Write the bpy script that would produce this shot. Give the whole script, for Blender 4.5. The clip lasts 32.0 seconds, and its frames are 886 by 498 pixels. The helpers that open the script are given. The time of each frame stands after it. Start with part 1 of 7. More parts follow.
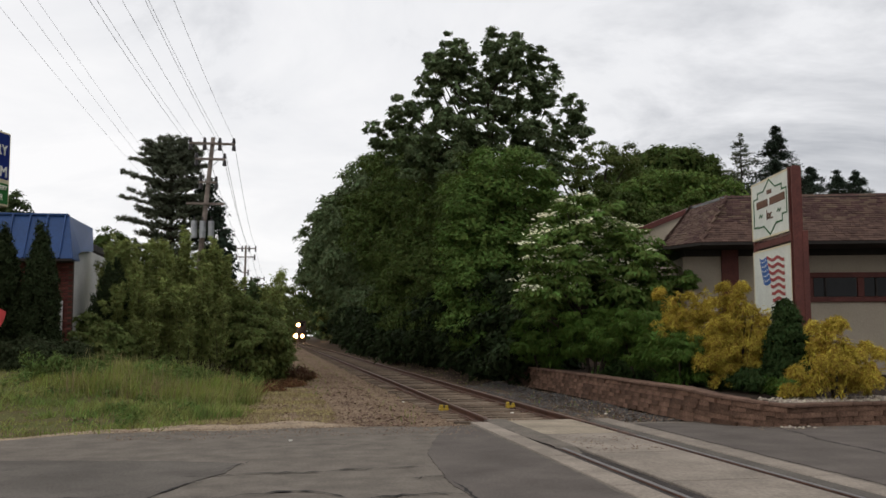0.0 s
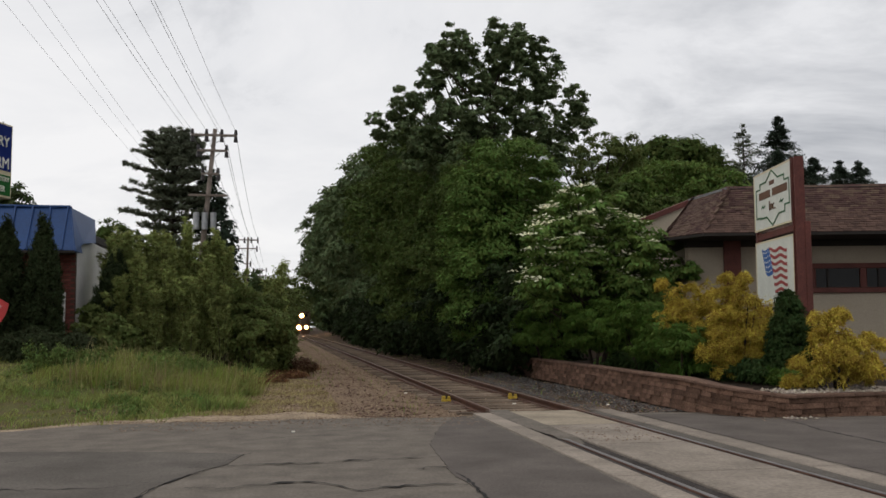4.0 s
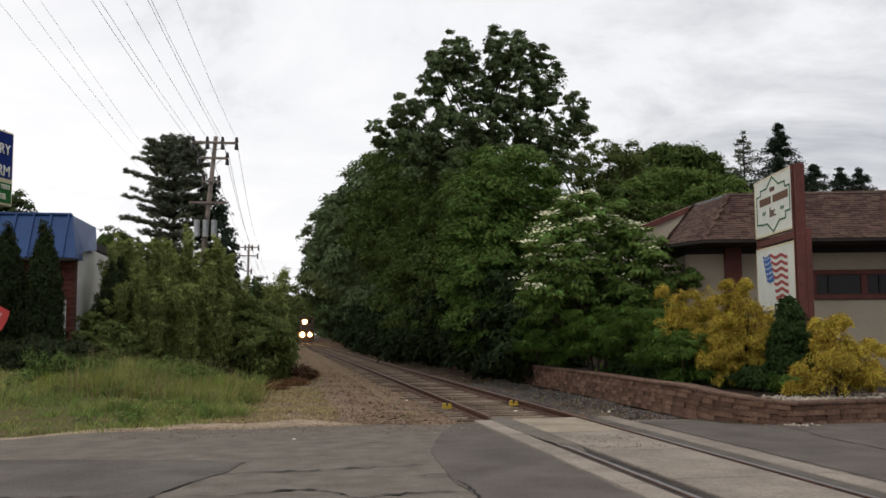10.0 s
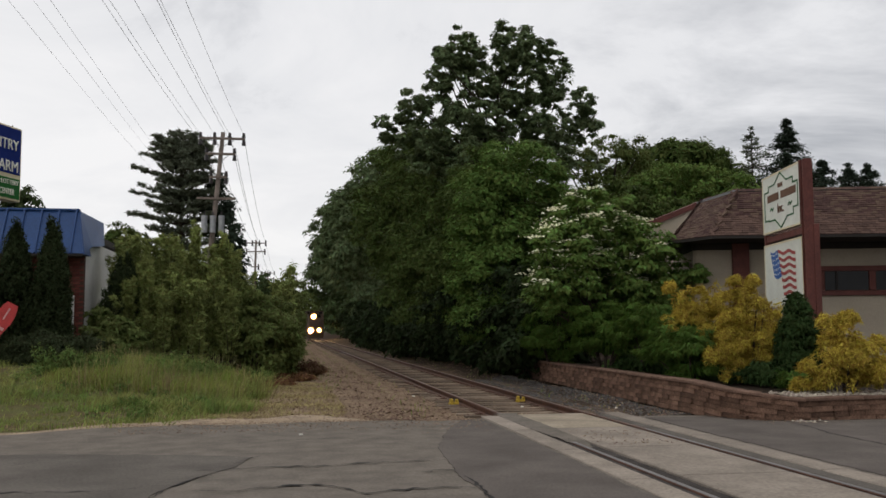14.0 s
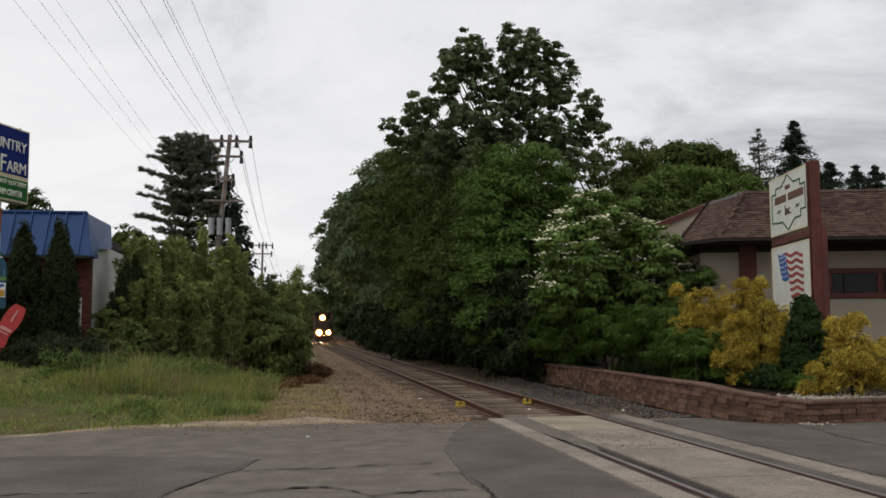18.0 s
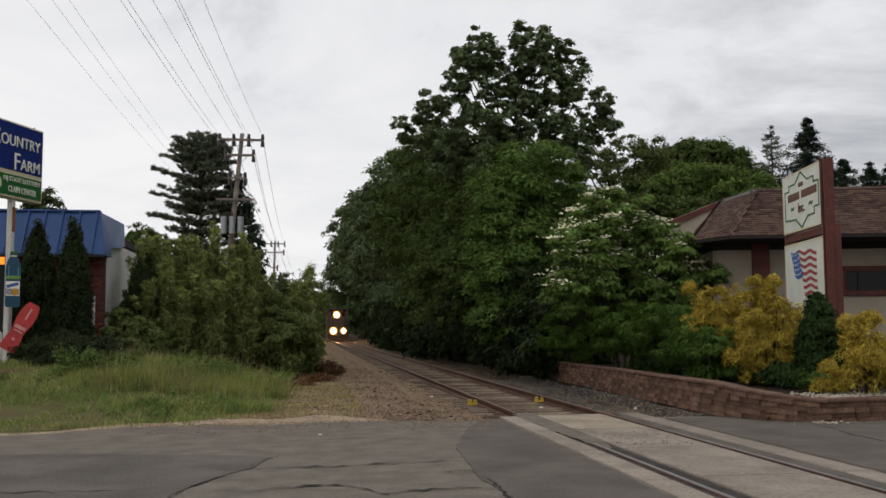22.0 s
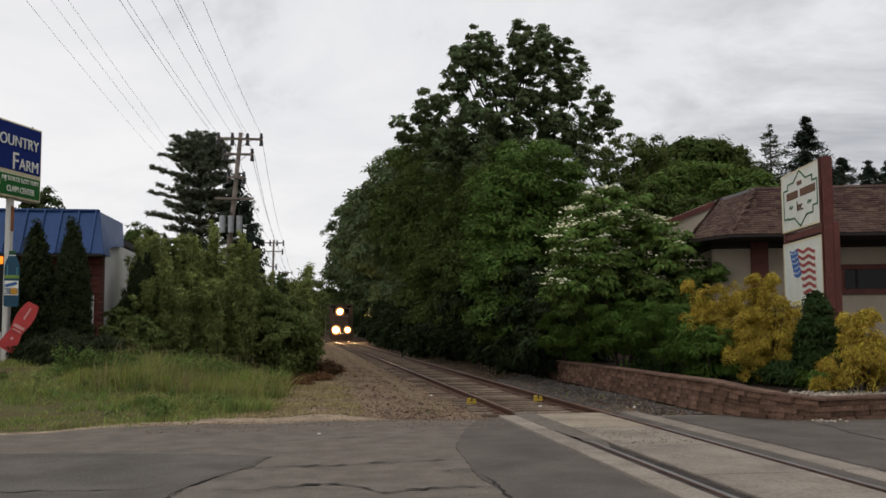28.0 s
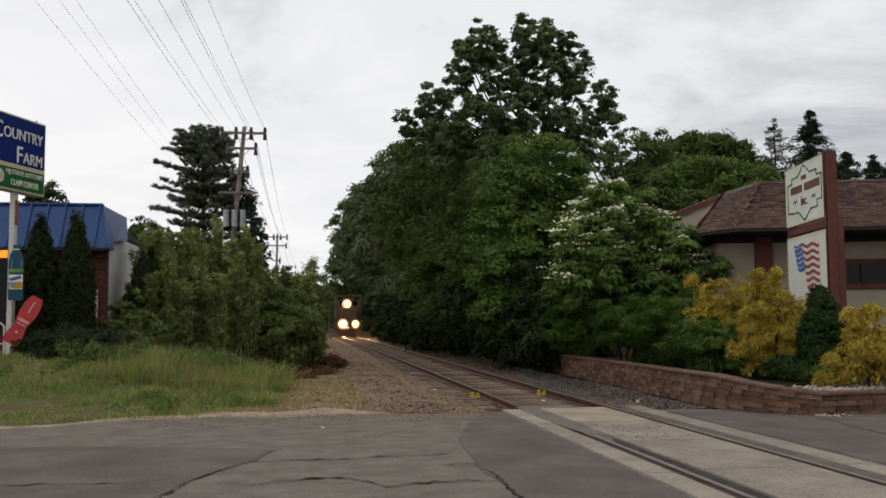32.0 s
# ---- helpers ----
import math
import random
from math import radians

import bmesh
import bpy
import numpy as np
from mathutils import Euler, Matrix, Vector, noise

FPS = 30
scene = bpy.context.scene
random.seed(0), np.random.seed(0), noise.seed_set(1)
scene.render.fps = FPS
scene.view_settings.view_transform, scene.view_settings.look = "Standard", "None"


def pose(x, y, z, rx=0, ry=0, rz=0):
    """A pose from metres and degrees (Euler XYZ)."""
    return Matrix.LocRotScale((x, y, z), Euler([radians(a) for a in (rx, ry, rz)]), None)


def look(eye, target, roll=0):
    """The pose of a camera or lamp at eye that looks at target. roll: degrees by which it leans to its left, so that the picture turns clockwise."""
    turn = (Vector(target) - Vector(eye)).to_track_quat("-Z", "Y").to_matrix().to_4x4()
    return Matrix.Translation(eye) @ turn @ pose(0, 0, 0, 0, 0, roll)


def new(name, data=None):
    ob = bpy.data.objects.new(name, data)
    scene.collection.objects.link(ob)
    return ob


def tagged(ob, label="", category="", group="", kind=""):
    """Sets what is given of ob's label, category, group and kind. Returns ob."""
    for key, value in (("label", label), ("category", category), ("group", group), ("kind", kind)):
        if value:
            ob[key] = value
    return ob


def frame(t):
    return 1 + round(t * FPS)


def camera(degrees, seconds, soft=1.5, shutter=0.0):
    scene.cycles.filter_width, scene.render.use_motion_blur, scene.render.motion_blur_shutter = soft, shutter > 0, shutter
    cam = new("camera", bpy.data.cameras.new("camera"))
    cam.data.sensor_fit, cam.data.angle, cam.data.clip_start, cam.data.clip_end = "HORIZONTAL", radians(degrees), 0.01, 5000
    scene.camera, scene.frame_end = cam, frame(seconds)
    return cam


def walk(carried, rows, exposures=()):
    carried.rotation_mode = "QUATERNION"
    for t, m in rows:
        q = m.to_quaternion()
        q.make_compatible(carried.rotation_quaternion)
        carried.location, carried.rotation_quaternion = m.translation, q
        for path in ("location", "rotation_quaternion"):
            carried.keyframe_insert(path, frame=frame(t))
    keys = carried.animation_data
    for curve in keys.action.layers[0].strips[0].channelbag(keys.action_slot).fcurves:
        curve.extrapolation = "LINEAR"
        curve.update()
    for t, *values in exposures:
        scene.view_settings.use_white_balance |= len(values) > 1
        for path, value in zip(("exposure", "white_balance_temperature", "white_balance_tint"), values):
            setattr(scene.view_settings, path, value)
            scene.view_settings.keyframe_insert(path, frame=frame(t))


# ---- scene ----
H_EYE = 1.455
cam = camera(49.77, 32.0, soft=1.57)
# seconds and the turn of the camera, which stays where it is: rx, ry, rz
PATH = [
    (0, 95.158, 0.210, -9.813), (0.5, 94.925, 0.071, -9.678), (1, 94.807, 0.084, -9.617), (1.5, 94.726, 0.163, -9.480),
    (2, 94.639, 0.190, -9.484), (2.5, 94.652, 0.289, -9.551), (3, 94.604, 0.281, -9.685), (3.5, 94.614, 0.289, -9.735),
    (5.5, 94.732, 0.309, -9.251), (6, 94.770, 0.405, -9.160), (6.5, 94.771, 0.477, -9.085), (7, 94.608, 0.486, -9.090),
    (7.5, 94.480, 0.536, -9.050), (8, 94.594, 0.547, -9.168), (8.5, 94.698, 0.534, -9.285), (9, 94.858, 0.490, -9.397),
    (9.5, 95.030, 0.377, -9.585), (10, 95.059, 0.343, -9.630), (10.5, 94.985, 0.333, -9.543), (11, 94.934, 0.314, -9.539),
    (11.5, 94.879, 0.340, -9.557), (12, 94.817, 0.297, -9.537), (12.5, 94.780, 0.210, -9.376), (13, 94.775, 0.279, -9.290),
    (13.5, 94.765, 0.295, -9.230), (14, 94.809, 0.287, -9.217), (14.5, 94.986, 0.268, -9.162), (16.5, 94.885, 0.347, -8.898),
    (17, 94.758, 0.326, -8.950), (17.5, 94.821, 0.323, -8.915), (18, 94.948, 0.247, -8.826), (18.5, 94.866, 0.266, -8.622),
    (19, 94.823, 0.245, -8.500), (19.5, 94.845, 0.313, -8.424), (20, 94.939, 0.324, -8.401), (20.5, 94.970, 0.335, -8.376),
    (21, 94.877, 0.337, -8.225), (21.5, 94.810, 0.315, -8.168), (22, 94.843, 0.280, -8.115), (22.5, 94.875, 0.283, -8.128),
    (23, 94.915, 0.249, -8.185), (23.5, 94.883, 0.217, -8.258), (24, 94.809, 0.273, -8.140), (24.5, 94.711, 0.261, -8.068),
    (25, 94.629, 0.327, -8.108), (25.5, 94.637, 0.291, -8.206), (27.5, 94.853, 0.297, -8.212), (28, 94.778, 0.349, -8.178),
    (28.5, 94.590, 0.313, -8.174), (29, 94.575, 0.317, -8.133), (29.5, 94.589, 0.289, -8.115), (30, 94.536, 0.275, -8.102),
    (30.5, 94.469, 0.345, -8.144), (31, 94.503, 0.362, -8.086), (31.5, 94.442, 0.353, -8.030), (32, 94.431, 0.294, -7.970),
]
walk(cam, [(t, pose(0, 0, H_EYE, rx, ry, rz)) for t, rx, ry, rz in PATH],
     exposures=[(0.0, 0.11, 6500, 10.5), (1.0, -0.07, 6500, 10.5), (2.0, 0.00, 6500, 10.5), (6.0, -0.01, 6500, 10.5), (8.0, -0.03, 6500, 10.5), (9.0, 0.04, 6500, 10.5), (10.0, 0.19, 6500, 10.5), (11.0, 0.14, 6500, 10.5), (12.0, 0.08, 6500, 10.5), (13.0, 0.02, 6500, 10.5), (16.0, 0.00, 6500, 10.5), (25.0, 0.00, 6500, 10.5), (28.0, -0.01, 6500, 10.5), (29.0, 0.04, 6500, 10.5), (32.0, 0.06, 6500, 10.5)])

# ---- light: a bright overcast evening sky, with a wide soft sun ----
SUN_EL, SUN_ROT = radians(58), radians(15)
sky_world = bpy.data.worlds.new("overcast_sky")
scene.world = sky_world
sky_world.use_nodes = True


def world_nodes():
    nt = sky_world.node_tree
    nt.nodes.clear()
    n = nt.nodes.new
    ln = nt.links.new
    co = n("ShaderNodeTexCoord")
    sep = n("ShaderNodeSeparateXYZ")
    ln(co.outputs["Generated"], sep.inputs[0])
    up = n("ShaderNodeMath")
    up.operation = "ADD"
    up.inputs[1].default_value = 0.22
    ln(sep.outputs[2], up.inputs[0])
    upc = n("ShaderNodeMath")
    upc.operation = "MAXIMUM"
    upc.inputs[1].default_value = 0.12
    ln(up.outputs[0], upc.inputs[0])
    dx, dy = n("ShaderNodeMath"), n("ShaderNodeMath")
    for m, k in ((dx, 0), (dy, 1)):
        m.operation = "DIVIDE"
        ln(sep.outputs[k], m.inputs[0])
        ln(upc.outputs[0], m.inputs[1])
    com = n("ShaderNodeCombineXYZ")
    ln(dx.outputs[0], com.inputs[0])
    ln(dy.outputs[0], com.inputs[1])
    com.inputs[2].default_value = CLOUD_SEED
    big = n("ShaderNodeTexNoise")
    big.inputs["Scale"].default_value = 1.5
    big.inputs["Detail"].default_value = 7
    big.inputs["Roughness"].default_value = 0.6
    big.inputs["Distortion"].default_value = 0.5
    ln(com.outputs[0], big.inputs["Vector"])
    ramp = n("ShaderNodeValToRGB")
    ramp.color_ramp.elements[0].position = 0.12
    ramp.color_ramp.elements[0].color = (0.47, 0.485, 0.515, 1)
    ramp.color_ramp.elements[1].position = 0.80
    ramp.color_ramp.elements[1].color = (0.955, 0.95, 0.95, 1)
    mid = ramp.color_ramp.elements.new(0.43)
    mid.color = (0.835, 0.84, 0.855, 1)
    bank = n("ShaderNodeMath")
    bank.operation = "MULTIPLY_ADD"
    bank.inputs[1].default_value = -0.66
    lift = n("ShaderNodeMath")
    lift.operation = "MULTIPLY_ADD"
    lift.inputs[1].default_value, lift.inputs[2].default_value = 1.35, -0.09
    ln(big.outputs[0], lift.inputs[0])
    ln(sep.outputs[0], bank.inputs[0])
    ln(lift.outputs[0], bank.inputs[2])
    ln(bank.outputs[0], ramp.inputs[0])
    sky = n("ShaderNodeTexSky")
    sky.sky_type = "NISHITA"
    sky.sun_disc = False
    sky.sun_elevation, sky.sun_rotation = SUN_EL, SUN_ROT
    bg1, bg2 = n("ShaderNodeBackground"), n("ShaderNodeBackground")
    ln(sky.outputs[0], bg1.inputs[0])
    bg1.inputs[1].default_value = 0.05
    ln(ramp.outputs[0], bg2.inputs[0])
    bg2.inputs[1].default_value = 1.0
    mix = n("ShaderNodeMixShader")
    mix.inputs[0].default_value = 0.93
    ln(bg1.outputs[0], mix.inputs[1])
    ln(bg2.outputs[0], mix.inputs[2])
    out = n("ShaderNodeOutputWorld")
    ln(mix.outputs[0], out.inputs[0])


CLOUD_SEED = 3.1
world_nodes()
sun = new("sun", bpy.data.lights.new("sun", "SUN"))
sun.data.energy = 0.55
sun.data.angle = radians(35)
sun.data.color = (1.0, 0.90, 0.76)
sun.matrix_world = look((0, 0, 60), (0 - 60 * math.sin(SUN_ROT) / math.tan(SUN_EL), 0 - 60 * math.cos(SUN_ROT) / math.tan(SUN_EL), 0))


# ---- materials ----
def shader(name, base, rough=0.8, metal=0.0, spread=0.25, scale=6.0, fine=60.0, bump=0.15, tint=None, island=0.0, obj=0.0,
           through_light=0.0, emit=None, power=0.0, spec=None):
    """A surface with blotches at a coarse and a fine scale; spread: how far they lighten and darken the colour; tint: a second colour for
    the blotches; island, obj: variation from leaf to leaf and from piece to piece."""
    m = bpy.data.materials.new(name)
    m.use_nodes = True
    nt = m.node_tree
    n, ln = nt.nodes.new, nt.links.new
    b = nt.nodes["Principled BSDF"]
    b.inputs["Roughness"].default_value = rough
    b.inputs["Metallic"].default_value = metal
    b.inputs["Specular IOR Level"].default_value = (0.12 if rough > 0.85 else 0.4) if spec is None else spec
    co = n("ShaderNodeTexCoord")
    n1, n2 = n("ShaderNodeTexNoise"), n("ShaderNodeTexNoise")
    for t, s in ((n1, scale), (n2, fine)):
        t.inputs["Scale"].default_value = s
        t.inputs["Detail"].default_value = 6
        ln(co.outputs["Object"], t.inputs["Vector"])
    mixc = n("ShaderNodeMix")
    mixc.data_type = "RGBA"
    c2 = tint or tuple(min(1, c * (1 + spread)) for c in base)
    c1 = tuple(c * (1 - spread) for c in base) if not tint else base
    mixc.inputs[6].default_value = (*c1, 1)
    mixc.inputs[7].default_value = (*c2, 1)
    rng = n("ShaderNodeMapRange")
    rng.inputs[1].default_value, rng.inputs[2].default_value = 0.32, 0.68
    ln(n1.outputs[0], rng.inputs[0])
    ln(rng.outputs[0], mixc.inputs[0])
    hsv = n("ShaderNodeHueSaturation")
    ln(mixc.outputs[2], hsv.inputs["Color"])
    val = n("ShaderNodeMapRange")
    val.inputs[1].default_value, val.inputs[2].default_value = 0.34, 0.66
    val.inputs[3].default_value, val.inputs[4].default_value = 1 - spread * 0.8, 1 + spread * 0.8
    ln(n2.outputs[0], val.inputs[0])
    last = val.outputs[0]
    for amount, kind in ((island, "ShaderNodeNewGeometry"), (obj, "ShaderNodeObjectInfo")):
        if amount:
            g = n(kind)
            r = n("ShaderNodeMapRange")
            r.inputs[3].default_value, r.inputs[4].default_value = 1 - amount, 1 + amount
            ln(g.outputs["Random Per Island" if island and kind.endswith("Geometry") else "Random"], r.inputs[0])
            mu = n("ShaderNodeMath")
            mu.operation = "MULTIPLY"
            ln(last, mu.inputs[0])
            ln(r.outputs[0], mu.inputs[1])
            last = mu.outputs[0]
            if kind.endswith("Geometry"):
                hu = n("ShaderNodeMapRange")
                hu.inputs[3].default_value, hu.inputs[4].default_value = 0.5 - 0.03, 0.5 + 0.025
                ln(g.outputs["Random Per Island"], hu.inputs[0])
                ln(hu.outputs[0], hsv.inputs["Hue"])
    ln(last, hsv.inputs["Value"])
    ln(hsv.outputs[0], b.inputs["Base Color"])
    if bump:
        bp = n("ShaderNodeBump")
        bp.inputs["Strength"].default_value = bump
        bp.inputs["Distance"].default_value = 0.02
        ln(n2.outputs[0], bp.inputs["Height"])
        ln(bp.outputs[0], b.inputs["Normal"])
    if emit:
        b.inputs["Emission Color"].default_value = (*emit, 1)
        b.inputs["Emission Strength"].default_value = power
    if through_light:
        tr = n("ShaderNodeBsdfTranslucent")
        ln(hsv.outputs[0], tr.inputs[0])
        mx = n("ShaderNodeMixShader")
        mx.inputs[0].default_value = through_light
        ln(b.outputs[0], mx.inputs[1])
        ln(tr.outputs[0], mx.inputs[2])
        ln(mx.outputs[0], nt.nodes["Material Output"].inputs[0])
    return m


def leaf(name, c, rough=0.7, var=0.35):
    return shader(name, c, rough=rough, spread=0.22, scale=0.8, fine=5.0, bump=0, island=var, through_light=0.16, spec=0.04)


M = {
    "asphalt": shader("old_asphalt", (0.152, 0.133, 0.113), 0.92, spread=0.2, scale=2.6, fine=32, bump=0.5),
    "asphalt_dark": shader("patched_asphalt", (0.112, 0.097, 0.087), 0.92, spread=0.2, scale=1.3, fine=40, bump=0.5),
    "asphalt_mid": shader("grey_asphalt", (0.112, 0.100, 0.088), 0.92, spread=0.24, scale=1.2, fine=36, bump=0.5),
    "filler": shader("flangeway_asphalt", (0.050, 0.043, 0.040), 0.93, spread=0.3, scale=3, fine=40, bump=0.5),
    "crack": shader("crack_filler", (0.03, 0.029, 0.028), 0.95, spread=0.2),
    "concrete": shader("panel_concrete", (0.25, 0.215, 0.180), 0.9, spread=0.22, scale=1.3, fine=30, bump=0.25, obj=0.07),
    "sandy_concrete": shader("sandy_concrete", (0.295, 0.250, 0.192), 0.92, spread=0.2, scale=1.6, fine=30, bump=0.3),
    "rail": shader("rusty_rail", (0.085, 0.036, 0.020), 0.65, metal=0.3, spread=0.3, scale=3, fine=50),
    "rail_worn": shader("worn_rusty_rail", (0.115, 0.062, 0.045), 0.38, metal=0.3, spread=0.3, scale=3, fine=50),
    "leaf_dwarf": leaf("dwarf_spruce_needle", (0.040, 0.068, 0.022)),
    "rail_top": shader("worn_rail_top", (0.15, 0.142, 0.14), 0.48, metal=0.6, spread=0.25, scale=2, fine=40),
    "tie": shader("weathered_tie", (0.155, 0.118, 0.088), 0.92, spread=0.3, scale=4, fine=40, bump=0.5, obj=0.3),
    "gravel": shader("gravel_stone", (0.236, 0.168, 0.122), 0.92, spread=0.3, scale=5, fine=40, island=0.45),
    "gravel_grey": shader("grey_stone", (0.125, 0.118, 0.114), 0.92, spread=0.25, scale=5, fine=40, island=0.4),
    "pebble": shader("white_pebble", (0.42, 0.36, 0.29), 0.7, spread=0.15, island=0.3),
    "yellow_paint": shader("yellow_paint", (0.44, 0.30, 0.03), 0.6, spread=0.25, scale=14, fine=70),
    "block": shader("wall_block", (0.128, 0.076, 0.053), 0.92, spread=0.40, scale=3, fine=40, bump=0.7, obj=0.38),
    "cap": shader("wall_cap", (0.150, 0.093, 0.069), 0.9, spread=0.22, scale=4, fine=45, bump=0.4, obj=0.15),
    "mulch": shader("dark_mulch", (0.030, 0.021, 0.015), 0.95, spread=0.4, scale=8, fine=50, bump=0.6),
    "bark": shader("bark", (0.05, 0.04, 0.03), 0.95, spread=0.35, scale=5, fine=25, bump=0.8),
    "wood_pole": shader("grey_pole_wood", (0.20, 0.165, 0.14), 0.9, spread=0.25, scale=2, fine=30, bump=0.4),
    "grey_metal": shader("grey_metal", (0.36, 0.37, 0.38), 0.5, metal=0.5, spread=0.12),
    "insulator": shader("brown_insulator", (0.028, 0.022, 0.022), 0.4, spread=0.15),
    "wire": shader("cable", (0.15, 0.15, 0.15), 0.6, spread=0.1, bump=0),
    "blue_roof": shader("blue_metal_roof", (0.020, 0.062, 0.185), 0.42, metal=0.15, spread=0.14, scale=1.2, fine=20, bump=0.04),
    "white_wall": shader("white_block_wall", (0.66, 0.65, 0.62), 0.9, spread=0.1, scale=1.0, fine=20, bump=0.2),
    "brick": shader("red_brick", (0.155, 0.052, 0.042), 0.9, spread=0.2, scale=6, fine=40, bump=0.4, obj=0.3),
    "mortar": shader("mortar", (0.095, 0.058, 0.044), 0.95, spread=0.15),
    "dark_glass": shader("dark_glass", (0.012, 0.012, 0.013), 0.12, spread=0.1, bump=0.0, spec=0.15),
    "beige": shader("beige_stucco", (0.385, 0.33, 0.26), 0.92, spread=0.09, scale=0.8, fine=35, bump=0.3),
    # the walls' beige made lighter, for the open light on the parapet
    "parapet": shader("beige_stucco_lit", (0.50, 0.43, 0.335), 0.92, spread=0.08, scale=0.9, fine=30, bump=0.3),
    "red_trim": shader("red_brown_trim", (0.115, 0.034, 0.026), 0.7, spread=0.2, scale=3, fine=30),
    "shingle": shader("brown_shingle", (0.100, 0.062, 0.050), 0.93, spread=0.2, scale=3.0, fine=50, bump=0.5, obj=0.3, island=0.34),
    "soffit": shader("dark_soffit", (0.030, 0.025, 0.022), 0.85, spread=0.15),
    "flashing": shader("roof_flashing", (0.24, 0.245, 0.25), 0.4, metal=0.6, spread=0.15),
    "sign_white": shader("sign_white", (0.70, 0.71, 0.64), 0.6, spread=0.06, scale=2, fine=15, bump=0.03),
    "sign_blue": shader("sign_blue", (0.013, 0.028, 0.165), 0.6, spec=0.06, spread=0.08, bump=0.02),
    "sign_green": shader("sign_green", (0.018, 0.13, 0.025), 0.6, spec=0.2, spread=0.08, bump=0.02),
    "sign_cream": shader("sign_cream", (0.68, 0.60, 0.40), 0.55, spread=0.07, bump=0.02),
    "letter_white": shader("letter_white", (0.86, 0.84, 0.74), 0.6, spread=0.04, bump=0),
    "letter_brown": shader("letter_brown", (0.13, 0.06, 0.03), 0.6, spread=0.1, bump=0),
    "line_green": shader("line_green", (0.02, 0.11, 0.03), 0.6, spread=0.1, bump=0),
    "flag_red": shader("flag_red", (0.33, 0.06, 0.055), 0.7, spread=0.12, bump=0.02),
    "flag_blue": shader("flag_blue", (0.05, 0.13, 0.36), 0.7, spread=0.25, scale=14, bump=0.02),
    "white_post": shader("white_post_paint", (0.58, 0.57, 0.53), 0.6, spread=0.14, scale=3, fine=20, tint=(0.60, 0.58, 0.54)),
    "rust_patch": shader("rust_patch", (0.26, 0.10, 0.04), 0.85, spread=0.35, scale=9),
    "teal": shader("teal_plastic", (0.004, 0.060, 0.105), 0.35, spread=0.25, scale=3, bump=0.02),
    "pale_teal": shader("pale_teal_gloss", (0.10, 0.28, 0.34), 0.4, spread=0.2, bump=0),
    "lime": shader("lime_label", (0.18, 0.30, 0.05), 0.4, spread=0.2, bump=0),
    "orange_print": shader("orange_print", (0.55, 0.27, 0.02), 0.45, spread=0.2, scale=8, bump=0),
    "red_plastic": shader("red_plastic", (0.50, 0.045, 0.042), 0.4, spread=0.2, scale=3, bump=0.02),
    "pink_print": shader("pale_print", (0.66, 0.33, 0.31), 0.5, spread=0.15, bump=0),
    "orange_neon": shader("orange_neon", (0.8, 0.3, 0.05), 0.4, emit=(1.0, 0.24, 0.02), power=1.6, bump=0),
    "loco_dark": shader("locomotive_paint", (0.080, 0.056, 0.040), 0.7, spread=0.25, scale=2, fine=20),
    "loco_red": shader("locomotive_maroon", (0.095, 0.062, 0.044), 0.7, spread=0.2, scale=2, fine=20),
    "steel": shader("dark_steel", (0.08, 0.075, 0.07), 0.5, metal=0.7, spread=0.25),
    "lamp": shader("lit_lamp", (0.9, 0.8, 0.6), 0.3, emit=(1.0, 0.60, 0.26), power=700.0, bump=0, spread=0.02),
    "lens_glass": shader("lit_lens_glass", (0.9, 0.7, 0.4), 0.3, emit=(1.0, 0.52, 0.17), power=1.9, bump=0, spread=0.02),
    "bird": shader("dark_feather", (0.05, 0.045, 0.04), 0.8, spread=0.2),
    "leaf_tall": leaf("dark_tree_leaf", (0.120, 0.158, 0.074)),
    "leaf_row": leaf("hedgerow_leaf", (0.075, 0.106, 0.029)),
    "leaf_maple": leaf("fresh_maple_leaf", (0.110, 0.175, 0.042)),
    "leaf_dogwood": leaf("dogwood_leaf", (0.122, 0.188, 0.047)),
    "petal": leaf("cream_petal", (0.76, 0.75, 0.52), var=0.15),
    "leaf_juniper": leaf("juniper_spray", (0.080, 0.136, 0.027)),
    "leaf_gold": leaf("golden_thread", (0.46, 0.345, 0.060), var=0.45),
    "leaf_willow": shader("olive_willow_leaf", (0.225, 0.258, 0.084), 0.7, spread=0.34, scale=0.9, fine=4.0, bump=0, island=0.4, through_light=0.2, spec=0.04),
    "leaf_bush": leaf("bush_leaf", (0.105, 0.130, 0.040)),
    "leaf_arb": leaf("arborvitae_spray", (0.036, 0.049, 0.021)),
    "leaf_spruce": leaf("spruce_needle", (0.040, 0.056, 0.038)),
    "needle": leaf("pine_needle", (0.140, 0.158, 0.108)),
    "leaf_lime": leaf("yellow_green_leaf", (0.120, 0.178, 0.044)),
    "leaf_far": leaf("distant_leaf", (0.075, 0.105, 0.042)),
    "leaf_yew": leaf("yew_needle", (0.046, 0.058, 0.028)),
    "grass": shader("grass_blade", (0.112, 0.188, 0.034), 0.7, spread=0.38, scale=1.3, fine=5, bump=0, tint=(0.265, 0.250, 0.075), island=0.4, through_light=0.2, spec=0.2),
    "grass_lush": shader("fresh_grass_blade", (0.175, 0.240, 0.040), 0.7, spread=0.35, scale=1.7, fine=5, bump=0, tint=(0.29, 0.28, 0.085), island=0.4, through_light=0.25, spec=0.15),
    "grass_dry": leaf("dry_grass_blade", (0.30, 0.245, 0.12)),
    # undergrowth leaf with the canopy's shade put into its colour
    "leaf_under_shade": leaf("undergrowth_leaf_with_shade", (0.024, 0.036, 0.014)),
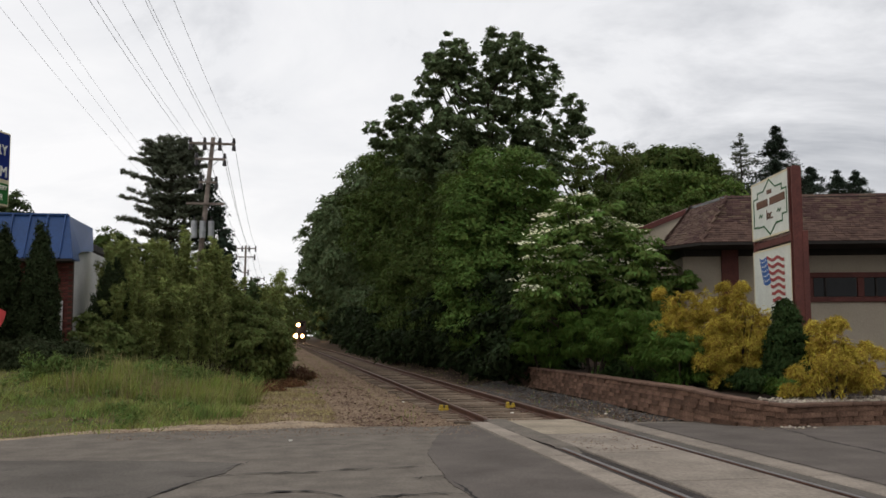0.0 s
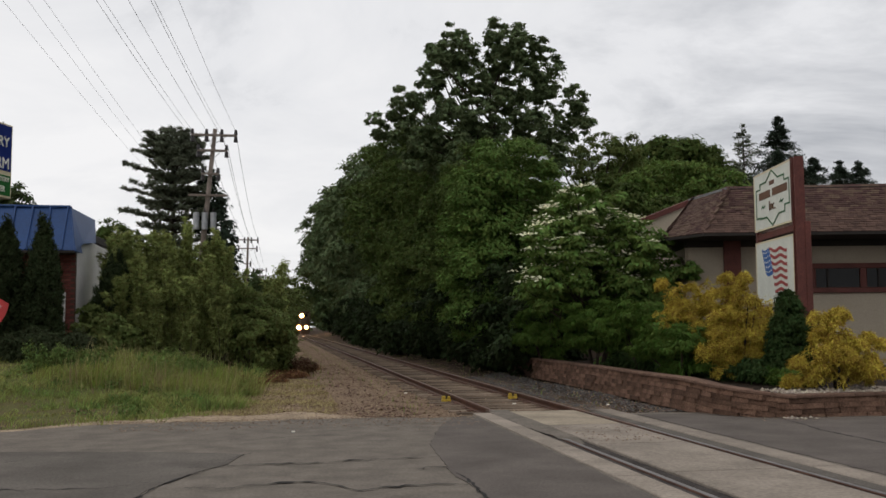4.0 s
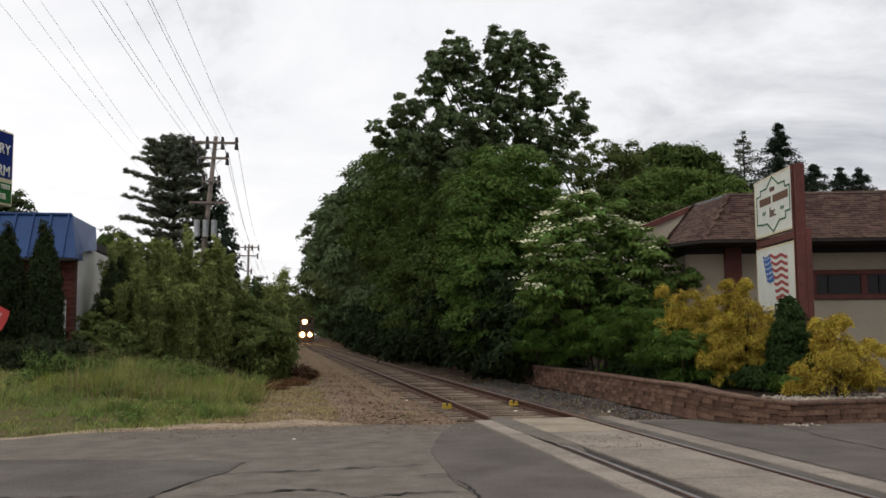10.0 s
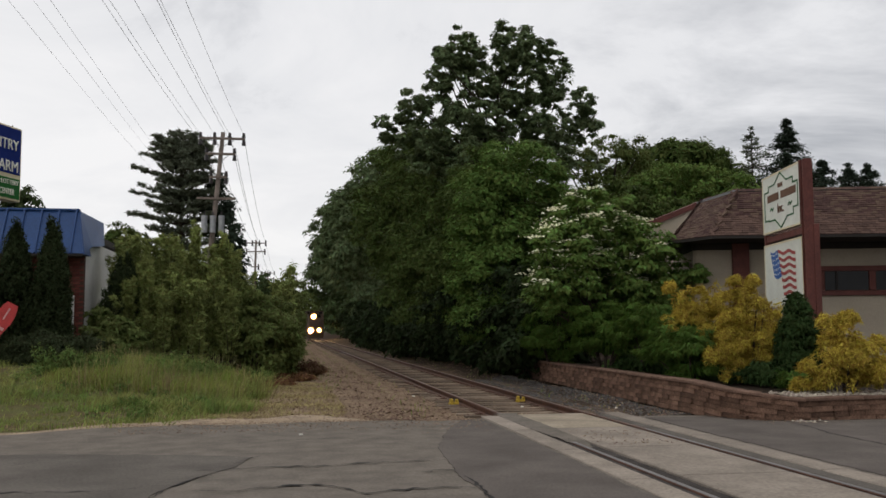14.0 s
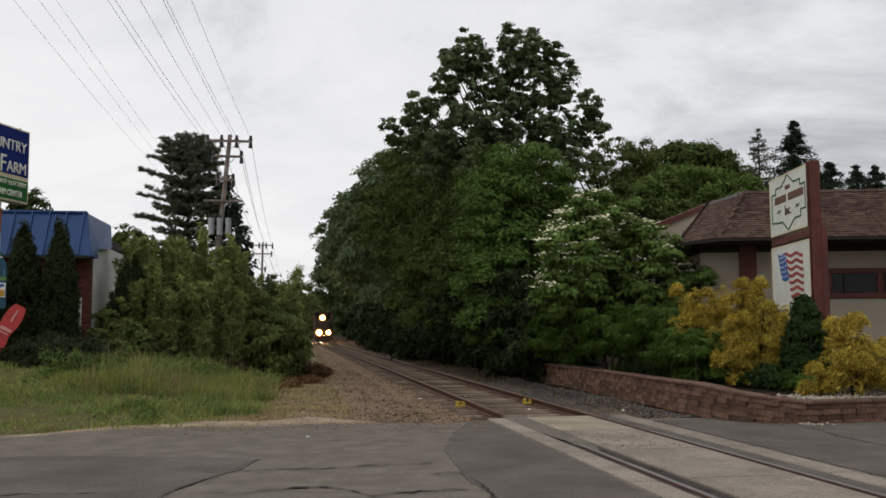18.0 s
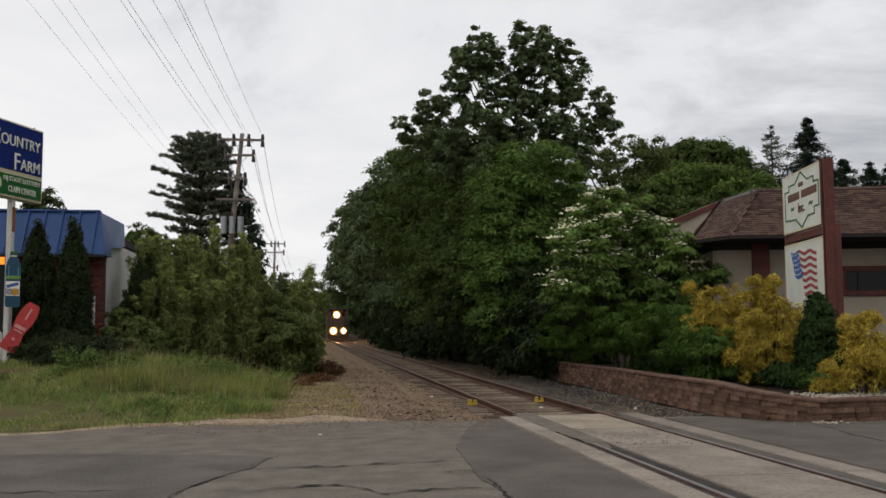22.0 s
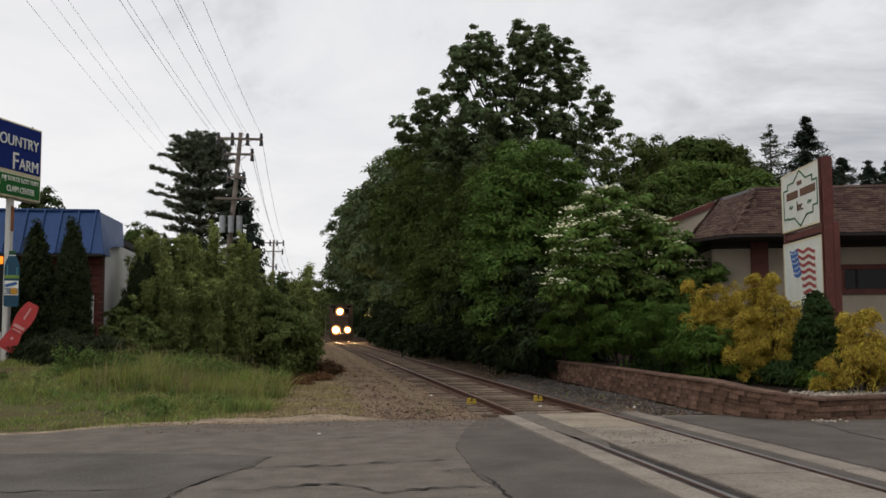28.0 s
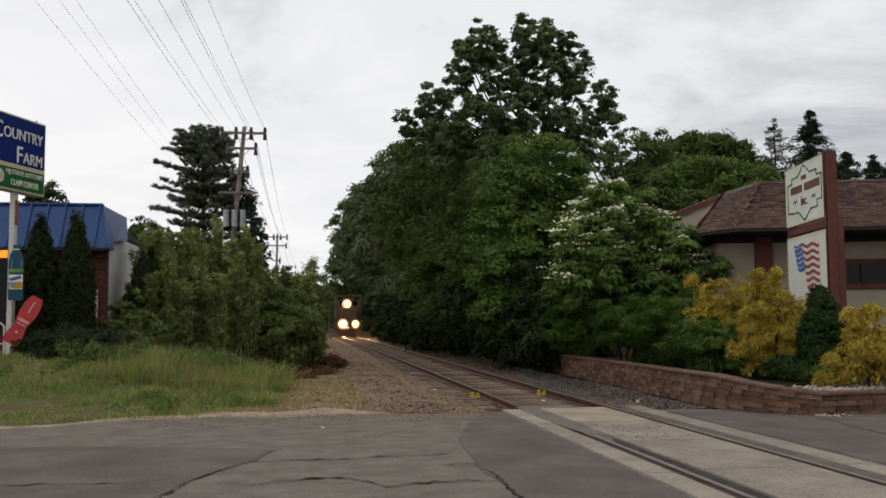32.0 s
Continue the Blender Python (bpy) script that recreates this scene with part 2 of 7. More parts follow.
    "weed": leaf("broad_weed_leaf", (0.120, 0.170, 0.048)),
    "dirt": shader("sandy_dirt", (0.31, 0.24, 0.17), 0.95, spread=0.3, scale=2.5, fine=40, bump=0.5),
    # emissive orange painted round the lamps for their halo
    "reflector": shader("lamp_halo_paint", (0.5, 0.3, 0.15), 0.3, emit=(1.0, 0.36, 0.08), power=0.75, bump=0),
    "russet": leaf("russet_dead_weed", (0.165, 0.088, 0.045)),
    "dead_brush": leaf("dead_brush", (0.095, 0.055, 0.032)),
}


def ground_shader():
    """Gravelly earth by the track, brown litter, sandy verge and soil under grass, by where they lie on the plan."""
    m = M["gravel"].copy()
    m.name = "ground_soil"
    nt = m.node_tree
    n, ln = nt.nodes.new, nt.links.new
    nt.nodes.clear()
    out, b = n("ShaderNodeOutputMaterial"), n("ShaderNodeBsdfPrincipled")
    ln(b.outputs[0], out.inputs[0])
    b.inputs["Roughness"].default_value = 0.95
    b.inputs["Specular IOR Level"].default_value = 0.08
    co = n("ShaderNodeTexCoord")
    n1, n2 = n("ShaderNodeTexNoise"), n("ShaderNodeTexNoise")
    n1.inputs["Scale"].default_value, n2.inputs["Scale"].default_value = 0.55, 28
    n1.inputs["Detail"].default_value = n2.inputs["Detail"].default_value = 6
    for k in (n1, n2):
        ln(co.outputs["Object"], k.inputs["Vector"])
    sep = n("ShaderNodeSeparateXYZ")
    ln(co.outputs["Object"], sep.inputs[0])
    # how far a place lies on the grass side (x below about -1), with an uneven border
    ad = n("ShaderNodeMath")
    ad.operation = "MULTIPLY_ADD"
    ad.inputs[1].default_value, ad.inputs[2].default_value = 3.0, -1.5
    ln(n1.outputs[0], ad.inputs[0])
    s = n("ShaderNodeMath")
    s.operation = "ADD"
    ln(sep.outputs[0], s.inputs[0])
    ln(ad.outputs[0], s.inputs[1])
    mr = n("ShaderNodeMapRange")
    mr.inputs[1].default_value, mr.inputs[2].default_value = -2.0, 1.4
    ln(s.outputs[0], mr.inputs[0])
    ramp = n("ShaderNodeValToRGB")
    ramp.color_ramp.elements[0].color = (0.105, 0.105, 0.040, 1)
    ramp.color_ramp.elements[1].color = (0.225, 0.162, 0.112, 1)
    e = ramp.color_ramp.elements.new(0.5)
    e.color = (0.29, 0.22, 0.14, 1)
    ln(mr.outputs[0], ramp.inputs[0])
    hsv = n("ShaderNodeHueSaturation")
    v = n("ShaderNodeMapRange")
    v.inputs[1].default_value, v.inputs[2].default_value = 0.28, 0.72
    v.inputs[3].default_value, v.inputs[4].default_value = 0.6, 1.4
    ln(n2.outputs[0], v.inputs[0])
    ln(v.outputs[0], hsv.inputs["Value"])
    # darker brown where the hedgerow grows
    lm = n("ShaderNodeMapRange")
    lm.inputs[1].default_value, lm.inputs[2].default_value = 5.3, 6.3
    ln(s.outputs[0], lm.inputs[0])
    hedge_tone = n("ShaderNodeMix")
    hedge_tone.data_type = "RGBA"
    hedge_tone.inputs[7].default_value = (0.045, 0.032, 0.022, 1)
    ln(lm.outputs[0], hedge_tone.inputs[0])
    ln(ramp.outputs[0], hedge_tone.inputs[6])
    n3 = n("ShaderNodeTexNoise")
    n3.inputs["Scale"].default_value, n3.inputs["Detail"].default_value, n3.inputs["Roughness"].default_value = 1.1, 8, 0.7
    ln(co.outputs["Object"], n3.inputs["Vector"])
    lp = n("ShaderNodeMapRange")
    lp.inputs[1].default_value, lp.inputs[2].default_value, lp.inputs[4].default_value = 0.47, 0.62, 0.75
    ln(n3.outputs[0], lp.inputs[0])
    litter = n("ShaderNodeMix")
    litter.data_type = "RGBA"
    litter.inputs[7].default_value = (0.105, 0.066, 0.043, 1)
    ln(lp.outputs[0], litter.inputs[0])
    ln(hedge_tone.outputs[2], litter.inputs[6])
    ln(litter.outputs[2], hsv.inputs["Color"])
    ln(hsv.outputs[0], b.inputs["Base Color"])
    bp = n("ShaderNodeBump")
    bp.inputs["Strength"].default_value = 0.7
    bp.inputs["Distance"].default_value = 0.03
    ln(n2.outputs[0], bp.inputs["Height"])
    ln(bp.outputs[0], b.inputs["Normal"])
    return m


M["ground"] = ground_shader()


# ---- building helpers ----
RNG = np.random.default_rng(7)


def part(name, shape, material, parent=None, label="", smooth=False):
    """Links a bmesh or mesh as one object under a thing or a part."""
    if isinstance(shape, bmesh.types.BMesh):
        me = bpy.data.meshes.new(name)
        shape.to_mesh(me)
        shape.free()
    else:
        me = shape
    if not me.materials:
        me.materials.append(M[material])
    if smooth:
        me.polygons.foreach_set("use_smooth", [True] * len(me.polygons))
    ob = new(name, me)
    ob.parent = parent
    if label:
        ob["label"] = label
    return ob


def root(name, x, y, z, label, category, group="", rz=0):
    ob = new(name)
    ob.matrix_basis = pose(x, y, z, 0, 0, rz)
    return tagged(ob, label, category, group)


def add_box(bm, cx, cy, cz, sx, sy, sz, rz=0.0, bevel=0.0, rx=0.0, ry=0.0):
    m = pose(cx, cy, cz, rx, ry, rz) @ Matrix.Diagonal((sx, sy, sz, 1))
    got = bmesh.ops.create_cube(bm, size=1, matrix=m)
    if bevel:
        edges = {e for v in got["verts"] for e in v.link_edges}
        bmesh.ops.bevel(bm, geom=list(edges), offset=bevel, segments=1, affect="EDGES")
    return bm


def box(*a, **k):
    return add_box(bmesh.new(), *a, **k)


def add_tube(bm, p, q, r0, r1=None, sides=8, cap=True):
    """A tapered tube from p to q."""
    p, q = Vector(p), Vector(q)
    r1 = r0 if r1 is None else r1
    d = q - p
    turn = d.to_track_quat("Z", "Y").to_matrix().to_4x4()
    m = Matrix.Translation((p + q) / 2) @ turn
    bmesh.ops.create_cone(bm, cap_ends=cap, segments=sides, radius1=r0, radius2=r1, depth=max(d.length, 1e-4), matrix=m)
    return bm


def path_tube(pts, r0, r1=None, sides=5, bm=None):
    """One continuous tube along some points."""
    bm = bm or bmesh.new()
    r1 = r0 if r1 is None else r1
    rings, n = [], len(pts)
    pts = [Vector(p) for p in pts]
    for i, p in enumerate(pts):
        d = (pts[min(i + 1, n - 1)] - pts[max(i - 1, 0)]).to_track_quat("Z", "Y").to_matrix()
        r = r0 + (r1 - r0) * i / (n - 1)
        rings.append([bm.verts.new(p + d @ Vector((r * math.cos(6.2832 * k / sides), r * math.sin(6.2832 * k / sides), 0))) for k in range(sides)])
    for a, b in zip(rings, rings[1:]):
        for k in range(sides):
            bm.faces.new((a[k], a[(k + 1) % sides], b[(k + 1) % sides], b[k]))
    return bm


def tube(*a, **k):
    return add_tube(bmesh.new(), *a, **k)


def raw_mesh(name, verts, faces_n, idx, material):
    """A mesh from arrays: vertices (n, 3), the corner count of every face and the vertex indices."""
    me = bpy.data.meshes.new(name)
    me.vertices.add(len(verts))
    me.vertices.foreach_set("co", np.asarray(verts, np.float32).ravel())
    me.loops.add(len(idx))
    me.loops.foreach_set("vertex_index", np.asarray(idx, np.int32))
    me.polygons.add(len(faces_n))
    start = np.concatenate(([0], np.cumsum(faces_n)[:-1]))
    me.polygons.foreach_set("loop_start", start.astype(np.int32))
    me.update(calc_edges=True)
    me.materials.append(M[material])
    return me


def prism(points, y0, y1):
    """A flat outline in x and z, drawn out from y0 to y1."""
    bm = bmesh.new()
    a = [bm.verts.new((x, y0, z)) for x, z in points]
    b = [bm.verts.new((x, y1, z)) for x, z in points]
    bm.faces.new(a)
    bm.faces.new(b[::-1])
    for i in range(len(a)):
        j = (i + 1) % len(a)
        bm.faces.new((a[j], a[i], b[i], b[j]))
    bmesh.ops.recalc_face_normals(bm, faces=bm.faces)
    return bm


def lettering(text, size, depth=0.012, squeeze=1.0):
    """Mesh of a line of text in the x-z plane, centred, facing -y."""
    cu = bpy.data.curves.new("lettering", "FONT")
    cu.body, cu.size, cu.extrude, cu.offset = text, size, depth / 2, 0.0
    cu.align_x, cu.align_y = "CENTER", "CENTER"
    tmp = bpy.data.objects.new("lettering", cu)
    me = bpy.data.meshes.new_from_object(tmp)
    bpy.data.objects.remove(tmp)
    bpy.data.curves.remove(cu)
    me.transform(pose(0, 0, 0, 90) @ Matrix.Diagonal((squeeze, 1, 1, 1)))
    return me


def outline_ring(points, width, y0, y1, closed=True):
    """A thin drawn line along an outline in x and z, as one mesh of short bars."""
    bm = bmesh.new()
    n = len(points)
    for i in range(n if closed else n - 1):
        (xa, za), (xb, zb) = points[i], points[(i + 1) % n]
        ln = math.hypot(xb - xa, zb - za)
        an = math.degrees(math.atan2(zb - za, xb - xa))
        add_box(bm, (xa + xb) / 2, (y0 + y1) / 2, (za + zb) / 2, ln + width, y1 - y0, width, ry=-an)
    return bm


# ---- leaves ----
def unit(n):
    v = RNG.normal(size=(n, 3))
    return v / np.linalg.norm(v, axis=1, keepdims=True)


def leaf_mesh(name, material, at, facing, size, slim=0.55, along=None, bend=0.18):
    """Leaves as pointed blades: at (n, 3); facing: their normals; size (n,): their length; along: which way they point."""
    n = len(at)
    facing = facing / (np.linalg.norm(facing, axis=1, keepdims=True) + 1e-9)
    t = RNG.normal(size=(n, 3)) if along is None else along + 0.15 * RNG.normal(size=(n, 3))
    t = t - facing * (t * facing).sum(1, keepdims=True)
    t /= np.linalg.norm(t, axis=1, keepdims=True) + 1e-9
    s = np.cross(facing, t)
    L = np.asarray(size)[:, None]
    v = np.empty((n, 3, 3))
    v[:, 0] = at - t * L * 0.42 - s * L * slim * 0.62
    v[:, 1] = at - t * L * 0.26 + s * L * slim * 0.62 + facing * L * bend * 0.5
    v[:, 2] = at + t * L * 0.66 - facing * L * bend
    return raw_mesh(name, v.reshape(-1, 3), np.full(n, 3), np.arange(3 * n), material)


def clumps(lobes, n, shell=0.55, low=0.0, jitter=0.12):
    """Centres of twig clumps in the outer part of some ellipsoid lobes (x, y, z, rx, ry, rz), with the outward way at each."""
    lobes = np.array(lobes, float)
    w = (lobes[:, 3] * lobes[:, 4] + lobes[:, 4] * lobes[:, 5] + lobes[:, 3] * lobes[:, 5])
    pick = RNG.choice(len(lobes), n, p=w / w.sum())
    d = unit(n)
    r = shell + (1 - shell) * RNG.random(n) ** 0.6
    r *= 1 + jitter * RNG.normal(size=n)
    L = lobes[pick]
    p = L[:, :3] + d * L[:, 3:] * r[:, None]
    ok = p[:, 2] > low
    return p[ok], d[ok]


def leafy(name, material, lobes, n_clumps, per, clump, size, flat=0.6, shell=0.55, low=0.05, slim=0.55, up=0.6, droop=0.0, jitter=0.12, rough=0.5, puffs=0, puff=0.3, rise=-0.5, inner=5):
    """The crown of a tree or bush: clumps of leaves, each clump a flattened ball with its leaves mostly near its skin. puffs: how many rounded
    boughs the clumps gather on; puff: their size as a share of the lobe's."""
    if puffs:
        pc, po = clumps(lobes, puffs, max(shell, 0.6), low, jitter)
        pr = puff * np.mean([min(l[3:]) for l in lobes]) * (0.6 + 0.8 * RNG.random(len(pc)))
        j = RNG.integers(len(pc), size=n_clumps)
        d = unit(n_clumps) * np.array([1, 1, 0.75]) + 0.5 * po[j] + np.array([0, 0, 0.5])
        d /= np.linalg.norm(d, axis=1, keepdims=True)
        c = pc[j] + d * pr[j][:, None] * (0.75 + 0.3 * RNG.random(n_clumps))[:, None] * np.array([1, 1, 0.8])
        ok = c[:, 2] > low
        c, out = c[ok], d[ok]
        # some growth inside keeps the crown from being hollow
        ic, io = clumps(lobes, n_clumps // inner, 0.3, low, 0.05)
        grow = np.concatenate([np.ones(len(c)), np.full(len(ic), 1.5)])
        c, out = np.concatenate([c, ic]), np.concatenate([out, io])
    else:
        c, out = clumps(lobes, n_clumps, shell, low, jitter)
        grow = np.ones(len(c))
    k = len(c)
    per, size = max(12, int(per * 0.70)), size * 1.15
    rad = clump * (0.6 + 0.8 * RNG.random(k)) * grow
    i = np.repeat(np.arange(k), per)
    d = unit(len(i))
    r = RNG.random(len(i)) ** 0.45
    off = d * r[:, None] * rad[i][:, None]
    off[:, 2] *= flat
    if droop:
        off[:, 2] -= droop * (off[:, 0] ** 2 + off[:, 1] ** 2) / (rad[i] + 1e-6)
    at = c[i] + off
    ok = at[:, 2] > low
    at, d, ii = at[ok], d[ok], i[ok]
    m = len(at)
    facing = rough * RNG.normal(size=(m, 3)) + 0.5 * d + 0.35 * out[ii]
    facing[:, 2] += up
    along = d + 0.5 * out[ii]
    along[:, 2] += rise
    sz = size * (0.65 + 0.7 * RNG.random(m)) * grow[ii]
    return leaf_mesh(name, material, at, facing, sz, slim, along), c


def limbs_to(targets, base, fork, thick, n, sides=5):
    """Limbs that bend from the trunk's fork to some of the clumps."""
    limbs = []
    base, fork = np.array(base, float), np.array(fork, float)
    pick = RNG.choice(len(targets), min(n, len(targets)), replace=False)
    for j in pick:
        t = targets[j]
        s = fork + (np.array([base[0], base[1], t[2]]) - fork) * (0.15 + 0.45 * RNG.random())
        s[:2] = fork[:2] + (t[:2] - fork[:2]) * 0.06
        mid = s * 0.5 + t * 0.5 + RNG.normal(size=3) * 0.04 * np.linalg.norm(t - s)
        mid[2] -= 0.06 * np.linalg.norm(t - s)
        limbs.append(path_tube([s, mid, t], thick, thick * 0.2, sides))
    return limbs


def trunk_shape(x, y, z, height, r, lean=(0, 0), sides=10):
    """A flared, slightly crooked tapered trunk."""
    bm = bmesh.new()
    pts, n = [], 6
    for i in range(n + 1):
        f = i / n
        pts.append(Vector((x + lean[0] * f + 0.06 * math.sin(5 * f + x), y + lean[1] * f + 0.06 * math.cos(4 * f + y), z + height * f)))
    rings = []
    for i, p in enumerate(pts):
        f = i / n
        rr = r * (1 - 0.72 * f) * (1.5 if i == 0 else 1)
        rings.append([bm.verts.new((p.x + rr * math.cos(2 * math.pi * k / sides), p.y + rr * math.sin(2 * math.pi * k / sides), p.z)) for k in range(sides)])
    for a, b in zip(rings, rings[1:]):
        for k in range(sides):
            bm.faces.new((a[k], a[(k + 1) % sides], b[(k + 1) % sides], b[k]))
    return bm


def tree(name, x, y, z, height, lobes, material, label, category="tree", n_clumps=300, per=70, clump=0.7, size=0.22, trunk_r=0.22, fork=0.45,
         n_limbs=24, group="", **k):
    """A tree of its own: trunk, limbs and crown, with lobes relative to its foot."""
    t = root(name, x, y, z, label, category, group)
    me, c = leafy("crown", material, lobes, n_clumps, per, clump, size, **k)
    part("crown", me, material, t)
    part("trunk", trunk_shape(0, 0, -0.1, height * 0.82, trunk_r), "bark", t, smooth=True)
    for limb in limbs_to(c, (0, 0, 0), (0, 0, height * fork), trunk_r * 0.34, n_limbs):
        part("limb", limb, "bark", t)
    return t


def bush(name, x, y, z, lobes, material, label, category="bush", n_clumps=150, per=70, clump=0.35, size=0.09, stems=7, group="", **k):
    t = root(name, x, y, z, label, category, group)
    me, c = leafy("foliage", material, lobes, n_clumps, per, clump, size, **k)
    part("foliage", me, material, t)
    pick = RNG.choice(len(c), min(stems, len(c)), replace=False)
    for j in pick:
        q = c[j]
        p = np.array([q[0] * 0.25, q[1] * 0.25, -0.05])
        mid = (p + q) / 2 + np.array([0, 0, 0.1])
        part("stem", path_tube([p, mid, q], 0.03, 0.008, 5), "bark", t)
    return t


# ---- ground ----
TRACK_X = 4.40


def step(a, b, v):
    f = np.clip((v - a) / (b - a), 0, 1)
    return f * f * (3 - 2 * f)


def ground_z(x, y):
    x, y = np.asarray(x, float), np.asarray(y, float)
    z = -0.05 + 0.0 * x
    bank = step(-0.5, -5.5, x) * step(15.6, 25.0, y)
    z = z + 0.74 * bank
    bed = step(2.4, 1.7, np.abs(x - TRACK_X)) * step(-14, -12, y)
    z = z - 0.10 * bed
    z = z + 0.35 * step(7.0, 9.5, x) * step(24.5, 27, y)
    lump = 0.03 * np.sin(1.7 * x + 0.6 * y) * np.sin(1.3 * y - 0.4 * x) * step(15.8, 18, y)
    return z + lump * (1 - bed)


def lines(lo, hi, fine_lo, fine_hi, fine, ratio=1.25):
    v = list(np.arange(fine_lo, fine_hi + 1e-6, fine))
    s = fine
    while v[-1] < hi:
        s *= ratio
        v.append(min(hi, v[-1] + s))
    s = fine
    while v[0] > lo:
        s *= ratio
        v.insert(0, max(lo, v[0] - s))
    return np.array(v)


def build_ground():
    xs, ys = lines(-900, 900, -18, 22, 0.4), lines(-300, 2500, 12, 40, 0.4)
    gx, gy = np.meshgrid(xs, ys)
    v = np.stack([gx, gy, ground_z(gx, gy)], -1).reshape(-1, 3)
    nx, ny = len(xs), len(ys)
    a = (np.arange(ny - 1)[:, None] * nx + np.arange(nx - 1)[None]).ravel()
    idx = np.stack([a, a + 1, a + nx + 1, a + nx], 1).ravel()
    g = part("ground", raw_mesh("ground", v, np.full(len(a), 4), idx, "ground"), "ground", smooth=True)
    tagged(g, "bare gravelly earth and soil beside the railway track", "ground", kind="structure")


def build_road():
    # the cross street, worn at its far edge, runs square to the track
    # in two sheets, which leave the crossing free
    road = None
    for x0, x1 in ((-60.0, TRACK_X - 1.21), (TRACK_X + 1.31, 60.0)):
        xs = np.linspace(x0, x1, int((x1 - x0) / 0.4))
        far = 15.45 + 0.10 * np.sin(xs * 1.7) + 0.07 * np.sin(xs * 4.1 + 1) - 1.15 * step(-1.5, -5.0, xs) - 0.3 * step(-9, -20, xs) - 1.40 * step(6.85, 7.6, xs)
        n = len(xs)
        top0, top1 = np.stack([xs, 0 * xs - 9.0, 0 * xs], 1), np.stack([xs, far, 0 * xs - 0.005], 1)
        low1 = np.stack([xs, far + 0.12, 0 * xs - 0.09], 1)
        v = np.concatenate([top0, top1, low1])
        i = np.arange(n - 1)
        q = np.concatenate([np.stack([i, i + 1, n + i + 1, n + i], 1), np.stack([n + i, n + i + 1, 2 * n + i + 1, 2 * n + i], 1)])
        o = part("road", raw_mesh("road", v, np.full(len(q), 4), q.ravel(), "asphalt"), "asphalt")
        tagged(o, "worn grey asphalt cross street with cracks and patches", "road", kind="structure")
        road = road or o

    def patch(name, pts, z=0.005, mat="asphalt_dark", lab="newer, darker strip of asphalt"):
        bm = bmesh.new()
        rag = []
        for (xa, ya), (xb, yb) in zip(pts, pts[1:] + pts[:1]):
            m = max(1, int(math.hypot(xb - xa, yb - ya) / 0.14))
            rag += [(xa + (xb - xa) * k / m + RNG.normal() * 0.012, ya + (yb - ya) * k / m + RNG.normal() * 0.018) for k in range(m)]
        pts = rag
        a = [bm.verts.new((x, y, z)) for x, y in pts]
        b = [bm.verts.new((x, y, z - 0.03)) for x, y in pts]
        bm.faces.new(a)
        for k in range(len(a)):
            j = (k + 1) % len(a)
            bm.faces.new((a[k], b[k], b[j], a[j]))
        bmesh.ops.recalc_face_normals(bm, faces=bm.faces)
        part(name, bm, mat, road, lab)

    patch("asphalt_patch", [(2.75, 15.2), (3.14, 15.25), (3.16, -8), (1.7, -8), (1.77, 8.2), (1.71, 9.4), (1.78, 10.9), (1.86, 11.9), (2.1, 13.0), (2.4, 14.2)])
    patch("asphalt_patch", [(5.80, -8), (5.80, 15.1), (6.75, 15.0), (7.0, 14.4), (7.5, 13.9), (8.2, 13.75), (24, 13.85), (24, -8)])

    rag = [(-22, 12.9), (-16, 12.7), (-11, 12.6), (-7.5, 12.5), (-4.5, 12.3), (-2.6, 12.05), (-1.6, 11.8), (-0.8, 11.55), (-0.4, 11.38), (-0.55, 10.62), (-0.72, 10.25), (-0.88, 9.8), (-1.1, 9.25), (-1.25, 8.6), (-1.6, 7.0), (-2.0, -8), (-22, -8)]
    patch("asphalt_patch", rag, 0.003, "asphalt_mid", "greyer strip of older asphalt")

    def crack(pts, w):
        bm = bmesh.new()
        rows = []
        dense = []
        for (xa, ya), (xb, yb) in zip(pts, pts[1:]):
            m = max(2, int(math.hypot(xb - xa, yb - ya) / 0.09))
            dense += [(xa + (xb - xa) * k / m, ya + (yb - ya) * k / m) for k in range(m)]
        dense.append(pts[-1])
        for k, (x, y) in enumerate(dense):
            xo, yo = RNG.normal(0, 0.012), RNG.normal(0, 0.030)
            ww = w * 0.72 * (0.25 + 1.3 * RNG.random() ** 1.4) * min(1, 0.2 + 3 * k / len(dense), 0.2 + 3 * (len(dense) - k) / len(dense))
            sx, sy = (0.5, 0.0) if abs(pts[-1][0] - pts[0][0]) < 0.3 * abs(pts[-1][1] - pts[0][1]) else (0.0, 0.5)
            rows.append((bm.verts.new((x + xo - sx * ww, y + yo - sy * ww, 0.0075)), bm.verts.new((x + xo + sx * ww, y + yo + sy * ww, 0.0075))))
        for a, b in zip(rows, rows[1:]):
            bm.faces.new((a[0], b[0], b[1], a[1]))
        part("crack", bm, "crack", road, "dark open crack in the asphalt")

    for pts, w in CRACKS:
        crack(pts, w)


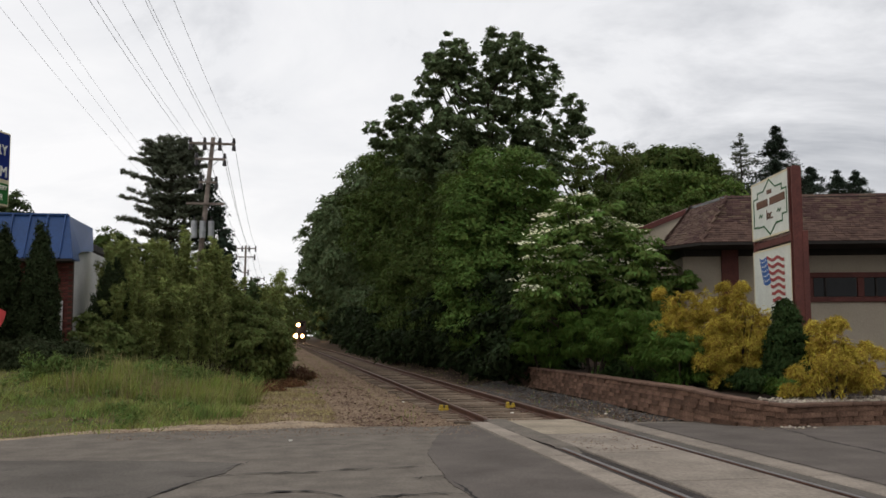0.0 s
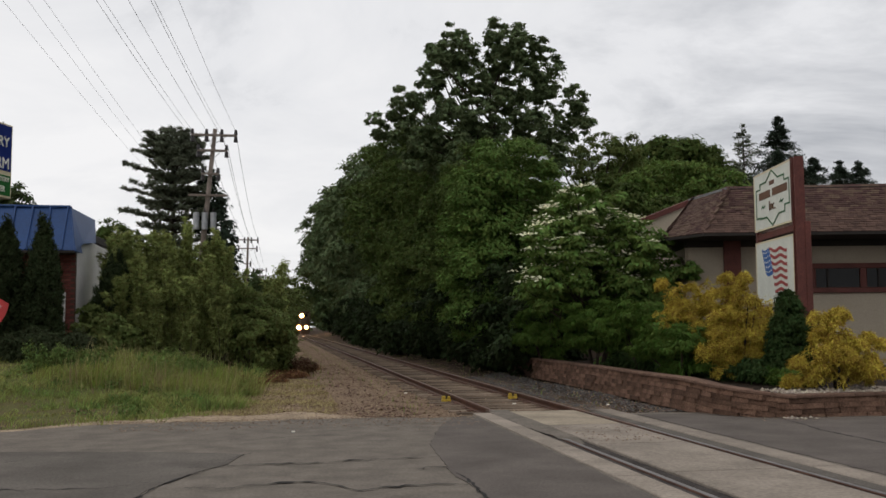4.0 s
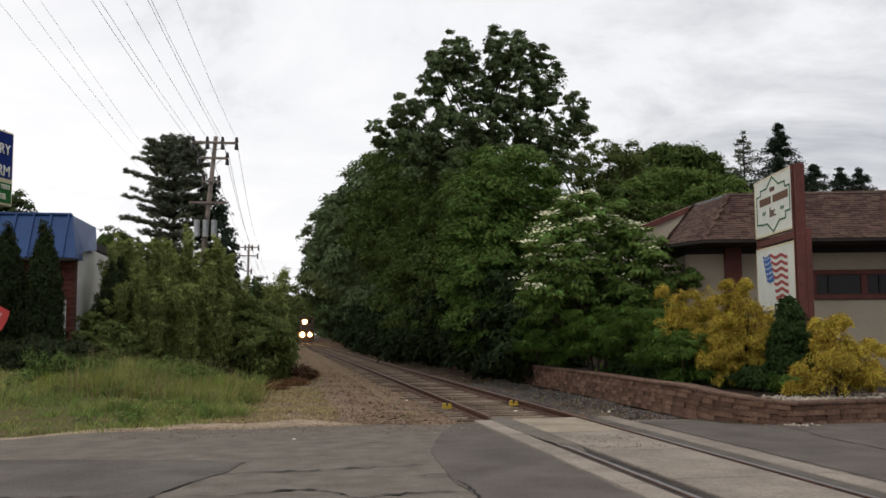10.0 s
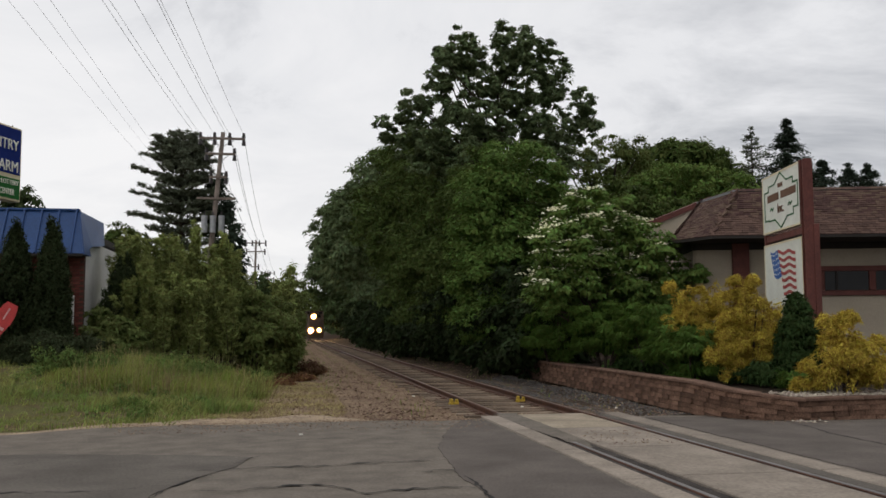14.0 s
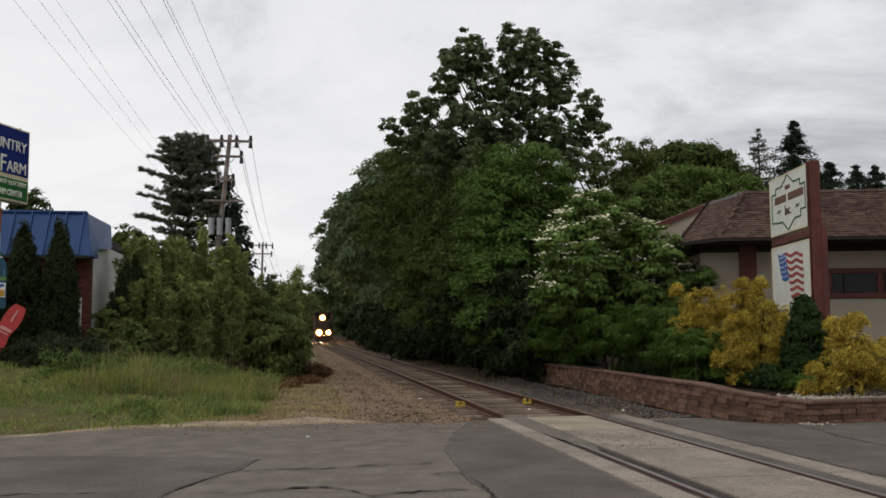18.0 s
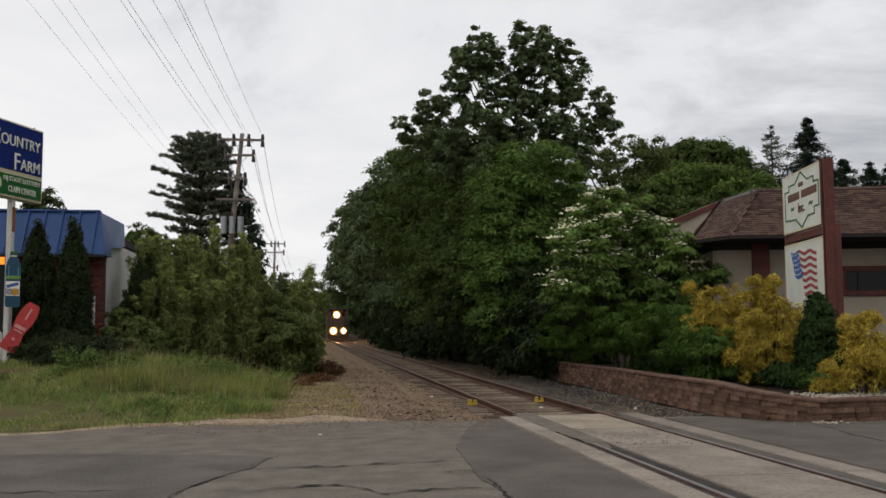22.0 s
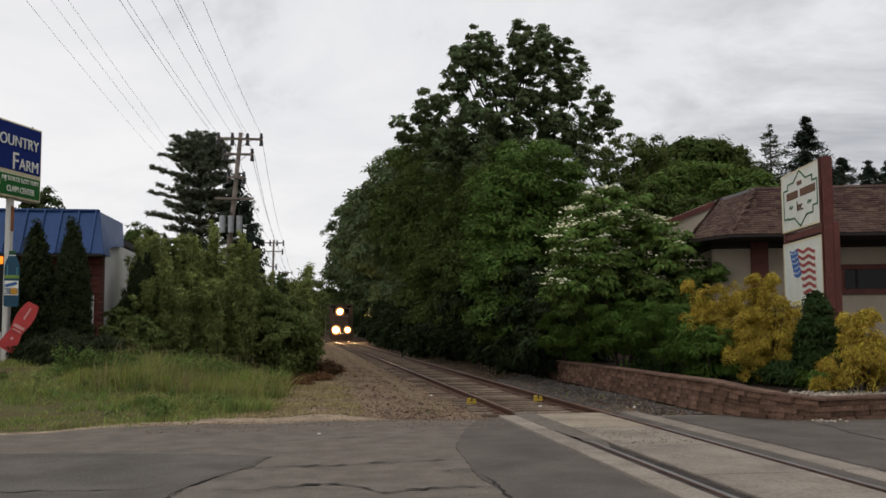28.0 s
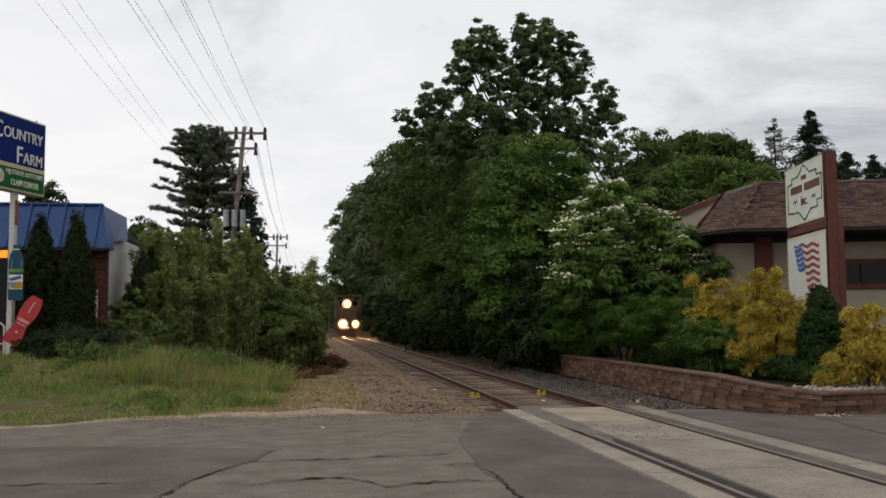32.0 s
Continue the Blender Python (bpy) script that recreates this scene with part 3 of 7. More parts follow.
# cracks in the asphalt as broken lines (x, y)
CRACKS = [
    ([(-0.58, 10.55), (-0.50, 11.06), (-0.42, 11.29), (-0.30, 11.40)], 0.04),
    ([(-0.95, 10.36), (-0.70, 10.35), (-0.41, 10.47), (-0.06, 10.49), (0.30, 10.42), (0.67, 10.53), (1.23, 10.61), (1.78, 10.68)], 0.075),
    ([(-0.66, 10.25), (-0.86, 9.84), (-0.99, 9.54), (-1.09, 9.26), (-1.20, 8.6), (-1.5, 7.4)], 0.045),
    ([(-0.85, 9.06), (-0.51, 9.03), (-0.20, 9.11), (0.11, 9.25), (0.37, 9.17), (0.56, 8.88), (0.70, 8.64), (0.97, 8.78), (1.34, 8.84), (1.72, 8.8)], 0.08),
    ([(-6.5, 9.6), (-4.4, 9.45), (-2.85, 9.34), (-2.44, 9.27), (-1.99, 9.26), (-1.52, 9.2), (-1.27, 9.42), (-1.03, 9.45)], 0.06),
    ([(1.40, 9.82), (1.51, 9.92), (1.74, 9.97)], 0.05),
    ([(-2.95, 11.09), (-2.85, 11.25), (-2.75, 11.56)], 0.03),
    ([(1.74, 9.61), (1.78, 9.03), (1.76, 8.43), (1.74, 7.5)], 0.045),
    ([(7.66, 13.9), (7.59, 13.16), (7.37, 12.22), (7.34, 11.42), (7.25, 9.0)], 0.06),
    ([(-0.3, 12.9), (0.6, 13.05), (1.6, 12.9)], 0.03),
]


# ---- railway ----
def rail_profile():
    return [(-0.065, -0.118), (0.065, -0.118), (0.065, -0.108), (0.010, -0.094), (0.009, -0.042), (0.034, -0.032), (0.034, -0.006), (0.027, 0.0),
            (-0.027, 0.0), (-0.034, -0.006), (-0.034, -0.032), (-0.009, -0.042), (-0.010, -0.094), (-0.065, -0.108)]


def build_track():
    track = root("railway_track", TRACK_X, 0, 0, "single railway track with rusty rails on weathered ties", "railway track")
    for side in (-1, 1):
        x = side * 0.7535
        r = part("rail", prism([(x + a, b) for a, b in rail_profile()], -9, 420), "rail", track, "rust-brown steel rail")
        for y0, y1, mat, lab in ((-9, 13.4, "rail_top", "bright worn running surface of the rail"), (13.4, 420, "rail_worn", "rusty running surface of the rail")):
            part("rail_head", prism([(x - 0.028, 0.001), (x + 0.028, 0.001), (x + 0.026, 0.004), (x - 0.026, 0.004)], y0, y1), mat, r, lab)
    kinds = []
    for k in range(4):
        bm = box(0, 0, 0, 2.55 + 0.06 * RNG.normal(), 0.225 + 0.012 * RNG.normal(), 0.17, bevel=0.018)
        for v in bm.verts:
            v.co += Vector(RNG.normal(size=3) * 0.008)
        me = bpy.data.meshes.new("tie")
        bm.to_mesh(me)
        bm.free()
        me.materials.append(M["tie"])
        kinds.append(me)
    y = 16.25
    count = 0
    rest = bmesh.new()
    plate = bpy.data.meshes.new("tie_plate")
    b = box(0, 0, 0, 0.34, 0.18, 0.02, bevel=0.004)
    b.to_mesh(b_me := plate)
    b.free()
    plate.materials.append(M["rail"])
    while y < 300:
        if count < 170:
            o = new("tie", kinds[count % 4])
            o.parent = track
            o.matrix_basis = pose(RNG.normal() * 0.05, y, -0.212 + RNG.normal() * 0.008, 0, 0, RNG.normal() * 1.2)
            if count < 45:
                for side in (-1, 1):
                    p = new("tie_plate", plate)
                    p.parent = track
                    p.matrix_basis = pose(side * 0.7535, y, -0.124)
        else:
            add_box(rest, 0, y, -0.212, 2.55, 0.22, 0.17)
        count += 1
        y += 0.52
    tagged(part("far_ties", rest, "tie", track), kind="stuff")


def build_crossing():
    cross = root("level_crossing", TRACK_X, 0, 0, "concrete panel level crossing set into the asphalt street", "level crossing")
    for i in range(11):
        y1 = 15.95 - i * 2.30
        for nm, x0, x1 in (("gauge_panel", -0.555, 0.60), ("field_panel", -1.20, -0.90), ("field_panel", 1.00, 1.30)):
            dy = 0.0 if nm == "gauge_panel" else 0.12 * (1 if x0 > 0 else -1)
            bm = box((x0 + x1) / 2, y1 - 1.145 + dy, -0.075, x1 - x0, 2.275, 0.16 + (0.02 if nm == "gauge_panel" else 0.012), bevel=0.012)
            part(nm, bm, "sandy_concrete" if nm == "gauge_panel" and i == 0 else "concrete", cross)
    for x0, x1 in ((-0.92, -0.80), (-0.69, -0.57), (0.61, 0.70), (0.80, 1.0)):
        part("flangeway_filler", box((x0 + x1) / 2, 3.3, (-0.046 if x1 - x0 < 0.15 else -0.036), x1 - x0 - 0.006, 25.0, 0.07), "filler" if x1 - x0 < 0.15 else "asphalt_mid", cross, "asphalt filler beside the rail")
    for x0, x1, y0, y1 in ((-0.90, -0.52, 11.3, 16.2),):
        bm = bmesh.new()
        rows = []
        for i in range(26):
            y = y0 + (y1 - y0) * i / 25
            taper = min(1, i / 12)
            mid = (x0 + x1) / 2
            rows.append([bm.verts.new((mid + (x - mid) * (0.25 + 0.75 * taper) + 0.02 * RNG.normal(), y, -0.02 + (z + 0.02) * min(1, i / 5))) for x, z in ((x0, 0.008), (mid, 0.012 + 0.008 * taper), (x1, 0.014))])
        for a, b in zip(rows, rows[1:]):
            for k in range(2):
                bm.faces.new((a[k], a[k + 1], b[k + 1], b[k]))
        part("dirt_fill", bm, "asphalt", cross, "grey dirt packed over the rail and flangeway")
    # asphalt ends under the panels
    part("approach_slab", box(0, 16.02, -0.11, 2.3, 0.10, 0.12, bevel=0.01), "asphalt_dark", cross)


def rocks(name, n, place, size, material, label, category, flat=0.6):
    """A spread of stones, each an irregular octahedron."""
    p = place(n)
    n = len(p)
    base = np.array([(1, 0, -0.3), (0, 1, -0.3), (-1, 0, -0.3), (0, -1, -0.3), (0, 0, 1)], float)
    tri = np.array([(0, 1, 4), (1, 2, 4), (2, 3, 4), (3, 0, 4), (2, 1, 0), (3, 2, 0)])
    an = RNG.random(n) * 6.28
    s = size * (0.5 + RNG.random((n, 1, 1)) ** 2 * 1.2)
    v = base[None] * (0.6 + 0.8 * RNG.random((n, 5, 1)))
    ca, sa = np.cos(an)[:, None], np.sin(an)[:, None]
    w = np.stack([v[..., 0] * ca - v[..., 1] * sa, v[..., 0] * sa + v[..., 1] * ca, v[..., 2] * flat], -1) * s
    v = (w + p[:, None]).reshape(-1, 3)
    idx = (np.arange(n)[:, None, None] * 5 + tri[None]).ravel()
    o = part(name, raw_mesh(name, v, np.full(6 * n, 3), idx, material), material)
    return tagged(o, label, category, kind="stuff")


def on_ground(x, y, lift=0.0):
    return np.stack([x, y, ground_z(x, y) + lift], 1)


def build_ballast():
    def bed(n):
        y = 16.1 + 84 * RNG.random(n) ** 2.0
        x = TRACK_X + 3.1 * (RNG.random(n) * 2 - 1)
        ok = np.abs(x - TRACK_X) < 3.2
        x, y = x[ok], y[ok]
        z = np.full(len(x), -0.165) + 0.035 * RNG.random(len(x))
        out = np.abs(x - TRACK_X) > 1.7
        z[out] = ground_z(x[out], y[out]) + 0.01
        return np.stack([x, y, z], 1)

    rocks("track_ballast", 13000, bed, 0.022, "gravel", "brown dirty stone ballast between the ties", "gravel")

    def right(n):
        y = 15.9 + 14 * RNG.random(n)
        x = 5.75 + 1.25 * RNG.random(n)
        return on_ground(x, y, 0.01)

    rocks("grey_gravel", 7000, right, 0.019, "gravel_grey", "grey crushed stone beside the retaining wall", "gravel")

    def left(n):
        y = 15.3 + 36 * RNG.random(n) ** 1.6
        x = -1.2 + 4.4 * RNG.random(n) ** 0.8
        return on_ground(x, y, 0.004)

    rocks("loose_gravel", 15000, left, 0.015, "gravel", "loose brown gravel on the trackside ground", "gravel", flat=0.45)


def build_grit():
    def spill(n):
        x = np.concatenate([TRACK_X - 0.5 + 1.1 * RNG.random(n // 2), 7.2 + 1.4 * RNG.random(n // 4), 1.5 + 1.6 * RNG.random(n - n // 2 - n // 4)])
        y = np.concatenate([11.5 + 1.8 * RNG.random(n // 2), 13.5 + 0.7 * RNG.random(n // 4), 13.4 + 2.0 * RNG.random(n - n // 2 - n // 4)])
        return np.stack([x, y, np.where(np.abs(x - TRACK_X) < 0.7, 0.02, 0.008)], 1)

    rocks("road_grit", 520, spill, 0.010, "gravel", "scattered grit on the crossing and the asphalt", "gravel", flat=0.5)

    def verge(n):
        x = -13 + 14.5 * RNG.random(n)
        y = 14.3 + 1.2 * step(-5.0, -1.5, x) + 0.1 + 1.5 * RNG.random(n) ** 1.5
        return np.stack([x, y, np.maximum(ground_z(x, y), -0.02) + 0.012], 1)

    def worn_edge(n):
        x = -2.5 + 5.6 * RNG.random(n)
        return np.stack([x, 15.5 - 1.5 * RNG.random(n) ** 2.2, 0.006 + 0 * x], 1)

    rocks("edge_grit", 1800, worn_edge, 0.011, "gravel", "grit strewn over the worn edge of the asphalt", "gravel", flat=0.5)
    rocks("verge_grit", 2600, verge, 0.014, "gravel", "grit and small stones on the dirt verge", "gravel", flat=0.5)

    def pale(n):
        return np.stack([7.75 + 0.5 * RNG.random(n), 13.7 + 0.3 * RNG.random(n), 0.012 + 0 * RNG.random(n)], 1)

    rocks("pale_chips", 30, pale, 0.035, "pebble", "pale stone chips spilled at the wall's corner", "pebbles", flat=0.4)


# ---- retaining wall and bed ----
def wall_line():
    """The outer foot of the wall: from far along the track to the corner, then along the street."""
    return [(7.15, 30.0), (7.12, 24.0), (7.08, 21.5), (7.0, 19.0), (6.93, 17.2), (6.93, 16.0), (6.96, 15.5), (7.02, 15.0), (7.18, 14.62), (7.42, 14.32), (7.95, 14.08), (9.0, 14.25), (13.0, 14.6),
            (22.0, 15.1)]


def build_wall():
    wall = root("retaining_wall", 0, 0, 0, "low retaining wall of rough red-brown concrete blocks with caps", "retaining wall")
    tagged(wall, kind="structure")
    pts = np.array(wall_line())
    seg = np.hypot(*np.diff(pts, axis=0).T)
    run = np.concatenate(([0], np.cumsum(seg)))
    hc, courses = 0.085, 6

    def place(s):
        """The place on the wall's foot, its course and its planted side, s metres along."""
        k = min(int(np.searchsorted(run, s, side="right")) - 1, len(seg) - 1)
        d = (pts[k + 1] - pts[k]) / seg[k]
        return pts[k] + d * (s - run[k]), math.degrees(math.atan2(d[1], d[0])), np.array([-d[1], d[0]])

    def sink(s):
        """How far the courses dip towards the street, s metres along, and their slope in degrees."""
        dip = ((run[5], 0), (run[6], 0.02), (run[7], 0.06), (run[8], 0.09), (run[9], 0.13), (run[10], 0.2))
        low = [float(np.interp(v, [a for a, b in dip], [b for a, b in dip])) for v in (s - 0.2, s, s + 0.2)]
        return low[1], -math.degrees(math.atan((low[2] - low[0]) / 0.4))

    kinds = []
    for k in range(6):
        wd = (0.30, 0.40, 0.50)[k % 3]
        bm = box(0, 0, 0, wd - 0.003, 0.16, hc - 0.001, bevel=0.004)
        for v in bm.verts:
            if v.co.y < 0:
                v.co.y -= 0.022 * RNG.random()
                v.co.x += 0.004 * RNG.normal()
        me = bpy.data.meshes.new("block")
        bm.to_mesh(me)
        bm.free()
        me.materials.append(M["block"])
        kinds.append((wd, me))
    capb = box(0, 0, 0, 0.376, 0.27, 0.055, bevel=0.010)
    cap = bpy.data.meshes.new("cap_stone")
    capb.to_mesh(cap)
    capb.free()
    cap.materials.append(M["cap"])
    for c in range(-1, courses):
        s = 3.2 + 0.2 * RNG.random()
        while s < run[-1] - 9.2:
            wd, me = kinds[int(RNG.integers(6))]
            p, an, n = place(s + wd / 2)
            down, slope = sink(s + wd / 2)
            if hc * (c + 1) > down:
                q = p + n * (0.08 + 0.008 * c + 0.009 * RNG.normal())
                o = new("block", me)
                o.parent = wall
                o.matrix_basis = pose(q[0], q[1], -0.02 - down + hc * (c + 0.5), 0, -slope, an + 0.9 * RNG.normal())
            s += wd
    s = 3.2
    while s < run[-1] - 8.0:
        p, an, n = place(s + 0.19)
        q = p + n * (0.12 + 0.006 * RNG.normal())
        o = new("cap_stone", cap)
        o.parent = wall
        down, slope = sink(s + 0.19)
        o.matrix_basis = pose(q[0], q[1], -0.02 - down + hc * courses + 0.029, 0, -slope, an + 0.8 * RNG.normal())
        s += 0.38
    core = bmesh.new()
    for k in range(len(seg)):
        mid = (pts[k] + pts[k + 1]) / 2
        p, an, n = place(run[k] + seg[k] / 2)
        high = courses * hc - sink(run[k + 1])[0]
        add_box(core, mid[0] + n[0] * 0.18, mid[1] + n[1] * 0.18, high / 2 - 0.03, seg[k] + 0.02, 0.12, high, rz=an)
    part("core", core, "mortar", wall, "mortar and fill behind the blocks")


def build_bed():
    pts = [(x + 0.24, y) for x, y in wall_line()[:8]] + [(7.5, 14.72), (8.1, 14.32), (9.0, 14.48), (13.0, 14.85), (22.0, 15.35), (22, 30)]
    bm = bmesh.new()
    a = [bm.verts.new((x, y, 0.30 + (0.12 if y > 15.5 else 0))) for x, y in pts]
    c = bm.verts.new((9.5, 19.0, 0.46))
    low = [bm.verts.new((x, y, -0.1)) for x, y in pts]
    for i in range(len(a)):
        j = (i + 1) % len(a)
        bm.faces.new((a[i], a[j], c))
        bm.faces.new((low[i], low[j], a[j], a[i]))
    bmesh.ops.recalc_face_normals(bm, faces=bm.faces)
    tagged(part("planting_bed", bm, "mulch"), "raised planting bed of dark mulch behind the wall", "planting bed", kind="structure")

    def stones(n):
        x = 8.15 + 2.6 * RNG.random(n)
        y = 14.42 + 0.05 * (x - 8.15) + 1.0 * RNG.random(n) ** 1.5
        return np.stack([x, y, 0.31 + 0.05 * RNG.random(n)], 1)

    rocks("white_pebbles", 1300, stones, 0.032, "pebble", "white landscaping pebbles behind the wall's corner", "pebbles", flat=0.7)


build_ground()
build_road()
build_track()
def build_verge():
    # sandy strip between the asphalt and the grass, worn by cars
    xs = np.arange(-14, 2.2, 0.15)
    y0 = 14.2 + 1.2 * step(-5.0, -1.5, xs) + 0.12 * np.sin(2.3 * xs)
    y1 = y0 + 0.05 + (1.2 + 0.3 * np.sin(1.1 * xs + 1) + 0.2 * np.sin(3.7 * xs)) * step(2.1, 0.0, xs) * (0.3 + 0.7 * step(-4.6, -2.4, xs))
    n = len(xs)
    v = []
    for f in (0.0, 0.33, 0.66, 1.0):
        y = y0 + (y1 - y0) * f
        z = np.maximum(ground_z(xs, y), -0.02) + 0.014 * math.sin(math.pi * f)
        v.append(np.stack([xs, y, z], 1))
    i = np.arange(n - 1)
    q = np.concatenate([np.stack([k * n + i, k * n + i + 1, (k + 1) * n + i + 1, (k + 1) * n + i], 1) for k in range(3)])
    o = part("dirt_verge", raw_mesh("dirt_verge", np.concatenate(v), np.full(len(q), 4), q.ravel(), "dirt"), "dirt", smooth=True)
    tagged(o, "strip of bare sandy dirt along the asphalt's edge", "dirt", kind="structure")


build_crossing()
build_verge()
build_wall()
build_bed()
build_grit()


# ---- the shop on the left: brick front, blue standing-seam mansard, white side wall ----
def build_shop():
    shop = root("shop_building", 0, 0, 0, "small brick shop with a blue metal mansard roof", "building")
    X0, X1, YF, YB, Z0 = -24.0, -5.66, 28.05, 44.0, 0.55
    part("front_wall", box((X0 + X1) / 2, YF + 0.12, (Z0 + 3.9) / 2 - 0.1, X1 - X0, 0.2, 3.9 - Z0 + 0.2), "mortar", shop, "mortar bed of the brick front")
    part("side_wall", box(X1 - 0.1, (YF + YB) / 2 + 0.12, (Z0 + 4.05) / 2 - 0.1, 0.2, YB - YF, 4.05 - Z0 + 0.2, bevel=0.01), "white_wall", shop,
         "white painted block side wall")
    part("back_wall", box((X0 + X1) / 2, YB, 2.3, X1 - X0, 0.2, 3.9), "white_wall", shop)
    part("flat_roof", box((X0 + X1) / 2, (YF + YB) / 2 + 0.4, 4.3, X1 - X0 - 0.3, YB - YF - 1.0, 0.2), "soffit", shop, "dark flat roof deck")
    part("downspout", tube((X1 - 0.27, YF - 0.06, 0.6), (X1 - 0.27, YF - 0.06, 2.45), 0.05, 0.05, 8), "white_wall", shop, "white downspout")
    # mansard: sloped front face and a plain end
    prof = [(27.2, 3.57), (27.24, 3.55), (28.3, 3.57), (28.3, 4.78), (27.95, 4.82)]
    bm = bmesh.new()
    a = [bm.verts.new((X0, y, z)) for y, z in prof]
    b = [bm.verts.new((X1 + (0.14 if z < 4 else -0.15), y, z)) for y, z in prof]
    bm.faces.new(a)
    bm.faces.new(b[::-1])
    for i in range(len(a)):
        j = (i + 1) % len(a)
        bm.faces.new((a[i], b[i], b[j], a[j]))
    bmesh.ops.recalc_face_normals(bm, faces=bm.faces)
    mans = part("mansard_roof", bm, "blue_roof", shop, "blue standing-seam metal mansard")
    seam = bpy.data.meshes.new("seam")
    s = bmesh.new()
    add_box(s, 0, 0, 0, 0.045, 0.075, 1.47)
    s.to_mesh(seam)
    s.free()
    seam.materials.append(M["blue_roof"])
    slope = math.degrees(math.atan2(0.75, 1.28))
    x = X1 - 0.2
    while x > -14.0:
        o = new("seam", seam)
        o.parent = mans
        o.matrix_basis = pose(x, 27.555, 4.205, -slope, 0, 0)
        x -= 0.46
    part("ridge_cap", box((X0 + X1 - 0.14) / 2, 28.02, 4.85, X1 - X0 - 0.14, 0.26, 0.06, bevel=0.01), "blue_roof", shop, "blue metal ridge cap")
    # the blue fascia turns the corner and runs back along the side
    bm = bmesh.new()
    q = [bm.verts.new(v) for v in ((X1 + 0.17, 27.22, 3.55), (X1 - 0.12, 27.97, 4.82), (X1 - 0.12, 31.45, 4.86), (X1 + 0.15, 30.2, 4.02), (X1 + 0.16, 28.3, 3.84))]
    q2 = [bm.verts.new((v.co.x - 0.2, v.co.y, v.co.z)) for v in q]
    bm.faces.new(q)
    bm.faces.new(q2[::-1])
    for i in range(len(q)):
        j = (i + 1) % len(q)
        bm.faces.new((q[j], q[i], q2[i], q2[j]))
    bmesh.ops.recalc_face_normals(bm, faces=bm.faces)
    part("side_fascia", bm, "blue_roof", shop, "blue metal fascia on the side")
    part("gutter", box((X0 + X1 + 0.14) / 2, 27.2, 3.52, X1 - X0 + 0.14, 0.10, 0.07, bevel=0.01), "soffit", shop, "dark eave gutter")
    win = part("shop_window", box(-9.5, YF - 0.01, 2.35, 2.6, 0.08, 2.1, bevel=0.01), "dark_glass", shop, "dark shop window")
    part("window_frame", outline_ring([(-10.85, 1.3), (-8.15, 1.3), (-8.15, 3.4), (-10.85, 3.4)], 0.09, YF - 0.09, YF + 0.02), "soffit", win)
    part("neon_sign", box(-8.45, YF - 0.10, 3.45, 0.25, 0.04, 0.24, bevel=0.01), "orange_neon", win, "lit orange sign in the window")
    bricks = []
    for w in (0.205, 0.10):
        m = bpy.data.meshes.new("brick")
        bb = box(0, 0, 0, w, 0.03, 0.062, bevel=0.005)
        bb.to_mesh(m)
        bb.free()
        m.materials.append(M["brick"])
        bricks.append(m)
    n = 0
    far = bmesh.new()
    for r in range(39):
        z = 0.62 + 0.075 * r
        x = X1 - 0.10 - (0.11 if r % 2 else 0)
        while x > -9.6:
            if -8.0 < x or z < 1.2 or z > 3.45:
                if x > -7.0 and n < 290:
                    o = new("brick", bricks[0])
                    o.parent = shop
                    o.matrix_basis = pose(x, YF + 0.012, z)
                    n += 1
                else:
                    add_box(far, x, YF + 0.012, z, 0.205, 0.03, 0.062)
            x -= 0.218
    tagged(part("far_bricks", far, "brick", shop), kind="stuff")


# ---- the shop's pole sign and its bottle-shaped boards ----
def sign_frame(p, q):
    """A pose whose x runs from p to q on the plan, with -y towards the street side."""
    return pose(p[0], p[1], 0, 0, 0, math.degrees(math.atan2(q[1] - p[1], q[0] - p[0])))


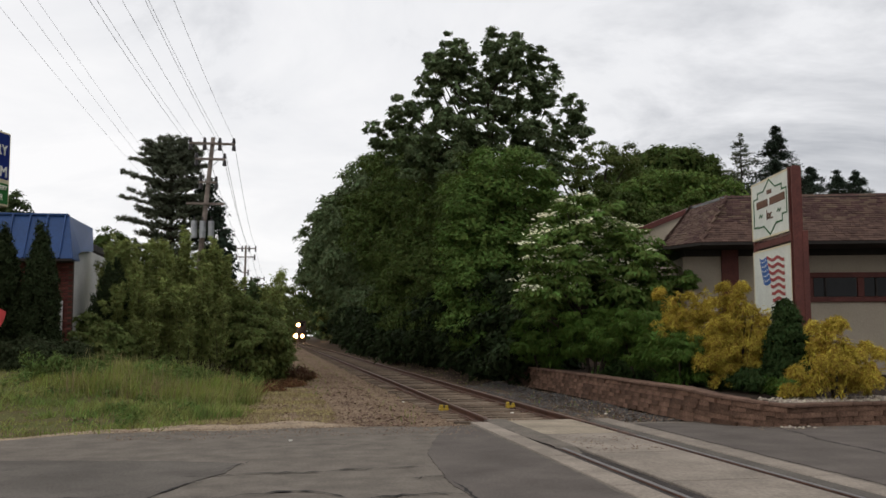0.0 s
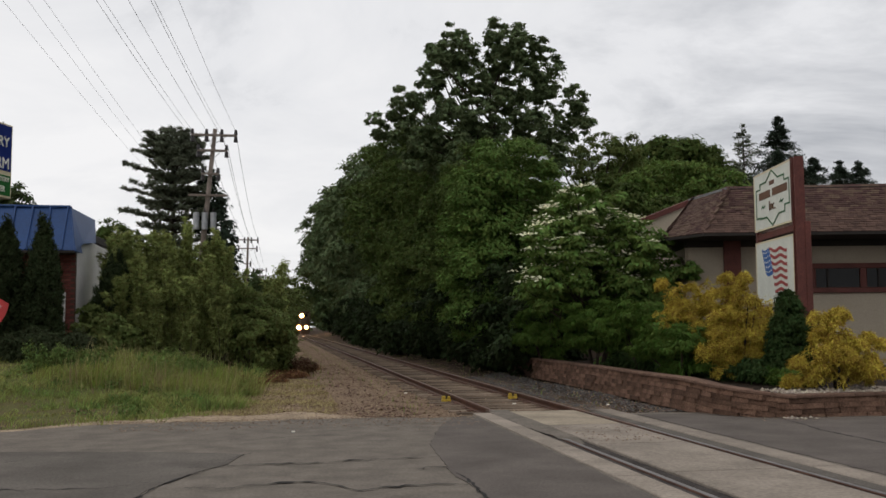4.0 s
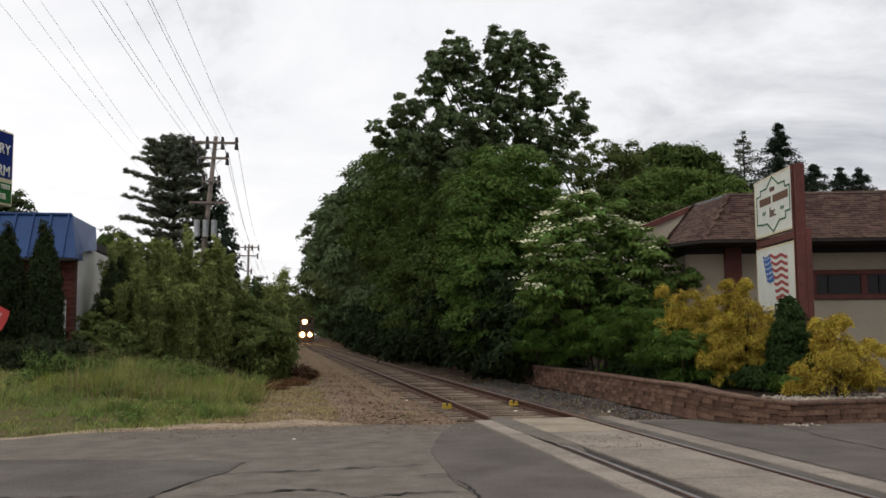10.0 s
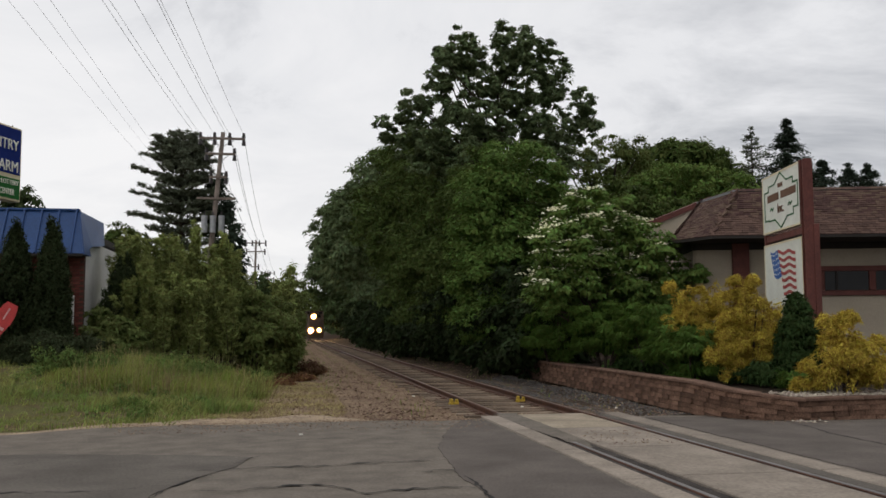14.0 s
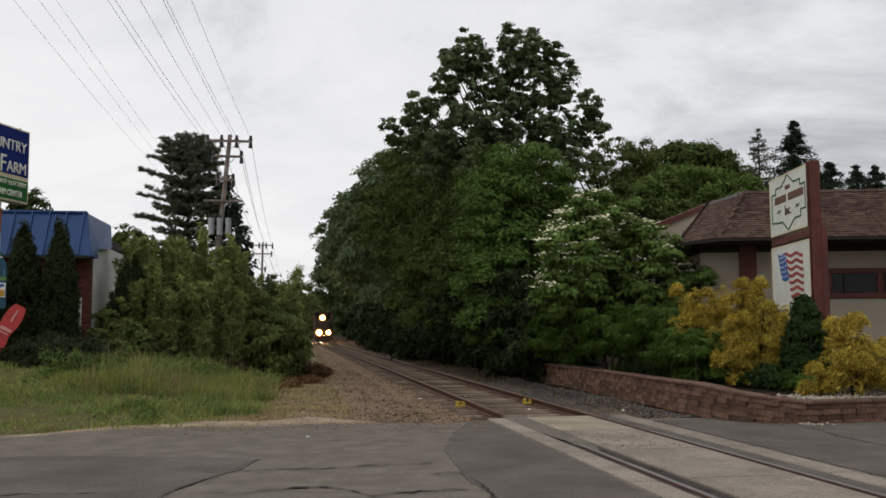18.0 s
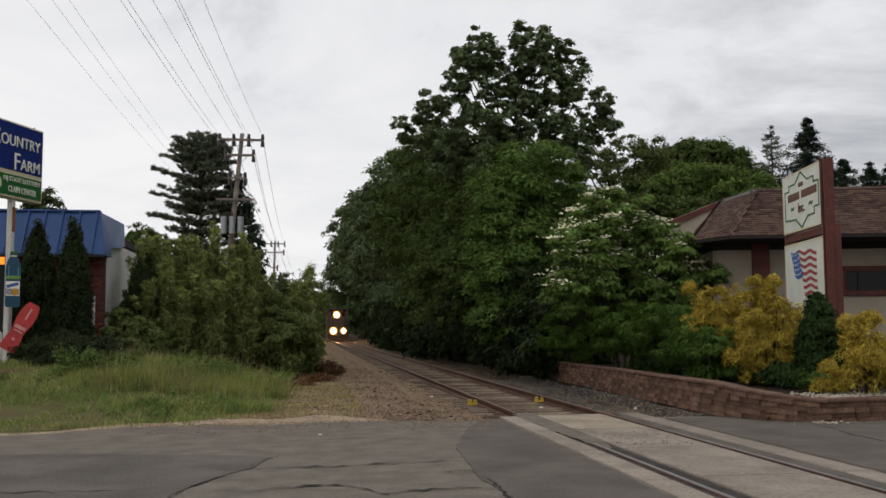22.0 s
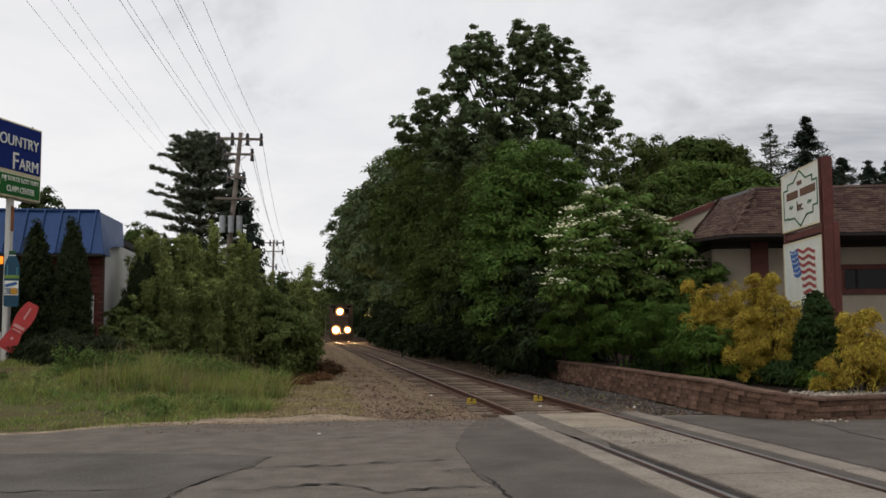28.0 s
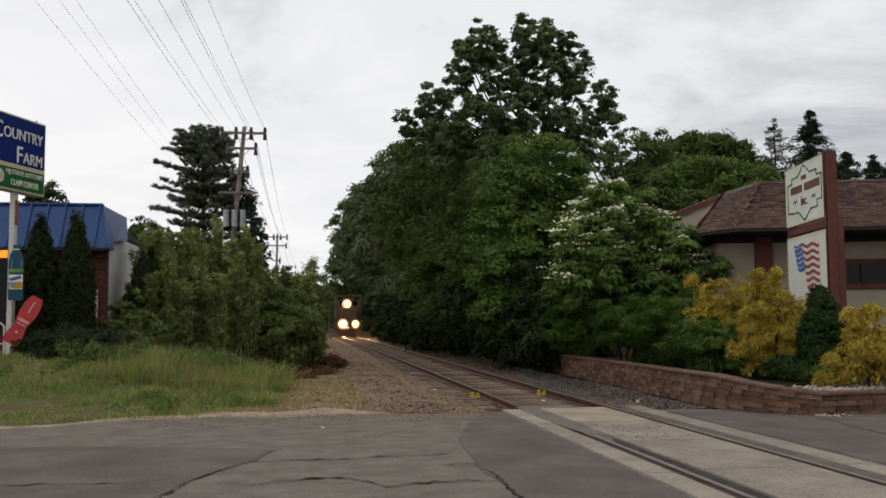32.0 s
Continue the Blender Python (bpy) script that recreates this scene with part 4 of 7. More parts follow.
def build_pole_sign():
    s = root("shop_sign", 0, 0, 0, "tall blue and green shop sign on a white pole", "sign")
    R = (-6.97, 25.90)
    L = (R[0] - 2.45 * 0.333, R[1] - 2.45 * 0.943)
    s.matrix_basis = sign_frame(L, R)
    ln = 2.45
    z0, z1, zm = 4.76, 6.67, 5.38
    part("cabinet", box(ln / 2, 0, (z0 + z1) / 2, ln, 0.30, z1 - z0, bevel=0.02), "sign_cream", s, "cream sign cabinet")
    part("upper_face", box(ln / 2, -0.15, (zm + z1) / 2 + 0.01, ln - 0.12, 0.03, z1 - zm - 0.12, bevel=0.005), "sign_blue", s, "blue sign face")
    part("lower_face", box(ln / 2, -0.15, (zm + z0) / 2 + 0.01, ln - 0.12, 0.03, zm - z0 - 0.10, bevel=0.005), "sign_green", s, "green sign face")

    def words(t, x0, x1, z, cap):
        """A word stretched between x0 and x1, its capitals cap high."""
        me = lettering(t, 0.4, 0.02)
        co = np.empty(len(me.vertices) * 3, np.float32)
        me.vertices.foreach_get("co", co)
        co = co.reshape(-1, 3)
        lo, hi = co.min(0), co.max(0)
        co[:, 0] = x0 + (co[:, 0] - lo[0]) / (hi[0] - lo[0]) * (x1 - x0)
        co[:, 2] = z + ((co[:, 2] - lo[2]) / (hi[2] - lo[2]) - 0.5) * cap
        me.vertices.foreach_set("co", co.ravel())
        o = part("lettering", me, "letter_white", s, "white raised letters")
        o.matrix_basis = pose(0, -0.175, 0)

    words("C", 0.30, 0.68, 6.22, 0.43)
    words("OUNTRY", 0.73, ln - 0.17, 6.19, 0.27)
    words("F", 1.26, 1.47, 5.69, 0.42)
    words("ARM", 1.50, ln - 0.18, 5.64, 0.275)
    words("NJ STATE LOTTERY", 0.86, ln - 0.13, 5.21, 0.15)
    words("CLAIM CENTER", 1.05, ln - 0.30, 4.98, 0.15)
    part("emblem", tube((0.62, -0.165, 5.08), (0.62, -0.178, 5.08), 0.17, 0.17, 18), "sign_cream", s, "round cream emblem")
    xp = ln - 1.02
    pole = part("pole", box(xp, 0.0, 2.70, 0.155, 0.155, 4.2, bevel=0.025), "white_post", s, "white painted steel pole")
    part("rust_stain", box(xp, -0.082, 4.25, 0.12, 0.012, 0.62, bevel=0.004), "rust_patch", pole, "rusty patch on the pole")
    part("top_bolt", tube((ln - 0.2, 0, z1), (ln - 0.2, 0, z1 + 0.07), 0.02, 0.02, 6), "steel", s)
    # bottle boards, which hang on the pole

    def bottle(name, label, body, h, w, tilt, at, bands, half):
        b = root(name, 0, 0, 0, label, "advertising board")
        b.matrix_basis = pose(*at, 0, 0, 16.7) @ pose(0, 0, 0, 0, tilt, 0)
        pts = [(x * w, z * h) for x, z in half] + [(-x * w, z * h) for x, z in half[-2:0:-1]]
        bm = prism(pts, -0.05, 0.05)
        part("board", bm, body, b)
        for nm, mat, za, zb, wd, lab in bands:
            part(nm, box(0, -0.056, (za + zb) / 2 * h, wd * w, 0.014, (zb - za) * h, bevel=0.004), mat, b, lab)
        return b

    teal = bottle("bottle_board", "teal and orange bottle-shaped advertising board on the sign pole", "teal", 1.36, 0.35, 0, (-7.10, 24.55, 2.06),
                  [("label_band", "letter_white", 0.20, 0.46, 0.88, "pale label"), ("label_band", "flag_blue", 0.215, 0.33, 0.84, "blue label"), ("label_edge", "lime", 0.50, 0.56, 0.94, "lime label edge"),
                   ("cap", "line_green", 0.95, 1.0, 0.46, "green cap"), ("neck_band", "letter_white", 0.905, 0.925, 0.42, "pale neck band")],
                  [(0.0, 0.0), (0.40, 0.0), (0.48, 0.03), (0.49, 0.30), (0.46, 0.42), (0.49, 0.52), (0.49, 0.70), (0.40, 0.82), (0.24, 0.90), (0.22, 1.0), (0.0, 1.0)])
    part("fruit_print", tube((0.055, -0.060, 0.37), (0.055, -0.070, 0.37), 0.085, 0.085, 16), "orange_print", teal, "orange fruit print")
    part("writing_bar", box(-0.01, -0.066, 0.535, 0.27, 0.012, 0.075, ry=-16, bevel=0.004), "flag_blue", teal, "slanting blue bar of writing")
    # pale stripes paint the gloss on the board
    for x, h in ((-0.10, 0.62), (0.11, 0.40)):
        part("gloss_stripe", box(x, -0.053, 0.86, 0.018, 0.008, h * 0.5, bevel=0.003), "pale_teal", teal, "pale stripe painted as a gloss highlight")
    # the red board's edge_gloss band is likewise a painted highlight
    bottle("bottle_board", "tilted red bottle-shaped advertising board on the sign pole", "red_plastic", 1.26, 0.43, 29, (-7.16, 24.38, 1.02),
           [("writing_bar", "pink_print", 0.46, 0.52, 0.62, "pale bar of writing"), ("writing_bar", "pink_print", 0.40, 0.425, 0.5, "thin pale bar of writing"),
            ("emblem", "pink_print", 0.22, 0.27, 0.14, "small pale emblem"), ("edge_gloss", "pink_print", 0.66, 0.90, 0.10, "pale stripe painted as edge gloss")],
           [(0.0, 0.0), (0.40, 0.0), (0.47, 0.05), (0.42, 0.26), (0.34, 0.38), (0.40, 0.50), (0.48, 0.64), (0.47, 0.80), (0.40, 0.92), (0.30, 1.0), (0.0, 1.0)])


def build_rack():
    r = root("pipe_rack", -7.75, 24.95, 0.0, "white painted pipe rack beside the sign pole", "rack")
    part("hoop", path_tube([(-0.35, 0, 0.45), (-0.35, 0, 1.40), (-0.28, 0, 1.50), (0.22, 0, 1.50), (0.30, 0, 1.42), (0.31, 0, 0.45)], 0.028, 0.028, 6), "white_post", r)
    part("rung", tube((-0.35, 0, 1.0), (0.31, 0, 1.0), 0.018, 0.018, 6), "white_post", r)


# ---- the sign on the right, with its steel post ----
def build_street_sign():
    s = root("business_sign", 0, 0, 0, "white business sign boards on a red-brown steel post", "sign")
    P, Q = (10.62, 19.96), (10.18, 17.58)
    s.matrix_basis = sign_frame(P, Q)
    ln = math.hypot(Q[0] - P[0], Q[1] - P[1])

    def board(name, z0, z1, label):
        b = part(name, box(ln / 2, 0, (z0 + z1) / 2, ln, 0.10, z1 - z0, bevel=0.008), "sign_white", s, label)
        part("board_edge", outline_ring([(0.02, z0 + 0.02), (ln - 0.02, z0 + 0.02), (ln - 0.02, z1 - 0.02), (0.02, z1 - 0.02)], 0.035, -0.058, -0.045), "sign_cream", b)
        return b

    top = board("upper_board", 3.52, 4.80, "white board with a green-lined border and brown writing")
    w, zc = ln, 4.18
    ring = [(0.13, -0.32), (0.13, 0.22), (0.36, 0.22), (0.36, 0.32), (0.68, 0.32), (1.0, 0.50), (1.32, 0.32), (1.64, 0.32), (1.64, 0.22), (1.87, 0.22)]
    ring = ring + [(1.87, -0.22), (1.64, -0.22), (1.64, -0.34), (1.32, -0.34), (1.0, -0.52), (0.68, -0.34), (0.36, -0.34), (0.36, -0.32)]
    part("border_line", outline_ring([(x * w / 2.0, zc + 1.16 * z) for x, z in ring], 0.032, -0.060, -0.052), "line_green", top, "green stepped border line")
    # the owner's name, as plain bars of its size and colour
    for x0, x1, z0, z1 in ((0.30, 0.90, 0.02, 0.18), (1.02, 1.78, 0.02, 0.18), (0.88, 1.12, 0.27, 0.36)):
        part("writing_bar", box((x0 + x1) / 2 * w / 2, -0.056, zc + (z0 + z1) / 2, (x1 - x0) * w / 2, 0.012, z1 - z0, bevel=0.003), "letter_brown", top, "brown bar of writing")
    o = part("lettering", lettering("Inc.", 0.30, squeeze=1.0), "letter_brown", top, "brown letters")
    o.matrix_basis = pose(w / 2, -0.058, zc - 0.18)
    for x in (0.52, 1.48):
        part("flourish", outline_ring([(x * w / 2 - 0.11, zc - 0.17), (x * w / 2 - 0.03, zc - 0.12), (x * w / 2 + 0.03, zc - 0.18), (x * w / 2 + 0.11, zc - 0.13)], 0.028,
                                      -0.060, -0.052, closed=False), "line_green", top, "small green flourish")
    low = board("lower_board", 1.90, 3.28, "white board with a painted waving flag")

    def wave(x):
        return 0.030 * math.sin(x * 9.5 - 1.2) + 0.05 * (x - 1.2)

    def band(name, x0, x1, za, zb, mat, lab, shear=0.0):
        bm = bmesh.new()
        n = 14
        rows = []
        for i in range(n + 1):
            x = x0 + (x1 - x0) * i / n
            for y in (-0.060, -0.052):
                rows.append([bm.verts.new((x + shear * (zb - z), y, z + wave(x) - 0.10 * x)) for z in (za, zb)])
        for i in range(n):
            a0, a1, b0, b1 = rows[2 * i], rows[2 * i + 1], rows[2 * i + 2], rows[2 * i + 3]
            bm.faces.new((a0[0], b0[0], b0[1], a0[1]))
            bm.faces.new((a0[0], a1[0], b1[0], b0[0]))
            bm.faces.new((a0[1], b0[1], b1[1], a1[1]))
        bmesh.ops.recalc_face_normals(bm, faces=bm.faces)
        part(name, bm, mat, low, lab)

    for i in range(7):
        zt = 3.20 - i * 0.142
        band("flag_stripe", 0.94 + 0.05 * i if i > 3 else 0.93 + 0.06 * i, 2.02, zt - 0.066, zt, "flag_red", "red painted stripe")
    band("flag_canton", 0.44, 0.92, 2.62, 3.19, "flag_blue", "blue painted canton", 0.42)
    for i in range(5):
        for j in range(4):
            z = 3.13 - 0.105 * i
            x = 0.52 + 0.105 * j + 0.05 * (i % 2) + 0.42 * (3.19 - z)
            part("star", box(x, -0.063, z + wave(x - 0.42 * (3.19 - z)) - 0.10 * (x - 0.42 * (3.19 - z)), 0.030, 0.006, 0.030, ry=45), "letter_white", low, "white painted star")
    # post: a boxed steel column with an end plate
    px = ln + 0.14
    post = part("post", box(px, 0.02, 2.58, 0.13, 0.13, 4.46, bevel=0.015), "red_trim", s, "red-brown steel post")
    part("post_flange", box(px + 0.075, 0.02, 2.58, 0.03, 0.19, 4.44), "red_trim", post, "flange of the post")
    part("post_flange", box(px - 0.075, 0.02, 2.58, 0.03, 0.19, 4.44), "red_trim", post, "flange of the post")
    part("end_plate", box(ln + 0.015, 0.0, 4.16, 0.03, 0.16, 1.30), "red_trim", s, "red-brown end plate of the board")
    part("lower_sleeve", box(px + 0.03, 0.15, 1.95, 0.16, 0.12, 3.1, bevel=0.01), "red_trim", s, "lower sleeve of the post")
    part("cross_arm", box(ln / 2 + 0.1, 0.02, 3.40, ln, 0.08, 0.12), "red_trim", s, "steel arm between the boards")
    part("back_post", box(-0.02, 0.03, 2.3, 0.10, 0.10, 4.0), "red_trim", s, "thin post at the far end of the boards")


# ---- the low office building on the right ----
EAVE = [(11.3, 27.0), (9.63, 23.03), (10.06, 21.52), (16.6, 19.88), (23.0, 18.27)]


def build_office():
    off = root("office_building", 0, 0, 0, "low beige building with a brown shingle mansard and red trim", "building")
    ze, zr = 3.66, 4.95
    e = [Vector((x, y, 0)) for x, y in EAVE]
    inner = [Vector((x, y, 0)) for x, y in ((12.7, 27.4), (11.35, 24.92), (11.32, 22.76), (17.2, 21.2), (23.4, 19.6))]
    wall = [Vector(p) for p in ((12.6, 27.3, 0), (10.75, 24.6, 0), (10.42, 23.18, 0), (17.01, 21.53, 0), (23.4, 19.92, 0))]
    # the roof deck under the shingles
    bm = bmesh.new()
    for i in range(len(e) - 1):
        grid = []
        for r in range(9):
            f = r / 8
            a, b = (e[k].lerp(inner[k], f) for k in (i, i + 1))
            grid.append([bm.verts.new((*a.lerp(b, c / 8).xy, ze + (zr - ze) * f - 0.01)) for c in range(9)])
        for r in range(8):
            for c in range(8):
                bm.faces.new((grid[r][c], grid[r][c + 1], grid[r + 1][c + 1], grid[r + 1][c]))
        bk = [bm.verts.new((inner[k].x, inner[k].y, ze - 0.01)) for k in (i, i + 1)]
        bm.faces.new((grid[0][0], *bk, *grid[0][:0:-1]))
        bm.faces.new((*grid[8], bk[1], bk[0]))
    roof = part("mansard_roof", bm, "soffit", off, "mansard roof with brown asphalt shingles")
    # fascia, soffit edge and walls
    fb, rb = bmesh.new(), bmesh.new()

    def run(bm, p, q, z0, z1, th):
        d = q - p
        c = (p + q) / 2
        add_box(bm, c.x, c.y, (z0 + z1) / 2, d.length + th * 0.5, th, z1 - z0, rz=math.degrees(math.atan2(d.y, d.x)))

    for i in range(len(e) - 1):
        run(fb, e[i], e[i + 1], ze - 0.065, ze + 0.01, 0.05)
        wb = bmesh.new()
        run(wb, wall[i], wall[i + 1], 0.2, ze, 0.25)
        part("stucco_wall", wb, "beige", off, "beige stucco wall")
        # a dark band on the wall top paints the eave's shade
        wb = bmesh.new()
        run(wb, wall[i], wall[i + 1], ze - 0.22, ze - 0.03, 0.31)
        part("eave_shade_band", wb, "soffit", off, "dark band standing for the shade under the eave")
        run(rb, inner[i], inner[i + 1], zr - 0.12, zr - 0.015, 0.20)
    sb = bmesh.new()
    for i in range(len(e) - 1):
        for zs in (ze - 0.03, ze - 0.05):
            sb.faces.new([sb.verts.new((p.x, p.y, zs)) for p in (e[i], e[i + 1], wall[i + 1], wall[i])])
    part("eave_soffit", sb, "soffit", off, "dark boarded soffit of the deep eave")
    part("fascia", fb, "soffit", off, "dark fascia board under the shingles")
    part("ridge_flashing", rb, "soffit", off, "dark roof edge")
    # flashing on the left hip and a roof vent
    a, b = inner[1], inner[2]
    fl = bmesh.new()
    run(fl, a, b, zr - 0.045, zr + 0.015, 0.22)
    part("hip_flashing", fl, "flashing", off, "grey metal flashing")
    for k in (2,):
        lo_, hi_ = e[k], inner[k]
        part("hip_cap", tube((lo_.x, lo_.y, ze), (hi_.x, hi_.y, zr), 0.045, 0.045, 6), "shingle", roof, "capped hip of brown shingles")
    part("roof_vent", box(a.x + 0.35, a.y - 0.95, zr + 0.03, 0.34, 0.24, 0.16, bevel=0.02), "flashing", off, "small grey roof vent")
    # windows with red frames along the street front
    p, q = wall[2], wall[3]
    d = (q - p).normalized()
    an = math.degrees(math.atan2(d.y, d.x))
    nrm = Vector((-d.y, d.x, 0))

    def on_wall(s, out):
        v = p + d * s - nrm * out
        return v.x, v.y

    for s0 in (1.85, 3.10, 4.35, 5.60):
        x, y = on_wall(s0 + 0.55, 0.13)
        w = part("window", box(x, y, 2.63, 1.06, 0.06, 0.48, rz=an), "dark_glass", off, "narrow dark window")
        x2, y2 = on_wall(s0 + 0.30, 0.17)
        part("mullion", box(x2, y2, 2.63, 0.05, 0.05, 0.48, rz=an), "soffit", w)
        x3, y3 = on_wall(s0 + 1.17, 0.15)
        part("jamb", box(x3, y3, 2.63, 0.16, 0.10, 0.48, rz=an, bevel=0.01), "red_trim", off, "red-brown window jamb")
    for z, h in ((2.94, 0.13), (2.32, 0.13)):
        x, y = on_wall(4.45, 0.15)
        part("trim_band", box(x, y, z, 5.3, 0.12, h, rz=an, bevel=0.01), "red_trim", off, "red-brown trim band")
    # pilaster near the corner
    x, y = on_wall(1.04, 0.16)
    part("pilaster", box(x, y, 2.0, 0.42, 0.16, 3.2, rz=an, bevel=0.01), "red_trim", off, "red-brown pilaster")
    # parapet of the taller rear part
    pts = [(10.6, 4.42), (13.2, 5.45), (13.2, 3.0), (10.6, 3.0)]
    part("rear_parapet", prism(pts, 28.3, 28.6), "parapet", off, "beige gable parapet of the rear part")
    bmc = bmesh.new()
    add_box(bmc, 11.9, 28.4, 5.0, 2.85, 0.45, 0.16, ry=-math.degrees(math.atan2(1.03, 2.6)))
    part("parapet_coping", bmc, "red_trim", off, "red-brown coping")
    part("rear_roof", box(17.9, 25.4, 4.84, 10.8, 5.6, 0.2), "soffit", off, "dark flat roof deck")
    # shingles: courses of single tabs up every face
    kinds = []
    for wd in (0.10, 0.15, 0.21):
        me = bpy.data.meshes.new("shingle")
        b_ = box(0, 0.06, 0, wd - 0.006, 0.18, 0.022, bevel=0.004)
        b_.to_mesh(me)
        b_.free()
        me.materials.append(M["shingle"])
        kinds.append((wd, me))
    rest_v, count = bmesh.new(), 0
    for i in range(len(e) - 1):
        p0, p1, r0, r1 = e[i], e[i + 1], inner[i], inner[i + 1]
        P0, P1 = Vector((p0.x, p0.y, ze)), Vector((p1.x, p1.y, ze))
        R0, R1 = Vector((r0.x, r0.y, zr)), Vector((r1.x, r1.y, zr))
        rows = int(((R0 + R1) / 2 - (P0 + P1) / 2).length / 0.095)
        for r in range(rows):
            f = (r + 0.1) / rows
            a, b = P0.lerp(R0, f), P1.lerp(R1, f)
            ln = (b - a).length
            u = (b - a).normalized()
            s = -0.1 * RNG.random()
            while s < ln:
                upw = (R0 - P0).lerp(R1 - P1, min(1, max(0, s / ln)))
                v = (upw - u * upw.dot(u)).normalized()
                w = u.cross(v)
                turn = Matrix((u, v, w)).transposed().to_4x4()
                wd, me = kinds[int(RNG.integers(3))]
                if s + wd * 0.3 > ln:
                    break
                c = a + u * (s + wd / 2) + w * (0.022 + 0.010 * RNG.random())
                m = Matrix.Translation(c) @ turn @ pose(0, 0, 0, -5.5)
                if i == 2 and s < 5.0 and count < 300:
                    o = new("shingle", me)
                    o.parent = roof
                    o.matrix_basis = m
                    count += 1
                else:
                    bmesh.ops.create_cube(rest_v, size=1, matrix=m @ Matrix.Translation((0, 0.06, 0)) @ Matrix.Diagonal((wd - 0.006, 0.18, 0.022, 1)))
                s += wd
    tagged(part("far_shingles", rest_v, "shingle", roof), kind="stuff")


# ---- utility poles and wires ----
def build_pole(x, y, z, height, lean, detail):
    p = root("utility_pole", x, y, z, "weathered wooden utility pole with crossarms and insulators", "utility pole", "poles along the track")
    top = Vector((lean, 0, height))
    part("shaft", tube((0, 0, -0.3), top, 0.155, 0.105, 10), "wood_pole", p, smooth=True)

    def at(h):
        return Vector((lean * h / height, -0.16, h))

    arms = [(height - 0.35, 2.3, (-1.08, -0.38, 0.38, 1.08))]
    if detail:
        arms += [(height - 1.15, 1.5, (-0.7, 0.7)), (height - 2.35, 0.9, (-0.35, 0.4)), (height - 3.45, 1.9, ())]
    else:
        arms += [(height - 1.3, 2.2, (-1.0, 1.0)), (height - 3.0, 0.9, (0.35,))]
    for h, w, pins in arms:
        c = at(h)
        arm = part("crossarm", box(c.x, c.y, c.z, w, 0.10, 0.12, bevel=0.01), "wood_pole", p)
        for s in (-1, 1):
            if pins and w > 1:
                part("brace", tube((c.x + s * w * 0.27, c.y, c.z - 0.05), (c.x, c.y + 0.1, c.z - 0.42), 0.018, 0.018, 5), "grey_metal", arm)
        for dx in pins:
            bm = path_tube([(c.x + dx, c.y, c.z + h_) for h_ in (0.05, 0.14, 0.15, 0.30)], 0.10, 0.07, 8)
            part("insulator", bm, "insulator", arm, "dark ceramic insulator")
            part("insulator", path_tube([(c.x + dx, c.y, c.z - h_) for h_ in (0.06, 0.2, 0.34)], 0.08, 0.11, 8), "insulator", arm, "dark hanging insulator")
    if detail:
        for dx in (-0.42, 0.0, 0.42):
            c = at(height - 4.75)
            t = part("transformer", tube((c.x + dx, c.y - 0.12, c.z - 0.45), (c.x + dx, c.y - 0.12, c.z + 0.40), 0.155, 0.155, 14), "grey_metal", p, "grey transformer can")
            part("bushing", tube((c.x + dx, c.y - 0.12, c.z + 0.40), (c.x + dx, c.y - 0.12, c.z + 0.62), 0.05, 0.03, 6), "insulator", t)
    return p


def wire(name, a, b, sag, r, label):
    n = 16
    pts = []
    for i in range(n + 1):
        f = i / n
        q = Vector(a).lerp(Vector(b), f)
        q.z -= sag * 4 * f * (1 - f)
        pts.append(q)
    bm = path_tube(pts, r)
    return tagged(part(name, bm, "wire"), label, "cable", "overhead wires")


def build_lines():
    gz = 0.5
    build_pole(-4.35, 49.6, gz, 11.1, 1.0, True)
    build_pole(-3.75, 108.2, 0.2, 11.3, 0.2, False)
    build_pole(-3.3, 160.0, 0.2, 11.0, 0.0, False)
    lab = "thin dark overhead power cable between poles"
    for dx, z1, z2, z0, x0 in ((-1.08, 11.45, 11.35, 11.6, -1.05), (-0.38, 11.45, 11.35, 11.6, -0.35), (0.38, 11.45, 11.35, 11.6, 0.35), (1.08, 11.45, 11.35, 11.6, 1.05),
                               (-0.7, 10.6, 10.2, 10.7, -0.7), (0.7, 10.6, 10.2, 10.7, 0.7)):
        wire("power_line", (-5.05 + x0, -8.0, z0), (-3.38 + dx, 49.4, z1), 0.7, 0.0065, lab)
        wire("power_line", (-3.38 + dx, 49.4, z1), (-3.58 + dx, 108, z2), 0.8, 0.012, lab)
        wire("power_line", (-3.58 + dx, 108, z2), (-3.3 + dx, 160, z2 - 0.3), 0.6, 0.012, lab)
    for x, z in ((-8.12, 12.0), (-7.52, 12.2), (-7.0, 12.2)):
        wire("service_line", (x, -8.0, z), (x - 0.6, 66, z - 0.1), 0.5, 0.005, "thin dark overhead service cable")


build_shop()
build_pole_sign()
build_rack()
build_street_sign()
build_office()
build_lines()


